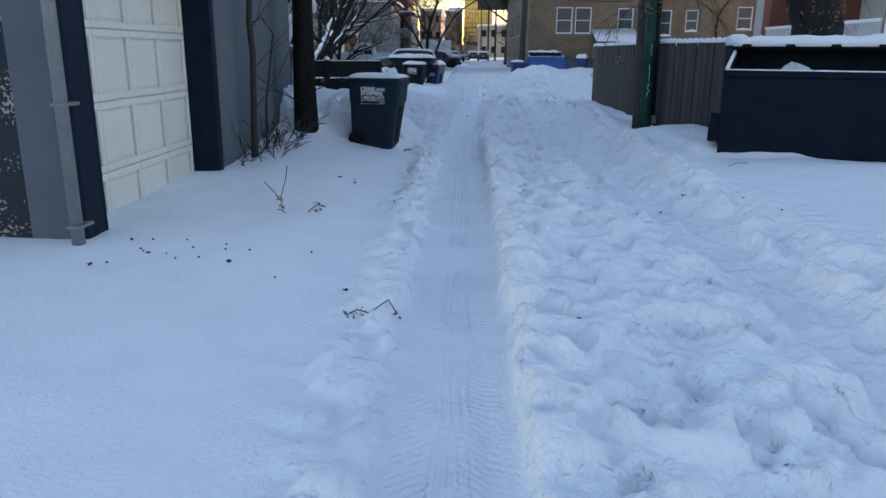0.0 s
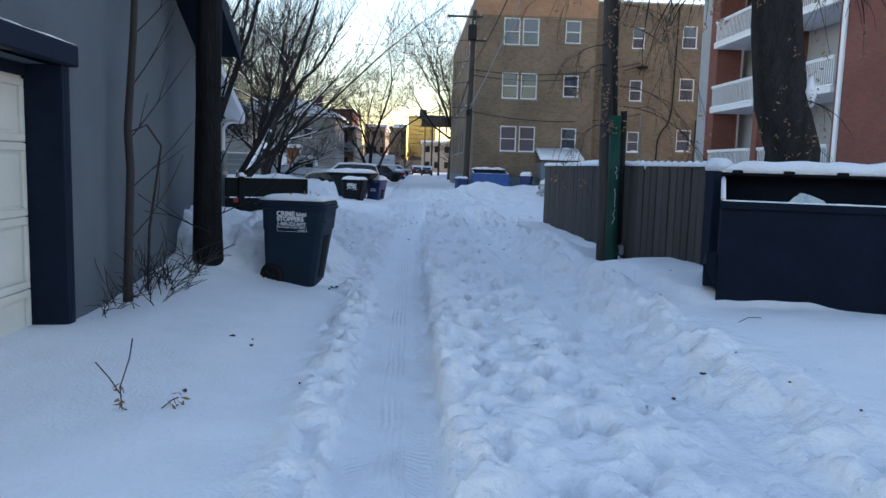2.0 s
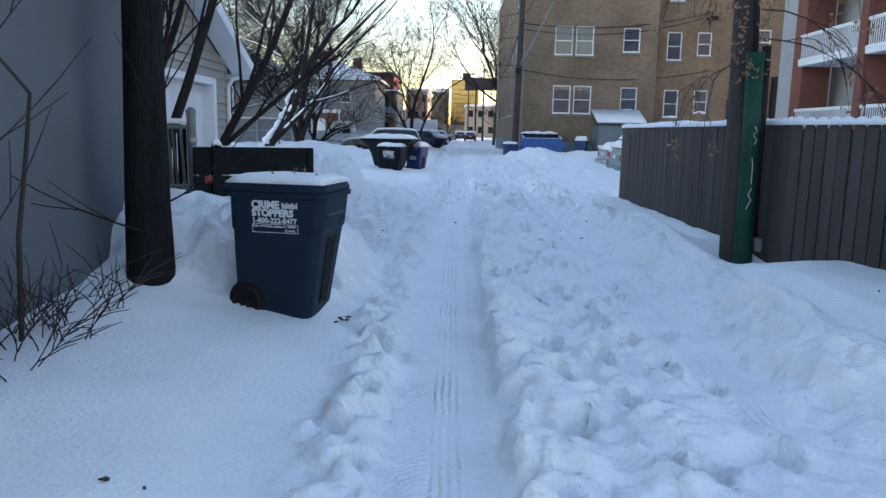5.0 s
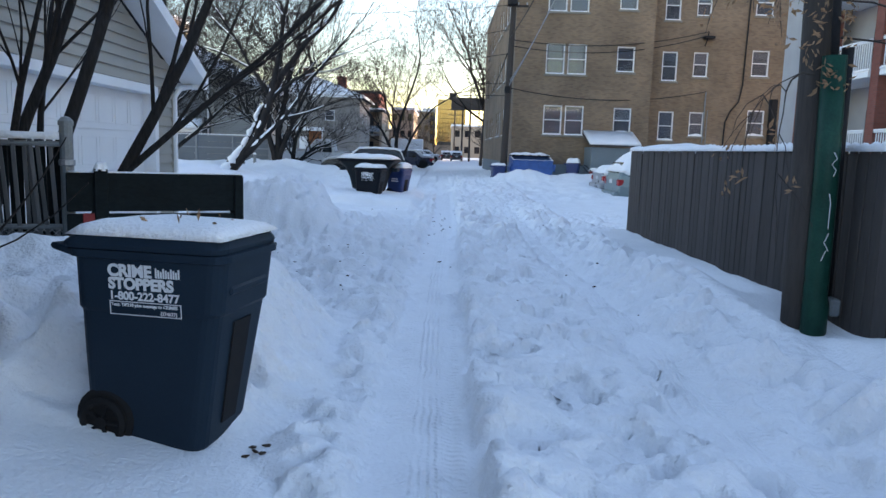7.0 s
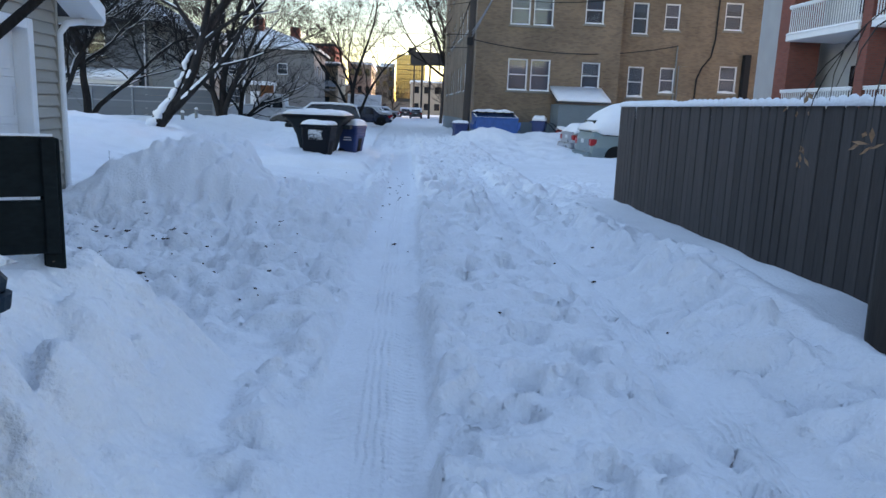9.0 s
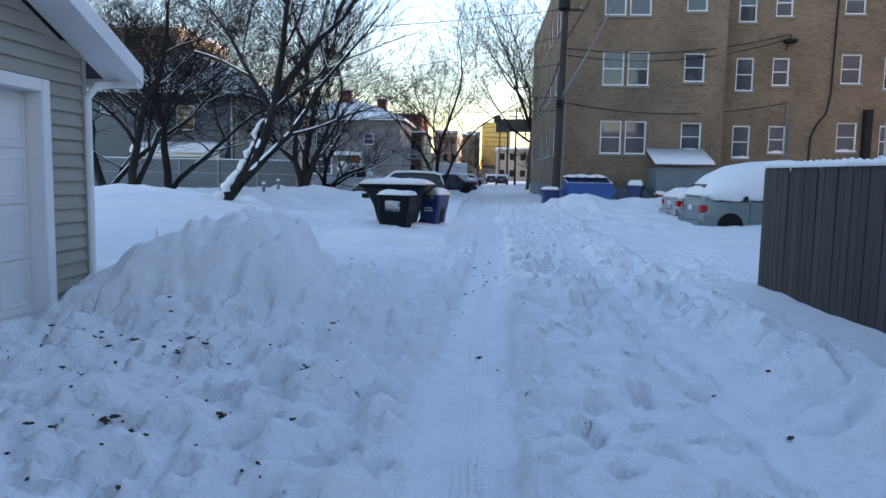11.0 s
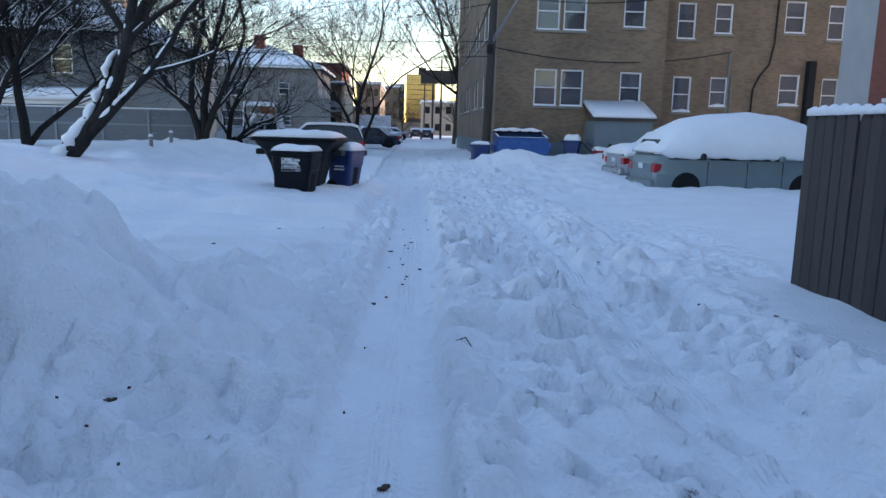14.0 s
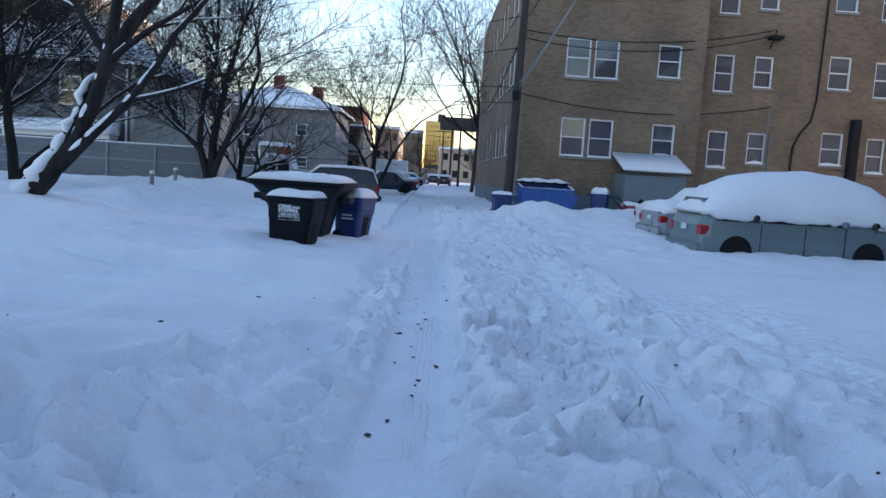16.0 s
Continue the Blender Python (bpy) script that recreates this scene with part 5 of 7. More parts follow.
part("conduit", Build().tube([(0.04, -0.2, -0.15), (0.04, -0.2, 0.32), (0.03, -0.2, 0.40), (0.02, -0.2, 1.4), (-0.01, -0.2, 2.46)], [0.108, 0.108, 0.1, 0.1, 0.097], 16), GREEN, stub, "green plastic cable guard", True)
part("conduit_collar", Build().box(0.15, -0.26, 0.22, 0.24, -0.08, 0.38, 0.02), PIPE, stub)
part("dark_pipe", Build().tube([(0.19, -0.08, 0.2), (0.16, -0.08, 2.55)], 0.05, 10), CABLE, stub, smooth=True)
cable = Build().tube([(-0.01, -0.2, 2.4), (-0.03, -0.18, 3.0), (-0.12, -0.16, 5.0), (-0.2, -0.16, 8.3)], 0.035, 8)
part("riser_cable", cable, CABLE, stub, smooth=True)
scr = Build()
for zz, pts in ((1.45, [(0, 0), (0.02, 0.05), (-0.02, 0.1), (0.02, 0.15), (-0.01, 0.2)]), (1.0, [(0, 0), (0.0, 0.22), (-0.015, 0.3)]), (0.72, [(-0.03, 0), (0.0, 0.09), (0.02, 0.09), (-0.02, 0.16), (0.01, 0.24)])):
    scr.tube([(0.025 + 0.104 * math.sin(p / 0.1), -0.2 - 0.104 * math.cos(p / 0.1), zz + q) for p, q in pts], 0.004, 4)
part("scratches", scr, STICKER, stub, "scratched pale marks")


def wire(a, b_, sag, r=0.012, material=CABLE, label="black overhead cable sagging between poles"):
    a, b_ = Vector(a), Vector(b_)
    n = 18
    pts = [a.lerp(b_, i / n) - Vector((0, 0, sag * 4 * (i / n) * (1 - i / n))) for i in range(n + 1)]
    ob = part("overhead_wire", Build().tube(pts, r, 4), material, None, smooth=True)
    return tagged(ob, label, "cable", "overhead cables")


GREYC = mat("pale_cable", (0.22, 0.23, 0.25), 0.6, 0.1)
for k in range(3):
    wire((3.45, 45.5, 5.0 + 0.12 * k), (3.2, 13.9, 8.2 + 0.1 * k), 0.35 + 0.12 * k, 0.02, GREYC, "pale grey overhead cable to the apartment pole")
for a, b_, s in (((3.45, 45.6, 7.3), (14.1, 47.4, 8.3), 0.5), ((3.45, 45.6, 7.0), (14.1, 47.4, 8.1), 0.6), ((3.4, 45.6, 4.9), (14.35, 47.6, 5.2), 0.55), ((3.4, 45.6, 7.4), (3.2, 13.9, 8.6), 0.6)):
    wire(a, b_, s, 0.022)
for z, yb, zb in ((5.1, 62, 8.2), (6.6, 70, 7.2), (7.8, 80, 9.5), (4.5, 55, 6.5), (9.0, 60, 11.0)):
    wire((3.35, 45.7, z), (-24.0, yb, zb), 0.6, 0.014)
for dx in (-1.5, -0.6, 0.3):
    wire((3.32 + dx + 0.2, 45.6, 10.45), (4.1 + dx, 80.9, 9.8), 0.5, 0.012)
    wire((4.1 + dx, 80.9, 9.8), (4.2 + dx, 111.9, 9.6), 0.5, 0.014)
wire((3.3, 45.6, 6.6), (4.2, 80.9, 6.3), 0.5, 0.03)
wire((4.2, 80.9, 6.3), (4.2, 111.9, 6.2), 0.5, 0.03)


# ---- trees ----
class Tree:
    def __init__(self, seed, thin=0.011, snow=False, droop=0.0, up=0.07, wander=0.26, kids=(2, 4), maxl=5, spread=0.95):
        self.r = random.Random(seed)
        self.limbs, self.twigs, self.snowb = Build(), Build(), Build()
        self.thin, self.snow, self.droop, self.up, self.wander, self.kids, self.maxl, self.spread = thin, snow, droop, up, wander, kids, maxl, spread
        self.tips = []

    def grow(self, p, d, length, r, level=0, segs=None):
        rr = self.r
        n = segs or max(3, int(5 - level * 0.5))
        pts, rad, dirs = [Vector(p)], [r], [Vector(d)]
        d = Vector(d).normalized()
        endr = r * (0.45 if level else 0.5)
        for i in range(1, n + 1):
            w = self.wander
            d = (d + Vector((rr.uniform(-w, w), rr.uniform(-w, w), rr.uniform(-w, w) * 0.6 + self.up - self.droop * level * 0.3))).normalized()
            pts.append(pts[-1] + d * (length / n))
            rad.append(r + (endr - r) * i / n)
            dirs.append(d.copy())
        big = r > 0.03
        (self.limbs if big else self.twigs).tube(pts, rad, 10 if r > 0.1 else 6 if big else 3, cap=False, rough=0.12 if big else 0)
        if self.snow and r > 0.022:
            for i in range(n):
                dd = (pts[i + 1] - pts[i]).normalized()
                if abs(dd.z) < 0.8 and rr.random() < 0.75:
                    off = [Vector((0, 0, rad[j] * 0.75)) for j in (i, i + 1)]
                    self.snowb.tube([pts[i] + off[0], pts[i + 1] + off[1]], [rad[i] * 0.62 + 0.004, rad[i + 1] * 0.62 + 0.004], 4)
        if level >= self.maxl:
            self.tips.append(pts[-1])
            return
        k = rr.randint(*self.kids) + (1 if level == 0 else 0)
        for c in range(k):
            q = 0.35 + 0.65 * (c + rr.random()) / k
            i = min(n, max(1, int(q * n)))
            base = dirs[i]
            side = Vector((rr.uniform(-1, 1), rr.uniform(-1, 1), rr.uniform(-0.25, 0.6))).normalized()
            nd = (base + side * self.spread * rr.uniform(0.6, 1.2)).normalized()
            self.grow(pts[i], nd, length * rr.uniform(0.55, 0.8), max(rad[i] * rr.uniform(0.45, 0.7), self.thin * 0.5), level + 1)
        self.grow(pts[-1], d, length * 0.72, max(endr, self.thin * 0.5), level + 1)

    def finish(self, base, label, bark=BARK, twig=TWIG, name="tree", group=""):
        t = thing(name, pose(*base), label, "tree", group)
        inv = t.matrix_world.inverted()
        for nm, b_, m_, lb in (("trunk", self.limbs, bark, ""), ("crown", self.twigs, twig, "bare twigs"), ("snow", self.snowb, SNOW, "snow lying on the limbs")):
            if b_.v:
                ob = part(nm, b_, m_, t, lb, True, "" if nm == "trunk" else "stuff")
                ob.matrix_parent_inverse = inv
        return t


def simple_tree(base, stems, seed, label, snow=False, maxl=5, **kw):
    kw = {"thin": 0.013, "kids": (3, 4), "up": 0.015, "spread": 1.15, "wander": 0.3, **kw}
    t = Tree(seed, snow=snow, maxl=maxl, **kw)
    for d, length, r in stems:
        t.grow(base, d, length, r)
    return t.finish(base, label)


# leaning tree in the open snow
t = Tree(21, snow=True, maxl=4, up=0.02, wander=0.2, kids=(3, 4), spread=1.0)
B0 = Vector((-6.05, 28.2, 0.55))
STEM_A = [Vector(p) for p in ((-6.25, 28.2, 0.3), (-6.05, 28.2, 0.72), (-5.7, 28.2, 1.15), (-5.38, 28.22, 1.65), (-5.08, 28.25, 2.3), (-4.82, 28.3, 2.9), (-4.5, 28.35, 3.5))]
STEM_B = [Vector(p) for p in ((-5.62, 28.1, 1.12), (-5.22, 28.08, 1.62), (-4.92, 28.05, 2.25), (-4.75, 28.0, 2.8), (-4.62, 27.95, 3.3))]
STEM_C = [Vector(p) for p in ((-5.68, 28.12, 1.05), (-5.3, 28.05, 1.4), (-4.85, 28.0, 1.85), (-4.35, 27.95, 2.32), (-3.95, 27.9, 2.85), (-3.7, 27.9, 3.3))]
t.limbs.tube(STEM_A, [0.22, 0.2, 0.185, 0.13, 0.12, 0.11, 0.10], 14, rough=0.2)
t.limbs.tube(STEM_B, [0.12, 0.115, 0.105, 0.095, 0.085], 12, rough=0.2)
t.limbs.tube(STEM_C, [0.10, 0.09, 0.075, 0.065, 0.055, 0.045], 10, rough=0.15)
for stem, thick, last in ((STEM_A, 0.125, 5), (STEM_B, 0.055, 5), (STEM_C, 0.04, 6)):
    run = []
    for p, q in zip(stem[1:last], stem[2:last + 1]):
        run += [p.lerp(q, k / 6) + Vector((-0.045, -0.085, 0.035)) * (1 + 0.5 * t.r.uniform(-1, 1)) * thick / 0.1 for k in range(6)]
    wide = [max(0.012, thick * (1.25 - 1.1 * k / len(run)) * t.r.uniform(0.7, 1.15)) for k in range(len(run))]
    t.snowb.tube(run, wide, 9, rough=0.45)
t.grow(STEM_A[-1], (0.45, 0.1, 0.9), 2.2, 0.10, 0)
t.grow(STEM_A[-2], (-0.5, 0.1, 0.85), 2.2, 0.07, 0)
t.grow(STEM_B[-1], (0.15, -0.1, 0.95), 2.2, 0.085, 0)
t.grow(STEM_B[-2], (0.8, 0.0, 0.55), 1.8, 0.06, 1)
t.grow(STEM_C[-1], (0.6, 0.0, 0.7), 1.7, 0.045, 1)
t.grow(STEM_C[3], (0.9, 0.0, 0.25), 1.6, 0.035, 1)
t.finish((-6.05, 28.2, 0.5), "leaning snow-plastered bare tree in open snow")
simple_tree((-8.75, 46.9, 0.3), [((0.06, 0, 1), 5.0, 0.2), ((-0.16, 0.1, 1), 4.6, 0.17), ((0.2, -0.1, 0.95), 4.4, 0.15)], 33, "tall bare multi-stemmed tree beside the blue-grey fence", True, 5, spread=1.0)
simple_tree((-8.95, 52.5, 0.3), [((-0.12, 0, 1), 3.0, 0.15), ((0.75, 0, 0.75), 2.8, 0.12)], 35, "bare spreading tree before the grey house", True, 4)
for i, (x, y, s) in enumerate(((-11.9, 36.0, 41), (-11.3, 37.4, 42), (-13.1, 36.4, 43))):
    simple_tree((x, y, 0.6), [((0.12 - 0.1 * i, 0, 1), 4.2, 0.15), ((0.3, 0.1, 0.9), 3.6, 0.1)], s, "dark bare tree with snow along its limbs", True, 5)
simple_tree((-3.3, 66.0, 0.3), [((0.02, 0, 1), 6.4, 0.17), ((0.3, 0, 0.95), 5.6, 0.12), ((-0.35, 0, 0.9), 5.2, 0.11)], 51, "slender bare street tree against the pale sky", False, 5)
simple_tree((8.2, 76.0, 0.2), [((-0.02, -0.02, 1), 8.0, 0.34), ((-0.42, -0.05, 0.9), 9.0, 0.26), ((-0.12, 0.1, 1), 7.5, 0.2)], 52, "tall bare tree behind the brick building", False, 5, thin=0.02, up=0.03)
simple_tree((5.8, 95.0, 0.2), [((0, 0, 1), 4.0, 0.18)], 53, "bare tree by the far poles", False, 4)
for i, x in enumerate((-3.5, -1.0)):
    simple_tree((x, 135.0 + 8 * i, 0.2), [((0, 0, 1), 3.4, 0.17)], 60 + i, "distant bare street tree", False, 4)
for i, (x, y) in enumerate(((-24, 66), (-19, 72), (-28, 58), (-17, 90))):
    simple_tree((x, y, 0.3), [((0, 0, 1), 4.6, 0.2), ((0.2, 0, 0.9), 4.0, 0.15)], 70 + i, "bare tree rising behind the houses", False, 4)
# clump of stems beside the pale garage
t = Tree(81, snow=False, maxl=3, up=0.04, wander=0.1, kids=(2, 3), spread=0.6)
C0 = Vector((-3.75, 13.75, 0.3))
for d, l, r in (((0.36, 0.05, 0.9), 2.6, 0.07), ((0.5, 0.1, 0.85), 3.0, 0.075), ((0.66, -0.05, 0.8), 2.9, 0.065)):
    t.grow(C0 + Vector((d[0] * 2.6 - 1.3, d[1], 0)), d, l, r)
t.finish(tuple(C0), "clump of bare leaning stems behind the low fence")
# big trunk at the stucco garage's corner
t = Tree(90, snow=False, maxl=4, up=0.1, wander=0.1, kids=(2, 3))
T0 = Vector((-2.45, 11.12, -0.1))
t.limbs.tube([T0, T0 + Vector((0.02, 0, 0.3)), T0 + Vector((0.02, 0, 1.0)), T0 + Vector((0.03, 0, 2.2)), T0 + Vector((0.06, 0, 3.4)), T0 + Vector((0.1, 0.05, 5.2))], [0.24, 0.19, 0.165, 0.15, 0.145, 0.13], 16, rough=0.12)
for d, l, r in (((0.3, 0.2, 0.9), 3.0, 0.12), ((-0.3, 0.1, 0.9), 3.0, 0.11), ((0.4, 0.8, 0.5), 3.2, 0.06)):
    t.grow(T0 + Vector((0.25, 0.05, 5.1)), d, l, r, 1)
for z, d in ((1.0, (0.5, -0.5, 0.1)), (1.4, (0.4, -0.6, 0.3)), (0.8, (-0.5, -0.6, 0.2))):
    t.grow(T0 + Vector((0.1, -0.15, z)), d, 0.9, 0.011, 3)
t.finish(tuple(T0), "thick dark rough-barked tree at the garage corner", BLACKBARK)
# saplings and dry brush against the stucco wall
t = Tree(95, snow=False, maxl=3, up=0.05, wander=0.06, kids=(1, 2), spread=0.5)
S0 = Vector((-2.74, 9.35, -0.05))
t.limbs.tube([S0, S0 + Vector((0.02, 0, 0.6)), S0 + Vector((0.05, 0.02, 1.5)), S0 + Vector((0.02, 0.05, 1.9)), S0 + Vector((0.08, 0.08, 2.8)), S0 + Vector((0.14, 0.1, 4.2))], [0.055, 0.045, 0.04, 0.04, 0.034, 0.026], 8, rough=0.15)
t.twigs.tube([S0 + Vector((0.05, 0.4, 0)), S0 + Vector((0.08, 0.42, 0.9)), S0 + Vector((0.16, 0.42, 1.4)), S0 + Vector((0.22, 0.4, 1.75)), S0 + Vector((0.12, 0.28, 1.95)), S0 + Vector((0.04, 0.1, 1.88))], [0.018, 0.016, 0.014, 0.012, 0.01, 0.008], 5)
for i in range(5):
    t.grow(S0 + Vector((0.02, 0.05 * i, 0.8 + 0.5 * i)), (t.r.uniform(0, 0.6), t.r.uniform(-0.7, 0.7), 0.5), 0.6, 0.008, 2)
t.finish(tuple(S0), "thin saplings growing against the stucco wall", BROWNTREE, BROWNTREE, "sapling")
br = Tree(97, snow=False, maxl=3, up=0.0, wander=0.28, kids=(2, 3), spread=0.9, droop=0.1)
for i in range(48):
    a = br.r.uniform(0, 6.28)
    q = Vector((-2.66 + br.r.uniform(-0.15, 0.35), 9.35 + br.r.uniform(-0.75, 1.2), 0.02))
    q.z = hz(q.x, q.y) - 0.03
    br.grow(q, (0.5 * math.cos(a) + 0.2, 0.5 * math.sin(a), 0.9), br.r.uniform(0.16, 0.42), 0.006, 2)
br.finish((-2.6, 9.5, 0.05), "dry brown twigs poking through the snow", BROWNTREE, BROWNTREE, "brush")


# tree with clinging dry seed clusters, over the board fence
def leaf_clump(b_, p, rr, n=7, s=0.05):
    for _ in range(n):
        q = Vector(p) + Vector((rr.uniform(-1, 1), rr.uniform(-1, 1), rr.uniform(-1.6, 0.4))) * s * 1.3
        u = Vector((rr.uniform(-1, 1), rr.uniform(-1, 1), rr.uniform(-1, 1))).normalized()
        v = u.cross(Vector((rr.uniform(-1, 1), rr.uniform(-1, 1), 0.3))).normalized()
        l, w = s * rr.uniform(0.5, 1.0), s * rr.uniform(0.2, 0.35)
        b_.add([q - u * l, q - v * w + u * l * 0.1, q + u * l, q + v * w + u * l * 0.1, q + u.cross(v) * w * 0.4], [(0, 1, 4), (1, 2, 4), (2, 3, 4), (3, 0, 4)])


t = Tree(101, snow=False, maxl=4, up=-0.02, wander=0.2, kids=(2, 4), droop=0.35, spread=0.8)
R0 = Vector((6.25, 14.2, -0.2))
t.limbs.tube([R0, R0 + Vector((0.15, 0, 1.0)), R0 + Vector((0.2, 0, 2.2)), R0 + Vector((-0.05, 0, 3.0)), R0 + Vector((-0.25, 0, 4.2)), R0 + Vector((-0.4, 0, 6.0))], [0.55, 0.48, 0.44, 0.41, 0.40, 0.34], 20, rough=0.16)
for d, l, r in (((-0.8, -0.1, 0.5), 2.0, 0.09), ((-0.5, -0.5, 0.7), 2.2, 0.1), ((0.6, -0.2, 0.7), 2.2, 0.1), ((0.2, 0.6, 0.7), 2.2, 0.1)):
    t.grow(R0 + Vector((-0.3, 0, 4.6)), d, l, r, 1)
for z, d in ((2.6, (-0.3, -0.8, 0.2)), (3.0, (0.5, -0.7, 0.1)), (3.4, (-0.7, -0.6, 0.2)), (2.3, (0.2, -0.9, 0.3))):
    t.grow(R0 + Vector((0.05, -0.35, z)), d, 0.7, 0.012, 3)
t.snowb.tube([R0 + Vector((0.28, -0.33, 2.9)), R0 + Vector((0.24, -0.33, 3.15)), R0 + Vector((0.25, -0.32, 3.4))], [0.03, 0.1, 0.03], 6, rough=0.6)
tips = [q for q in t.tips if q.z > 1.9]
rt = t.finish(tuple(R0), "thick dark tree with clinging dry seed clusters")
rr = random.Random(8)
lv = Build()
for q in tips[::2]:
    if rr.random() < 0.75:
        leaf_clump(lv, q, rr, 6, 0.06)
for i in range(90):
    a = rr.uniform(0, 6.28)
    leaf_clump(lv, R0 + Vector((0.05 + 0.46 * math.cos(a), -abs(0.46 * math.sin(a)), rr.uniform(1.8, 5))), rr, 2, 0.05)
ob = part("dry_foliage", lv, LEAF, rt, "dry tan seed clusters", kind="stuff")
ob.matrix_parent_inverse = rt.matrix_world.inverted()
# vine with dry clusters on the conduit pole
t = Tree(103, snow=False, maxl=3, up=-0.05, wander=0.25, kids=(2, 3), droop=0.5, spread=0.9)
for i in range(13):
    z = 2.3 + 0.32 * i
    a = rr.uniform(0, 6.28)
    t.grow((3.25 + 0.13 * math.cos(a), 13.95 - abs(0.15 * math.sin(a)), z), (math.cos(a), -abs(math.sin(a)) * 0.6, 0.1), rr.uniform(0.5, 1.1), 0.012, 1)
tips = list(t.tips)
vt = t.finish((3.25, 13.9, 2.3), "dry vine with tan seed clusters clinging to the pole", BROWNTREE, BROWNTREE, "vine")
lv = Build()
for q in tips:
    if rr.random() < 0.5:
        leaf_clump(lv, q, rr, 6, 0.05)
for i in range(70):
    a = rr.uniform(0, 6.28)
    leaf_clump(lv, (3.26 + 0.17 * math.cos(a), 13.95 - abs(0.24 * math.sin(a)), 2.2 + 2.6 * rr.random() ** 1.5), rr, 4, 0.05)
ob = part("dry_foliage", lv, LEAF, vt, "dry tan seed clusters", kind="stuff")
ob.matrix_parent_inverse = vt.matrix_world.inverted()


# ---- low dark board fence and wire gate ----
def low_board_fence():
    f = thing("low_board_fence", pose(-2.1, 12.76, 0.8, 0, 0, 24), "low fence of dark peeling boards above a snow bank", "fence")
    for z0, z1 in ((0.0, 0.245), (0.262, 0.53)):
        part("board", Build().box(-0.52, -0.02, z0, 0.66, 0.02, z1, 0.006), BLACKWOOD, f)
    for x in (0.63, -0.3):
        part("post", Build().box(x - 0.045, 0.02, -0.9, x + 0.045, 0.11, 0.52, 0.008), BLACKWOOD, f)
    part("bracket", Build().box(-0.345, -0.05, -0.12, -0.255, -0.02, 0.56, 0.008), BLACKWOOD, f)
    part("snow", snow_slab(0.05, 0.05, 0.05, 0.56, 3, 0.0, -0.3, 5), SNOW, f, smooth=True)
    part("end_batten", Build().box(0.60, -0.045, 0.0, 0.66, -0.02, 0.53, 0.006), BLACKWOOD, f)
    part("reflector", Build().box(-0.42, -0.035, 0.18, -0.30, -0.021, 0.25, 0.008), DKRED, f, "faded red reflector")
    part("snow", Build().loft([[(x, -0.018, 0.531), (x, 0.018, 0.531), (x, 0.01, 0.54 + 0.006 * noise.noise((x * 9, 0, 0))), (x, -0.01, 0.542)] for x in np.linspace(-0.51, 0.65, 20)]), SNOW, f, smooth=True)


low_board_fence()


def wire_gate():
    g = thing("chain_link_gate", pose(-2.86, 12.62, 0.32, 0, 0, 14), "grey chain-link gate with weathered vertical slats", "gate")
    for x in (-0.24, 0.24):
        p = part("post", Build().tube([(x, 0, -0.5), (x, 0, 1.33)], 0.045, 12), PIPE, g)
        part("cap", Build().disc_ring((x, 0, 1.33), (0, 0, 1), [(0.052, 0), (0.052, 0.03), (0.03, 0.055), (0.003, 0.065)], 12), PIPE, p)
        for z in (0.5, 1.05):
            part("clamp", Build().disc_ring((x, 0, z), (0, 0, 1), [(0.046, 0), (0.055, 0.005), (0.055, 0.04), (0.046, 0.045)], 12), OLDMETAL, p)
    for z in (0.62, 1.2):
        part("rail", Build().tube([(-0.24, 0, z), (0.24, 0, z)], 0.02, 8), PIPE, g)
    for i in range(9):
        x = -0.19 + i * 0.048
        part("slat", Build().box(x - 0.014, -0.008, 0.5 + 0.02 * math.sin(i * 3.1), x + 0.014, 0.004, 1.24 + 0.03 * math.sin(i * 2.3), 0.003, pose(0, 0.01 * math.sin(i * 1.7), 0, 0, -3 + 1.5 * math.sin(i * 5.1), 0)), SLATWOOD, g)
    for i in range(8):
        x = -0.17 + i * 0.048
        part("back_slat", Build().box(x - 0.02, 0.05, 0.1, x + 0.02, 0.062, 1.2 + 0.03 * math.sin(i * 1.3), 0.003), BLACKWOOD, g, "dark board behind the wire")
    mesh = Build()
    for i in range(-12, 12):
        for s in (-1, 1):
            pts = [(-0.22 + (i * 0.05 + s * k * 0.025) % 1.2, -0.012, 0.05 + k * 0.025) for k in range(24)]
            run = [q for q in pts if -0.22 <= q[0] <= 0.22]
            for a, c in zip(pts, pts[1:]):
                if -0.22 <= a[0] <= 0.22 and -0.22 <= c[0] <= 0.22 and abs(a[0] - c[0]) < 0.1:
                    mesh.tube([a, c], 0.0025, 3, cap=False)
    part("wire_mesh", mesh, OLDMETAL, g, kind="stuff")
    part("snow", Build().loft([[(x, -0.03, 1.23), (x, 0.03, 1.23), (x, 0.02, 1.27 + 0.02 * noise.noise((x * 9, 1, 0))), (x, -0.02, 1.28)] for x in np.linspace(-0.2, 0.2, 10)]), SNOW, g, smooth=True)


wire_gate()


# ---- vehicles ----
def car_ring(x, w, z0, zb, zr, tw):
    """A cross-section: half width w at the belt, tw at the roof, sill z0, belt zb, roof zr."""
    h = [(-w * 0.86, z0), (-w * 0.98, z0 + 0.1), (-w, z0 + (zb - z0) * 0.55), (-w * 0.97, zb), (-tw - (w * 0.97 - tw) * 0.08, zr - 0.08), (-tw * 0.86, zr)]
    return [(x, y, z) for y, z in h] + [(x, -y, z) for y, z in reversed(h)]


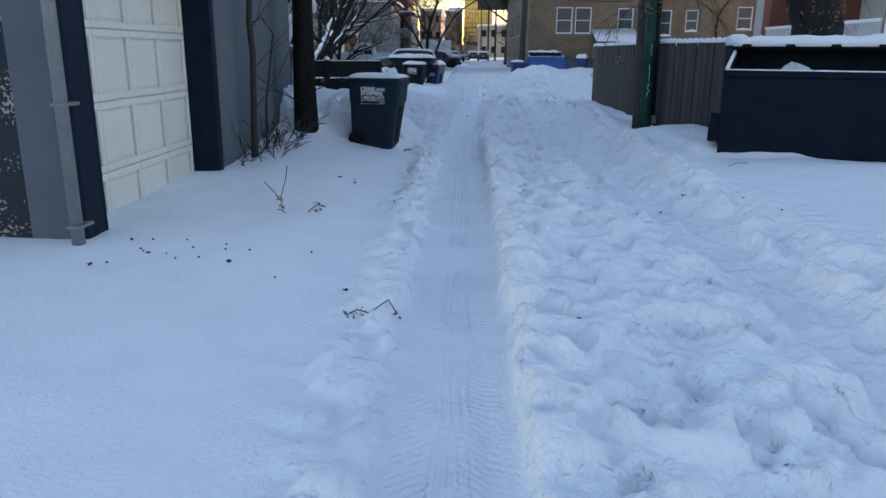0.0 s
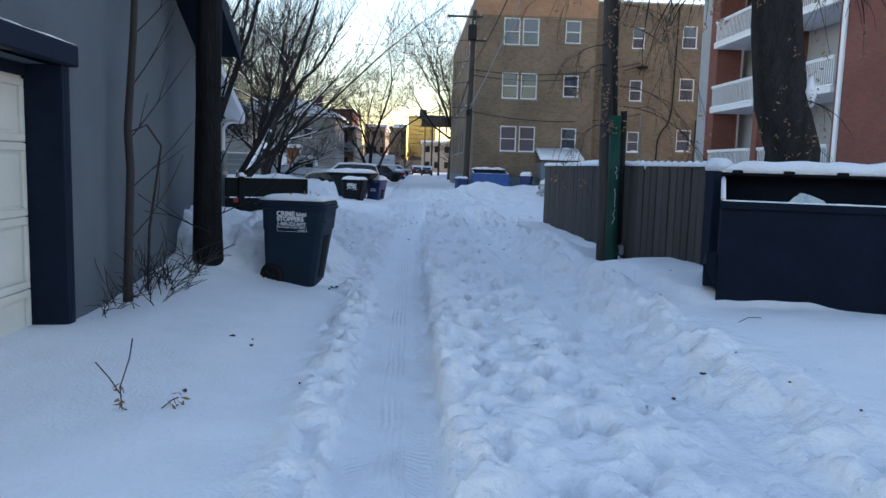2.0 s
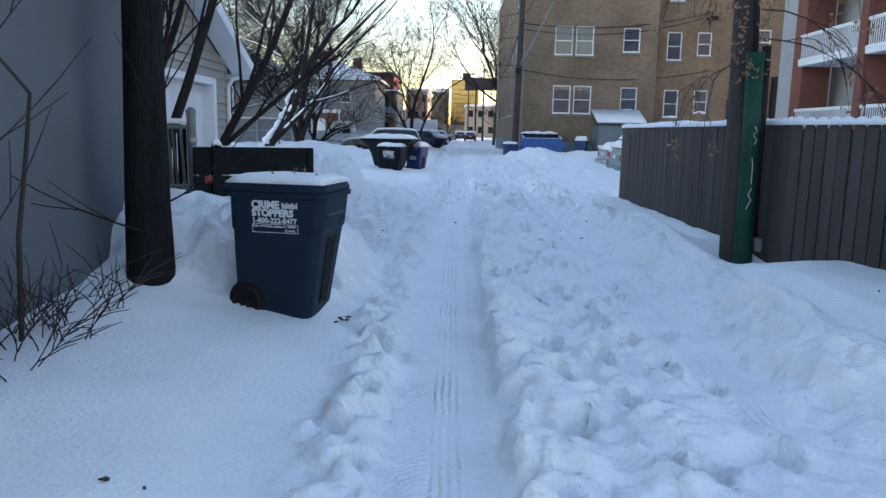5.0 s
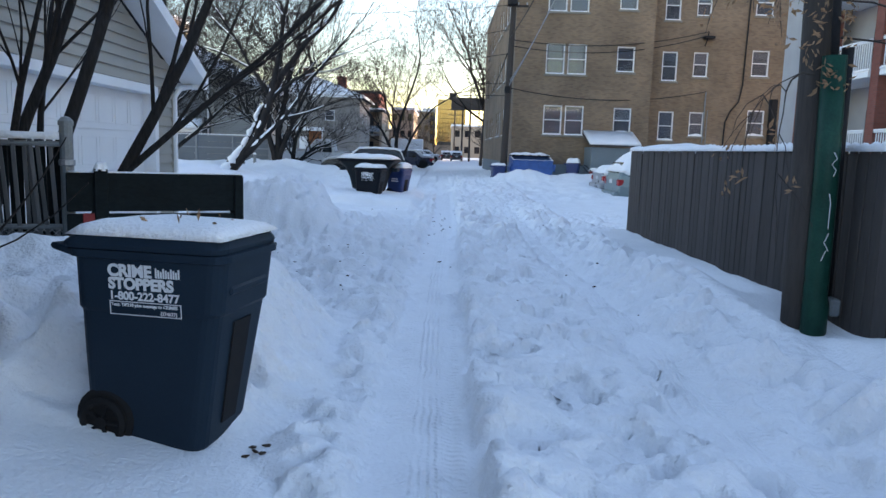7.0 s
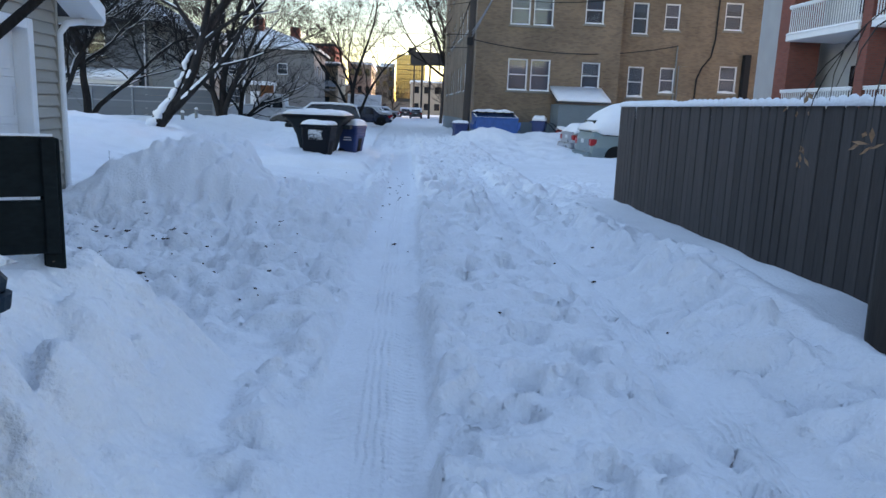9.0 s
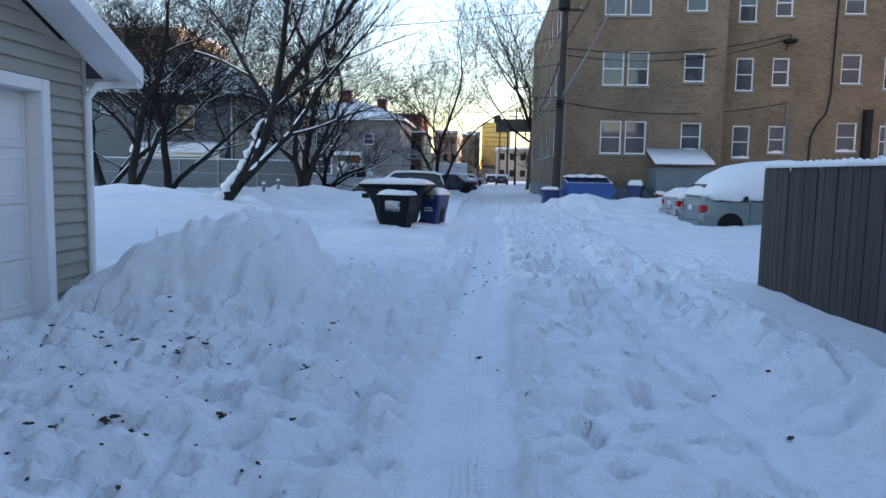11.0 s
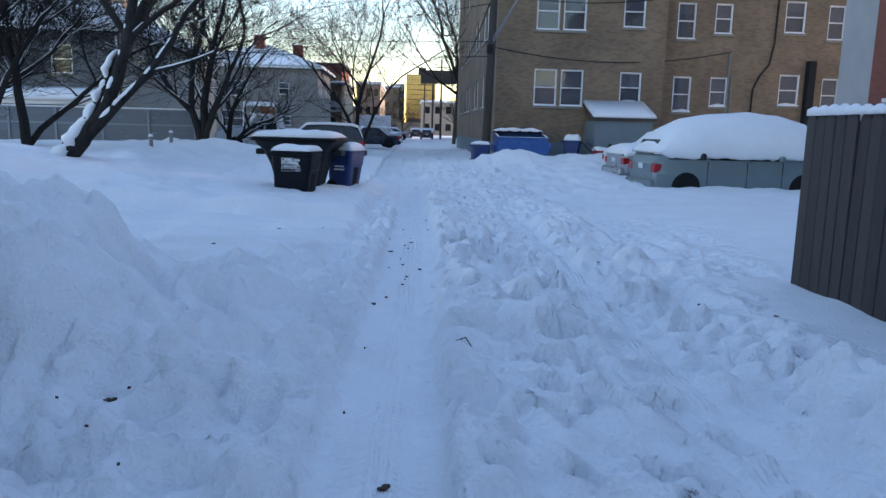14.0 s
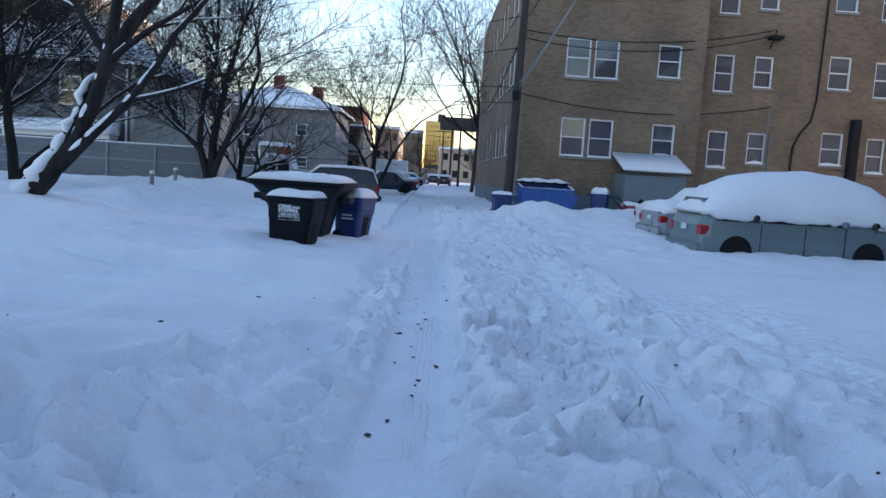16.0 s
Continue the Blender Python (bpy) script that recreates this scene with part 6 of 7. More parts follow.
def car(m, length, width, height, paint, label, style="sedan", snow=0.0, buried=0.0, category="car", shaped=True):
    """Local +x is the front of the vehicle."""
    c = thing("parked_car" if style != "pickup" else "pickup_truck", m, label, category, "parked vehicles")
    w, zb = width / 2, height * 0.58
    prof = {"sedan": ((0, 0.60, 0.9), (0.03, 0.62, 0.97), (0.2, 0.63, 1.0), (0.33, 0.98, 0.99), (0.42, 1.0, 0.99), (0.58, 1.0, 0.99), (0.72, 0.66, 1.0), (0.9, 0.58, 0.98), (0.98, 0.46, 0.92), (1.0, 0.4, 0.86)),
            "van": ((0, 0.52, 0.9), (0.015, 0.62, 0.97), (0.05, 0.86, 0.99), (0.12, 0.96, 1.0), (0.38, 1.0, 1.0), (0.53, 0.97, 1.0), (0.64, 0.88, 1.0), (0.8, 0.64, 0.99), (0.95, 0.52, 0.96), (1.0, 0.4, 0.86)),
            "suv": ((0, 0.56, 0.92), (0.015, 0.62, 0.97), (0.06, 0.93, 0.99), (0.12, 0.98, 1.0), (0.35, 1.0, 1.0), (0.55, 0.98, 1.0), (0.68, 0.68, 1.0), (0.9, 0.61, 0.98), (0.98, 0.52, 0.93), (1.0, 0.42, 0.88)),
            "pickup": ((0, 0.58, 0.95), (0.01, 0.62, 0.98), (0.38, 0.62, 1.0), (0.40, 0.95, 0.99), (0.46, 1.0, 0.99), (0.6, 1.0, 0.99), (0.7, 0.66, 1.0), (0.92, 0.62, 0.98), (0.99, 0.5, 0.92), (1.0, 0.42, 0.88))}[style]
    X = [length * (p[0] - 0.5) for p in prof]
    rings = []
    for x, (_, h, k) in zip(X, prof):
        zr = height * h
        rings.append(car_ring(x, w * k, 0.22, min(zb, zr - 0.05), zr, w * (0.78 if h > 0.75 else 0.93)))
    body = part("body", Build().loft(rings), paint, c, smooth=False)

    def top(q):
        for a, b2 in zip(prof, prof[1:]):
            if a[0] <= q <= b2[0]:
                t_ = (q - a[0]) / (b2[0] - a[0])
                return height * (a[1] + (b2[1] - a[1]) * t_)
        return height * 0.5
    spans = {"sedan": ((0.30, 0.46), (0.475, 0.64)), "van": ((0.07, 0.27), (0.29, 0.48), (0.50, 0.68)), "suv": ((0.07, 0.22), (0.24, 0.42), (0.44, 0.62)), "pickup": ((0.41, 0.52), (0.535, 0.66))}[style]
    for s in (-1, 1):
        for a, b2 in spans:
            ha, hb = top(a) - 0.12, top(b2) - 0.12
            q = []
            for off in (0.0, 0.02):
                q.append([])
                for xq, zq in ((a, zb + 0.03), (b2, zb + 0.03), (b2 - 0.012, max(hb, zb + 0.08)), (a + 0.012, max(ha, zb + 0.08))):
                    f = min(1, max(0, (zq - zb) / max(0.2, height - zb)))
                    yy = w * 0.975 + (w * 0.79 - w * 0.975) * f
                    q[-1].append((length * (xq - 0.5), s * (yy - 0.005 + off), zq))
            part("side_window", Build().loft(q), CARGLASS, body)
        for q in (0.17, 0.80):
            x = length * (q - 0.5)
            arch = part("wheel_arch", Build().disc_ring((x, s * (w - 0.12), 0.34), (0, s, 0), [(0.37, 0), (0.37, 0.125), (0.33, 0.13), (0.05, 0.11)], 20), RUBBER, body)
            wh = part("wheel", Build().disc_ring((x, s * (w - 0.2), 0.32), (0, s, 0), [(0.2, 0), (0.3, 0), (0.32, 0.03), (0.32, 0.18), (0.3, 0.21), (0.21, 0.2)], 20), RUBBER, c)
            part("rim", Build().disc_ring((x, s * (w - 0.2), 0.32), (0, s, 0), [(0.21, 0.19), (0.2, 0.2), (0.17, 0.16), (0.06, 0.19), (0.01, 0.2)], 16), CARSILVER, wh)
        part("tail_light", Build().box(X[0] - 0.015, s * w * 0.97, height * 0.40, X[0] + 0.2, s * w * 0.72, height * 0.53, 0.02), TAIL, c, "red tail lamp")
        part("headlight", Build().box(X[-1] - 0.12, s * w * 0.86, height * 0.36, X[-1] - 0.01, s * w * 0.55, height * 0.43, 0.02), CARSILVER, c)
        part("door_handle", Build().box(length * 0.02, s * w * 1.0, zb - 0.14, length * 0.02 + 0.16, s * (w + 0.02), zb - 0.11, 0.006), paint, body)
        part("mirror", Build().box(length * 0.15, s * w * 1.0, zb + 0.02, length * 0.15 + 0.12, s * (w + 0.16), zb + 0.16, 0.03), paint, body)
        for q in (0.28, 0.49, 0.68) if style == "van" else (0.3, 0.48):
            part("door_seam", Build().box(length * (q - 0.5) - 0.006, s * (w + 0.001), 0.32, length * (q - 0.5) + 0.006, s * (w * 0.985), zb, 0), CABLE, body)
    part("rear_window", Build().loft([[(X[1] - 0.01 + k, -w * 0.72, height * 0.66), (X[1] - 0.01 + k, w * 0.72, height * 0.66), (X[2] - 0.02 + k, w * 0.62, height * 0.88), (X[2] - 0.02 + k, -w * 0.62, height * 0.88)] for k in (-0.02, 0.02)]), CARGLASS, body) if style in ("van", "suv") else None
    part("bumper", Build().box(X[0] - 0.12, -w * 0.95, 0.25, X[0] + 0.08, w * 0.95, 0.48, 0.05), paint, c)
    part("number_plate", Build().box(X[0] - 0.03, -0.16, height * 0.44, X[0] - 0.01, 0.16, height * 0.52, 0.005), STICKER, c)
    if snow:
        n = 40
        sr = []
        for i in range(n + 1):
            q = 0.012 + 0.976 * i / n
            zt = top(q)
            x = length * (q - 0.5)
            ends = 0.15 if i in (0, n) else 0.7 if i in (1, n - 1) else 1
            hgt = snow * ends * (1 + 0.25 * noise.noise((x * 1.3, width, 3)))
            roof = zt > height * 0.75
            yb = w * (1.02 if shaped else 0.93)
            zlow = min(zb + 0.05 + 0.08 * noise.noise((x * 3, 2, 1)), zt - 0.06) if shaped else zt - 0.06
            tw = w * (0.82 if roof else 0.92)
            half = [(-yb, zlow), (-yb * 1.0, zlow + 0.12 + 0.3 * max(0, zt - zlow - 0.3)), (-tw * 1.02, zt + hgt * 0.35), (-tw * 0.72, zt + hgt * 0.85), (-tw * 0.3, zt + hgt)]
            if roof and shaped:
                half = [(-yb, zlow), (-yb * 1.06, zlow + 0.16), (-yb * 0.99, zlow + 0.62 * (zt - zlow)), (-tw * 0.86, zt + hgt * 0.5), (-tw * 0.42, zt + hgt)]
            if style == "van":
                zs = float(np.interp(q, (0, 0.04, 0.1, 0.2, 0.35, 0.53, 0.7, 0.82, 0.92, 0.97, 1.0), (1.15, 1.5, 1.8, 2.06, 2.2, 2.26, 2.2, 2.05, 1.75, 1.45, 1.1))) + 0.02 * noise.noise((x * 2, 1, 4))
                zlow = min(1.06 + 0.07 * noise.noise((x * 2.3, 2, 1)) + 0.04 * noise.noise((x * 9, 5, 1)) + 0.12 * max(0, 1 - q / 0.08), zs - 0.1)
                g_ = zs - zlow
                half = [(-w * 0.98, zlow), (-w * 1.05, zlow + 0.06), (-w * 1.03, zlow + 0.4 * g_), (-w * 0.9, zlow + 0.72 * g_), (-w * 0.62, zlow + 0.93 * g_), (-w * 0.25, zs)]
            half = [(y * (1 + 0.03 * noise.noise((x * 4, z * 4, 6))), z) for y, z in half]
            sr.append([(x, y, z) for y, z in half] + [(x, -y, z) for y, z in reversed(half)])
        part("snow", Build().loft(sr), SNOW, c, "thick snow blanketing the roof and windows" if shaped else "snow on roof and hood", True)
    return c


van = car(pose(8.74, 34.1, -0.15, 0, 0, 2), 4.95, 1.95, 1.72, CARVAN, "grey-green minivan buried under thick snow", "van", 0.33, category="minivan")
for x, z in ((-1.25, 1.12), (1.55, 1.1)):
    part("bare_window_patch", Build().disc_ring((x, -1.045, z), (0, -1, 0), [(0.09, -0.05), (0.075, 0.0), (0.03, 0.012)], 9), CARGLASS, van)
car(pose(8.8, 37.6, 0.0, 0, 0, 3), 4.6, 1.8, 1.45, CARSILVER, "silver car buried under snow beside the minivan", "sedan", 0.28)
car(pose(9.4, 40.6, 0.0, 0, 0, 3), 4.4, 1.75, 1.4, CARWHITE, "white car hidden under snow near the lean-to", "sedan", 0.22)
car(pose(-4.25, 48.4, 0.0, 0, 0, 186), 4.6, 1.85, 1.62, CARDARK, "dark grey sport utility vehicle parked in snow", "suv", 0.04, category="suv", shaped=False)
car(pose(-7.3, 54.6, 0.15, 0, 0, 182), 5.4, 1.95, 1.85, CARWHITE, "white pickup truck with snow on its hood", "pickup", 0.05, category="pickup truck", shaped=False)
for i, (x, y, p_, s) in enumerate(((-2.3, 68.5, CARBLUE, 0.05), (-2.2, 75.0, CARWHITE, 0.1), (-2.4, 81.5, CARSILVER, 0.1), (-2.6, 89.0, CARDARK, 0.1), (-2.4, 97.0, CARWHITE, 0.12), (-1.6, 106.0, CARSILVER, 0.1))):
    lab = {0: "navy sedan parked nose-in along the alley", 1: "white car parked beyond the navy sedan", 3: "dark car dusted with snow far down the alley"}.get(i, "pale snow-dusted car far down the alley")
    car(pose(x - 0.6, y, 0.1, 0, 0, 190), 4.4, 1.8, 1.45, p_, lab, "sedan", s, shaped=False)
car(pose(5.9, 77.5, 0.15, 0, 0, 80), 4.4, 1.8, 1.5, CARWHITE, "white snow-covered car beyond the brick building", "suv", 0.25)
for x, y in ((2.6, 118.0), (1.2, 128.0)):
    car(pose(x, y, 0.1, 0, 0, 88), 4.4, 1.8, 1.5, CARDARK, "dark car standing far down the alley", "suv", 0.05, shaped=False)
bx = thing("trailer", pose(-4.0, 112.0, 0), "white box trailer far down the alley", "trailer")
part("box", Build().box(-3.0, 0, 0.6, 1.6, 2.2, 3.0, 0.05), CARWHITE, bx)
part("wheel", Build().disc_ring((0, -0.05, 0.35), (0, 1, 0), [(0.1, 0), (0.35, 0), (0.35, 0.2), (0.1, 0.2)]), RUBBER, bx)
part("snow", Build().box(-3.0, 0, 3.0, 1.6, 2.2, 3.12, 0.05), SNOW, bx)


def snow_blower():
    s = thing("snow_blower", pose(8.0, 44.7, 0.3, 0, 0, 15), "small red and black snow blower half covered in snow", "snow blower")
    part("engine", Build().loft([rrect(0.3 * k, 0.24 * k, 0.08, z) for k, z in ((0.9, 0.1), (1, 0.2), (1, 0.42), (0.7, 0.55))]), DKRED, s)
    part("housing", Build().box(0.25, -0.3, 0.0, 0.6, 0.3, 0.4, 0.04), RUBBER, s)
    part("chute", Build().tube([(0.35, 0, 0.4), (0.35, 0, 0.6), (0.45, 0, 0.72)], 0.08, 10), RUBBER, s)
    for y in (-0.25, 0.25):
        part("handle", Build().tube([(-0.2, y, 0.3), (-0.7, y, 0.75), (-0.85, y, 0.78)], 0.018, 6), RUBBER, s)
        part("wheel", Build().disc_ring((-0.1, y * 1.2, 0.14), (0, y, 0), [(0.05, 0), (0.16, 0), (0.16, 0.08), (0.05, 0.08)]), RUBBER, s)
    part("snow", snow_slab(0.3, 0.22, 0.16, 0.5, 12), SNOW, s, smooth=True)


snow_blower()
vent = thing("roof_vent", pose(15.2, 45.6, 0), "small white snow-topped vent post", "vent")
part("post", Build().tube([(0, 0, 0), (0, 0, 1.9)], 0.09, 10), PIPE, vent)
part("hood", Build().disc_ring((0, 0, 1.85), (0, 0, 1), [(0.2, 0), (0.22, 0.15), (0.2, 0.3), (0.05, 0.4)], 14), WHITE, vent, "white domed hood")
for x, y in ((-9.2, 41.9), (-9.4, 44.8)):
    b_ = thing("bollard", pose(x, y, hz(x, y) - 0.1), "short grey snow-capped bollard", "bollard", "bollards in the yard")
    part("post", Build().tube([(0, 0, 0), (0, 0, 0.5)], 0.07, 10), PIPE, b_)
    part("snow", Build().disc_ring((0, 0, 0.5), (0, 0, 1), [(0.08, 0), (0.085, 0.04), (0.05, 0.09), (0.005, 0.1)], 10), SNOW, b_, smooth=True)


# ---- blue-grey yard fence ----
def yard_fence():
    f = thing("yard_fence", pose(-14.5, 48.6, 0.3), "blue-grey horizontal panel fence with pale posts", "fence")
    for i in range(5):
        x0 = -5.2 + i * 2.04
        for k in range(5):
            part("panel_board", Build().box(x0, 0, 0.05 + k * 0.33, x0 + 2.0, 0.03, 0.37 + k * 0.33, 0.006), GREYFENCE, f)
        part("post", Build().box(x0 + 1.96, -0.05, -0.2, x0 + 2.06, 0.05, 1.72, 0.01), SLATE, f)
        part("rail", Build().box(x0, -0.03, 1.02, x0 + 1.96, 0.0, 1.09, 0.006), SLATE, f)
        part("cap_rail", Build().box(x0, -0.05, 1.70, x0 + 2.04, 0.07, 1.75, 0.008), SLATE, f)
    part("snow", Build().loft([[(x, -0.05, 1.752), (x, 0.07, 1.752), (x, 0.05, 1.80), (x, -0.03, 1.80 + 0.01 * noise.noise((x * 3, 0, 0)))] for x in np.linspace(-5.2, 5.0, 40)]), SNOW, f, smooth=True)


yard_fence()


# ---- houses beyond the yard ----
def hip_roof(parent, x0, x1, y0, y1, ze, zr, over=0.5, snow=0.16):
    w = min(x1 - x0, y1 - y0) / 2 + over
    X0, X1, Y0, Y1 = x0 - over, x1 + over, y0 - over, y1 + over
    ra, rb = ((X0 + w, (Y0 + Y1) / 2), (X1 - w, (Y0 + Y1) / 2)) if X1 - X0 > Y1 - Y0 else (((X0 + X1) / 2, Y0 + w), ((X0 + X1) / 2, Y1 - w))
    for k, (dz, m_, nm) in enumerate(((0, SHINGLE, "roof"), (snow, SNOW, "roof_snow"))):
        z0, i = ze + (0.0 if k == 0 else 0.16), 0 if k == 0 else 0.1
        vs = [(X0 + i, Y0 + i, z0), (X1 - i, Y0 + i, z0), (X1 - i, Y1 - i, z0), (X0 + i, Y1 - i, z0), (X0 + i, Y0 + i, z0 + 0.15), (X1 - i, Y0 + i, z0 + 0.15), (X1 - i, Y1 - i, z0 + 0.15), (X0 + i, Y1 - i, z0 + 0.15), (*ra, zr + dz + 0.15), (*rb, zr + dz + 0.15)]
        alongx = X1 - X0 > Y1 - Y0
        if alongx:
            fs = [(0, 3, 2, 1), (0, 1, 5, 4), (1, 2, 6, 5), (2, 3, 7, 6), (3, 0, 4, 7), (4, 5, 9, 8), (6, 7, 8, 9), (5, 6, 9), (7, 4, 8)]
        else:
            fs = [(0, 3, 2, 1), (0, 1, 5, 4), (1, 2, 6, 5), (2, 3, 7, 6), (3, 0, 4, 7), (5, 6, 9, 8), (7, 4, 8, 9), (4, 5, 8), (6, 7, 9)]
        part(nm, Build().add(vs, fs), m_, parent, "snow-covered slope" if k else "")
    part("fascia", Build().box(X0, Y0 - 0.02, ze - 0.02, X1, Y0 + 0.02, ze + 0.14), WHITE, parent)
    part("fascia", Build().box(X1 - 0.02, Y0, ze - 0.02, X1 + 0.02, Y1, ze + 0.14), WHITE, parent)


def house(label, x0, x1, y0, y1, ze, zr, front, side, wins, swins, name="house"):
    h = thing(name, pose(0, 0, 0), label, "house")
    holes = [(x, x + w, z, z + hh) for x, z, w, hh in wins]
    part("wall", wall_x(Build(), x0, x1, y0, 0.25, -0.2, ze, holes), front, h)
    sh = [(y, y + w, z, z + hh) for y, z, w, hh in swins]
    part("wall", wall_y(Build(), y0 + 0.25, y1, x1 - 0.25, 0.25, -0.2, ze, sh), side, h)
    part("wall", Build().box(x0, y0 + 0.25, -0.2, x0 + 0.25, y1, ze), side, h)
    part("wall", Build().box(x0 + 0.25, y1 - 0.25, -0.2, x1 - 0.25, y1, ze), side, h)
    part("floor_slab", Build().box(x0 + 0.25, y0 + 0.6, ze * 0.5, x1 - 0.25, y1 - 0.25, ze * 0.5 + 0.1), DARKIN, h)
    for x, z, w, hh in wins:
        sash_window(h, pose(x, y0, z), w, hh, 0.45, 0.03)
    for y, z, w, hh in swins:
        sash_window(h, pose(x1, y, z, 0, 0, 90), w, hh, 0.4, 0.03)
    hip_roof(h, x0, x1, y0, y1, ze, zr)
    return h


def lap(parent, x0, x1, y, z0, z1, step, m_, axis="x", wins=()):
    """Lapped siding courses on a face, broken at windows."""
    z = z0
    while z < z1 - 0.02:
        zz = min(z + step, z1)
        spans = [(x0, x1)]
        for a, zw, w, hh in wins:
            if zw - 0.15 < zz and z < zw + hh + 0.05:
                nxt = []
                for s, e in spans:
                    if a - 0.1 > s:
                        nxt.append((s, min(e, a - 0.1)))
                    if a + w + 0.1 < e:
                        nxt.append((max(s, a + w + 0.1), e))
                spans = [q for q in nxt if q[1] - q[0] > 0.05]
        for s, e in spans:
            if axis == "x":
                b_ = Build().loft([[(x, y - 0.03, z), (x, y - 0.002, z), (x, y - 0.002, zz), (x, y - 0.006, zz)] for x in (s, e)])
            else:
                b_ = Build().loft([[(y + 0.03, x, z), (y + 0.002, x, z), (y + 0.002, x, zz), (y + 0.006, x, zz)] for x in (s, e)])
            part("siding_board", b_, m_, parent)
        z += step


bw = [(-16.4, 3.6, 1.0, 1.3)]
bs = [(52.0, 3.5, 0.9, 1.2), (55.5, 3.5, 0.7, 1.0), (59.0, 1.0, 0.8, 0.7), (53.5, 0.9, 0.9, 0.8), (61.5, 3.5, 0.9, 1.2)]
hb = house("grey and cream two-storey sided house with snowy hip roof", -22.0, -13.1, 50.0, 66.0, 5.5, 8.2, SIDINGG, SIDING2, bw, bs)
lap(hb, -22.0, -13.1, 50.0, 1.6, 5.4, 0.3, SIDINGG, "x", bw)
lap(hb, 50.0, 66.0, -13.1, 0.3, 5.4, 0.3, SIDING2, "y", bs)
part("corner_board", Build().box(-13.2, 49.94, 0, -13.02, 50.1, 5.5), SIDING2, hb)
part("downpipe", Build().tube([(-13.35, 49.9, 0.2), (-13.35, 49.9, 5.3)], 0.05, 8), WHITE, hb)
po = part("porch", Build().box(-18.3, 49.0, 2.15, -13.7, 49.9, 2.35, 0.02), WHITE, hb, "low porch roof with deep snow")
part("snow", Build().loft([[(x, 48.85, 2.352), (x, 49.95, 2.352), (x, 49.95, 3.0 + 0.08 * noise.noise((x, 3, 0))), (x, 49.2, 2.85), (x, 48.85, 2.55)] for x in np.linspace(-18.4, -13.6, 14)]), SNOW, po, smooth=True)
for x in (-18.2, -13.8):
    part("porch_post", Build().box(x - 0.06, 49.02, -0.2, x + 0.06, 49.14, 2.15), WHITE, po)
gw = [(-12.0, 4.3, 1.0, 1.1), (-16.8, 4.1, 1.9, 1.4), (-19.0, 4.3, 1.1, 1.1), (-17.2, 1.3, 2.0, 1.5), (-12.0, 1.5, 1.1, 0.9), (-19.6, 1.6, 1.2, 1.2)]
gs = [(87.0, 4.2, 1.0, 1.2), (91.0, 4.2, 1.0, 1.2)]
hg = house("grey stucco two-storey house with a small porch and snowy roof", -20.5, -8.4, 84.0, 95.0, 6.7, 9.0, GREYST, GREYST, gw, gs)
pg = part("porch", Build().box(-15.0, 82.6, 3.2, -12.0, 84.0, 3.4, 0.02), WHITE, hg, "white porch with orange wood siding")
part("snow", Build().box(-15.0, 82.6, 3.4, -12.0, 84.0, 3.55, 0.05), SNOW, pg)
part("wood_panel", Build().box(-13.6, 83.9, 0.2, -12.3, 83.99, 3.2), ORANGEW, pg, "orange stained wood")
part("door", Build().box(-14.6, 83.88, 0.3, -13.7, 83.99, 2.6, 0.01), WHITE, pg, "white glazed door")
for x in (-15.0, -12.1):
    part("porch_post", Build().box(x, 82.62, 0, x + 0.12, 82.74, 3.2), WHITE, pg)
for x, y, z in ((-15.0, 88.0, 8.8), (-11.6, 90.0, 8.2)):
    ch = part("chimney", Build().box(x, y, z - 1.2, x + 1.0, y + 0.8, z + 1.2, 0.02), REDB, hg, "orange brick chimney")
    part("snow", Build().box(x, y, z + 1.2, x + 1.0, y + 0.8, z + 1.3, 0.02), SNOW, ch)


def porch_block():
    h = thing("porch_apartment", pose(0, 0, 0), "small apartment block with stacked dark porches", "apartment building")
    part("wall", Build().box(-12.0, 101.5, 0, -7.3, 112.0, 6.4), TAN, h)
    part("wall", Build().box(-10.4, 99.8, 0, -10.1, 101.5, 6.2), GREYST, h)
    part("wall", Build().box(-7.6, 99.8, 0, -7.3, 101.5, 6.2), TAN, h)
    for z in (0.2, 3.2):
        p = part("porch", Build().box(-10.1, 99.8, z, -7.6, 101.5, z + 0.25), GREYST, h)
        part("rail", Build().box(-10.1, 99.75, z + 0.5, -7.6, 99.8, z + 1.2), SLATE, p)
        part("door", Build().box(-9.4, 101.42, z + 0.25, -8.5, 101.49, z + 2.3), DARKIN, p)
    part("roof", Build().box(-12.2, 99.5, 6.2, -7.1, 112.0, 6.4), SHINGLE, h)
    part("snow", Build().box(-12.2, 99.5, 6.4, -7.1, 112.0, 6.6, 0.06), SNOW, h)
    b_ = thing("brick_block", pose(0, 0, 0), "dark brick block with chimneys behind the grey house", "apartment building")
    part("wall", Build().box(-17.0, 115.0, 0, -9.0, 128.0, 9.6), REDB, b_)
    part("roof", Build().box(-17.2, 114.8, 9.6, -8.8, 128.2, 9.9), SHINGLE, b_)
    for x in (-15.5, -12.5, -10.2):
        part("window", Build().box(x, 114.93, 6.6, x + 1.0, 114.99, 8.2), CARGLASS, b_)


porch_block()


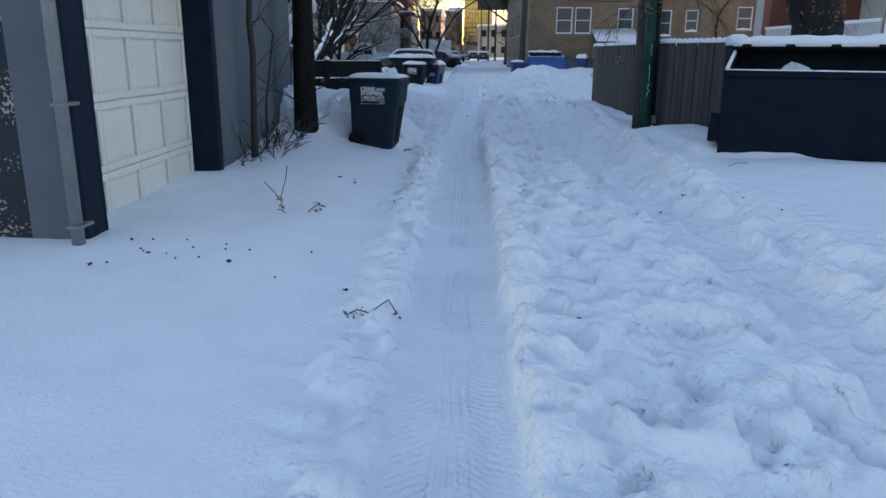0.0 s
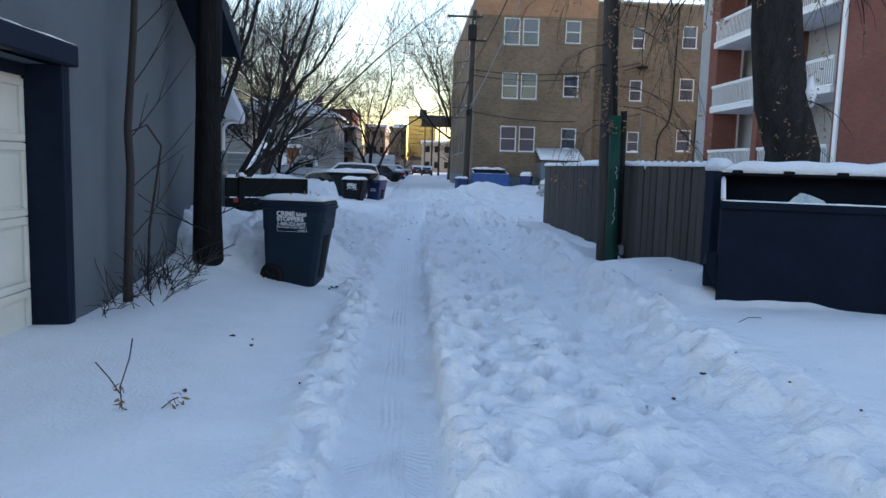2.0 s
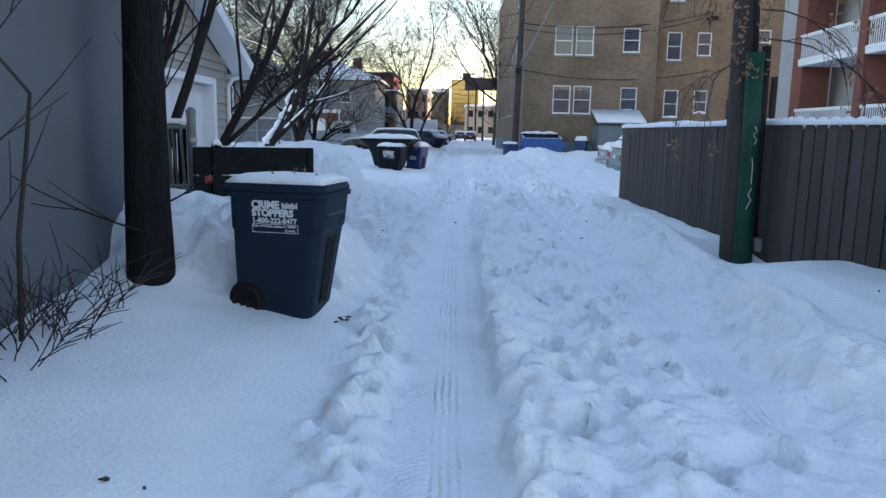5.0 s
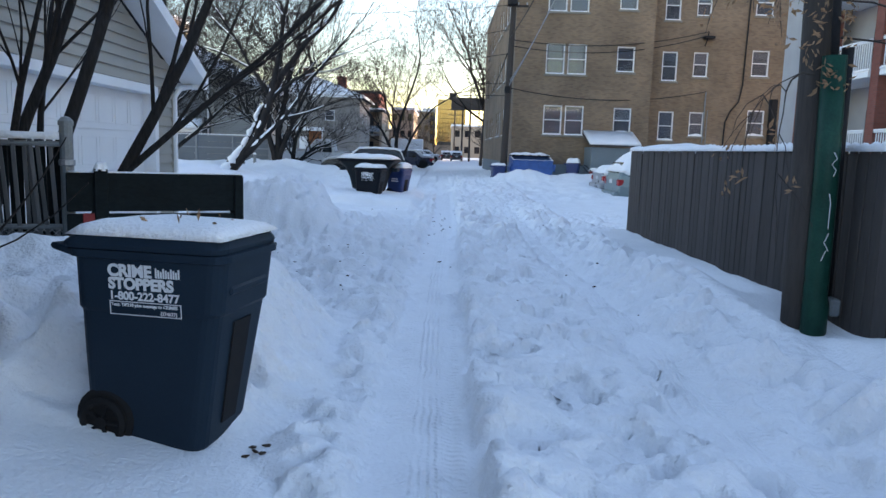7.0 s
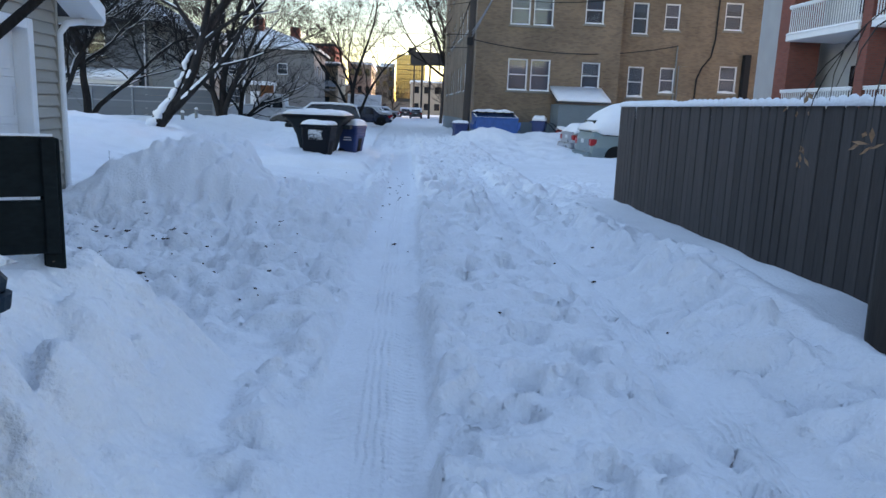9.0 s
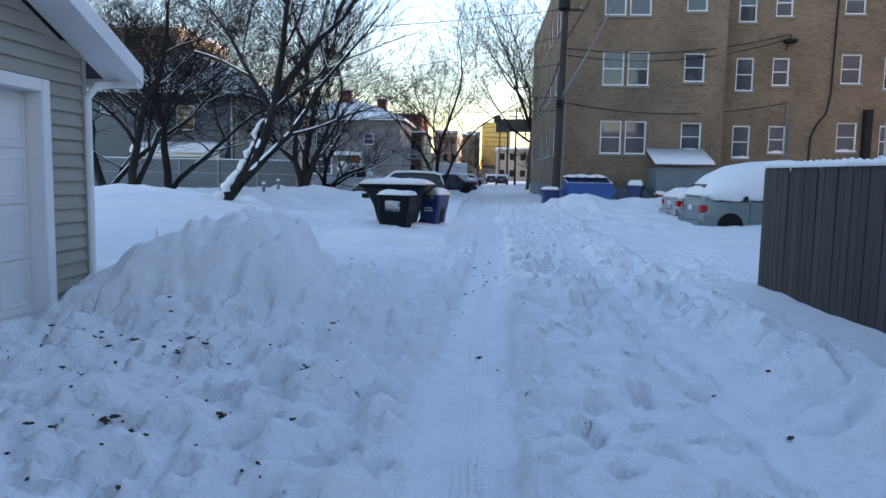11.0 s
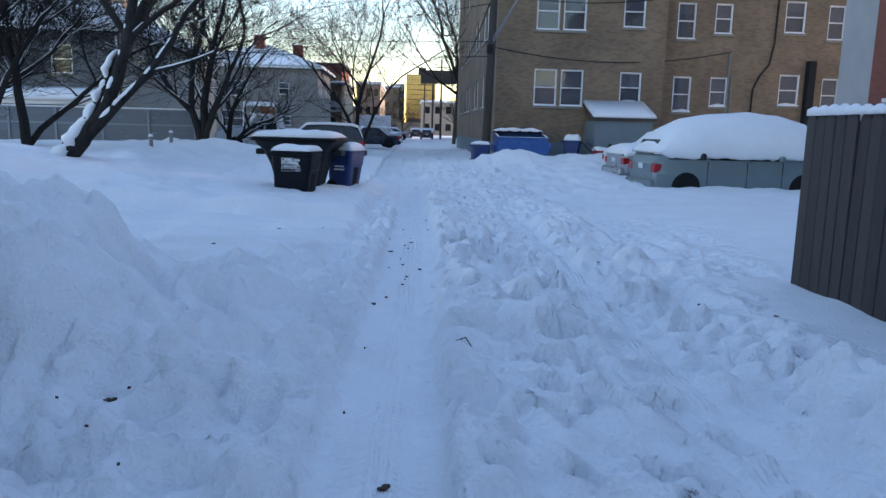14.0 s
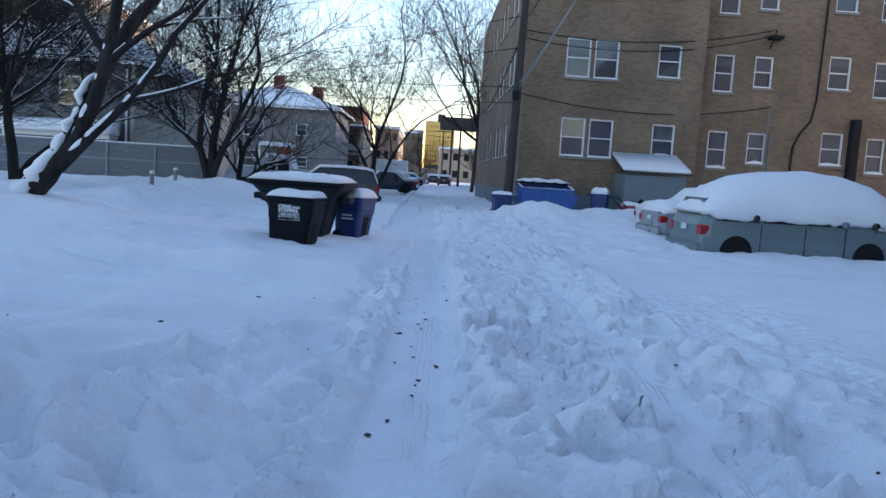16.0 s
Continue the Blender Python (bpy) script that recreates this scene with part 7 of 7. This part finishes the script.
def far_block(label, x0, x1, y0, y1, z1, wall, win=True, storeys=4, cols=5, glass=CARGLASS):
    h = thing("distant_building", pose(0, 0, 0), label, "building", "distant buildings")
    part("wall", Build().box(x0, y0, -0.5, x1, y1, z1), wall, h)
    part("roof", Build().box(x0 - 0.2, y0 - 0.2, z1, x1 + 0.2, y1 + 0.2, z1 + 0.4), SNOW, h)
    if win:
        for r in range(storeys):
            for c in range(cols):
                xa = x0 + (x1 - x0) * (c + 0.25) / cols
                zz = z1 * (r + 0.35) / storeys
                part("window", Build().box(xa, y0 - 0.06, zz, xa + (x1 - x0) * 0.5 / cols, y0 - 0.01, zz + z1 * 0.4 / storeys), glass, h)
        for r in range(storeys):
            for c in range(3):
                ya = y0 + (y1 - y0) * (c + 0.25) / 3
                zz = z1 * (r + 0.35) / storeys
                part("window", Build().box(x1 + 0.01, ya, zz, x1 + 0.06, ya + (y1 - y0) * 0.4 / 3, zz + z1 * 0.4 / storeys), glass, h)
    return h


far_block("tan low apartment block with small balconies", -8.0, -4.4, 128.0, 150.0, 8.0, TAN, True, 3, 3)
far_block("pinkish brick building at the alley's far end", -14.0, -3.0, 226.0, 246.0, 13.0, BRNFAR, True, 4, 5)
far_block("pale concrete building at the alley's far end", -5.5, -1.6, 232.0, 250.0, 14.0, CONC, True, 5, 2)
far_block("tan apartment building catching the low sun", -62.0, -34.0, 92.0, 108.0, 17.0, TAN, True, 5, 8)
far_block("brown building closing the street on the far side", 12.0, 60.0, 235.0, 250.0, 9.0, BRNFAR, True, 3, 10)
far_block("long brown building closing the far end", -90.0, -16.0, 250.0, 265.0, 8.0, BRNFAR, True, 2, 12)
far_block("low tan building under the billboard", 2.6, 11.5, 168.0, 180.0, 7.0, TAN, True, 2, 4)
# unseen block added behind the start, so the windows mirror something dark
far_block("unseen plain block added behind the start to darken window reflections", -34.0, 34.0, -55.0, -42.0, 9.0, BRNFAR, False)
# added behind the brick apartment to keep low sun off the left side
far_block("brown block added beyond the brick apartment to block the low sun", 7.5, 22.0, 84.0, 128.0, 8.5, BRNFAR, True, 3, 4)


def glass_tower():
    h = thing("office_building", pose(0, 0, 0), "mirror-glass office building, tinted as if reflecting golden sky, with dark base", "office building")
    part("core", Build().box(-0.9, 220.3, 0, 7.2, 240.0, 16.3), BILL, h)
    part("base", Build().box(-3.5, 219.5, 0, 9.0, 220.2, 3.3), BRNFAR, h, "brown concrete base")
    cols, rows = 10, 9
    for c in range(cols):
        for r in range(rows):
            x0, z0 = -0.9 + c * 0.81, 4.2 + r * 1.33
            part("pane", Build().box(x0 + 0.04, 220.1, z0 + 0.05, x0 + 0.77, 220.25, z0 + 1.28), SKYGOLDGLASS, h)
    part("rooftop_unit", Build().box(2.4, 225.0, 16.3, 4.6, 228.0, 18.6), BILL, h)


glass_tower()
bl = thing("billboard", pose(4.9, 121.0, 0), "dark back of a large billboard on posts", "billboard")
part("panel", Build().box(-3.3, 0, 7.9, 3.5, 0.25, 9.8, 0.03), BILL, bl)
for x in (-1.5, 2.0):
    part("post", Build().tube([(x, 0.2, 0), (x, 0.2, 8.0)], 0.14, 8), BILL, bl)
ev = Tree(140, snow=False, maxl=3, up=0.2, wander=0.1, kids=(4, 6), spread=0.9)
for i in range(5):
    ev.grow((6.0 + 0.5 * i, 104 + i, 0), (0, 0, 1), 2.6, 0.1)
ev.finish((7, 105, 0), "dense dark shrubs beside the far poles", BARK, BARK, "shrub")

# ---- twigs, leaves and dirt on the snow ----
lr = random.Random(77)


def litter(x, y, s, material, label, nm="fallen_leaf", cat="leaf", grp="leaves lying on the snow"):
    a = lr.uniform(0, 6.28)
    b_ = Build()
    n = 9
    ring = [(s * (0.6 + 0.4 * math.cos(2 * t_)) * (1 + 0.3 * lr.uniform(-1, 1)) * math.cos(t_), s * 0.55 * (1 + 0.35 * lr.uniform(-1, 1)) * math.sin(t_)) for t_ in [2 * math.pi * i / n for i in range(n)]]
    vs = [(p * math.cos(a) - q * math.sin(a), p * math.sin(a) + q * math.cos(a), 0.012 + s * 0.35 * lr.uniform(0, 1)) for p, q in ring]
    vs += [(v[0] * 0.9, v[1] * 0.9, v[2] - 0.006) for v in vs] + [(0, 0, 0.02), (0, 0, 0.004)]
    fs = [(i, (i + 1) % n, 2 * n) for i in range(n)] + [(n + (i + 1) % n, n + i, 2 * n + 1) for i in range(n)] + [(i, n + i, n + (i + 1) % n, (i + 1) % n) for i in range(n)]
    ob = part(nm, b_.add(vs, fs), material)
    ob.location = (x, y, hz(x, y) - 0.004)
    return tagged(ob, label, cat, grp)


spots = [(lr.uniform(-4.3, -0.8), lr.uniform(14.9, 18.8)) for _ in range(48)] + [(lr.uniform(-2.6, -1.4), lr.uniform(4.6, 5.4)) for _ in range(16)]
spots += [(lr.gauss(0.05, 0.18), lr.uniform(17, 27)) for _ in range(26)] + [(lr.uniform(0.6, 3.4), lr.uniform(3, 24)) for _ in range(22)] + [(lr.uniform(-1.6, -0.5), lr.uniform(2.5, 11)) for _ in range(8)] + [(lr.uniform(-3.5, -0.6), lr.uniform(20.5, 25)) for _ in range(14)]
spots += [(lr.uniform(-4.3, -0.7), lr.uniform(14.7, 19.0)) for _ in range(35)]
for x, y in spots:
    litter(x, y, 0.009 + 0.026 * lr.random() ** 2, DARKLEAF, "small dark curled leaf lying on the snow")
for x, y, s in ((-3.5, 17.95, 0.2), (-3.2, 18.0, 0.12), (-3.05, 17.0, 0.1), (-2.75, 17.3, 0.12), (-2.35, 17.68, 0.16), (-1.82, 17.88, 0.14), (-2.2, 15.96, 0.08), (-1.25, 17.1, 0.05), (-1.55, 16.2, 0.06), (-2.9, 17.75, 0.2)):
    for k in range(9):
        litter(x + lr.gauss(0, s * 0.9), y + lr.gauss(0, s * 0.35), lr.uniform(0.012, 0.045), DARKLEAF, "dark patch of bared dirt and leaf litter", "dirt_patch", "dirt", "dirt showing through the snow")
for x, y in ((-0.98, 10.92), (-0.94, 10.96), (-0.9, 10.93), (-0.96, 11.0), (-0.9, 11.02)):
    litter(x + 0.06, y, 0.022, DARKLEAF, "dark debris beside the cart's foot", "debris", "debris")


def fallen_twig(pts, leaves, label):
    z = [Vector((p[0], p[1], hz(p[0], p[1]) + p[2])) for p in pts]
    t_ = thing("fallen_twig", pose(*z[0]), label, "twig", "twigs lying on the snow")
    ob = part("stem", Build().tube(z, 0.004, 5), BROWNTREE, t_)
    ob.matrix_parent_inverse = t_.matrix_world.inverted()
    for i, s in leaves:
        b_ = Build()
        leaf_clump(b_, z[i] + Vector((0, 0, 0.01)), lr, 5, s)
        ob = part("leaf_cluster", b_, LEAF, t_, "curled tan leaves")
        ob.matrix_parent_inverse = t_.matrix_world.inverted()


fallen_twig([(-0.65, 3.84, 0.02), (-0.6, 3.87, 0.03), (-0.53, 3.87, 0.01), (-0.43, 3.95, 0.03), (-0.38, 3.97, 0.03)], ((0, 0.035), (4, 0.04), (1, 0.025)), "thin twig with curled brown leaves")
fallen_twig([(-1.63, 6.35, 0.02), (-1.66, 6.4, 0.14), (-1.62, 6.45, 0.30), (-1.6, 6.45, 0.42)], ((0, 0.05), (1, 0.03)), "upright dry stem with tan leaves")
fallen_twig([(-1.63, 6.35, 0.1), (-1.72, 6.4, 0.2), (-1.82, 6.45, 0.28)], ((0, 0.03),), "upright dry stem with tan leaves")
fallen_twig([(-1.42, 6.4, 0.0), (-1.36, 6.42, 0.05), (-1.33, 6.44, 0.06)], ((1, 0.045), (2, 0.04)), "curled dry leaves on a short stem")
fallen_twig([(3.1, 8.6, 0.01), (3.2, 8.62, 0.04), (3.34, 8.66, 0.01)], (), "bent dry twig on the snow")
fallen_twig([(0.4, 19.2, 0.01), (0.48, 19.25, 0.03), (0.55, 19.22, 0.01)], (), "bent dry twig on the snow")
fallen_twig([(-4.9, 22.5, 0.0), (-4.9, 22.5, 0.5)], (), "thin stake standing in the snow")
lt = Build()
for _ in range(12):
    leaf_clump(lt, (-1.2 + lr.uniform(-0.3, 0.2), 11.12 + lr.uniform(-0.2, 0.2), 1.19 + 0.02), lr, 1, 0.035)
tagged(part("leaf_scatter", lt, LEAF, None), "dry leaves scattered on the cart's snowy lid", "leaves", kind="stuff")
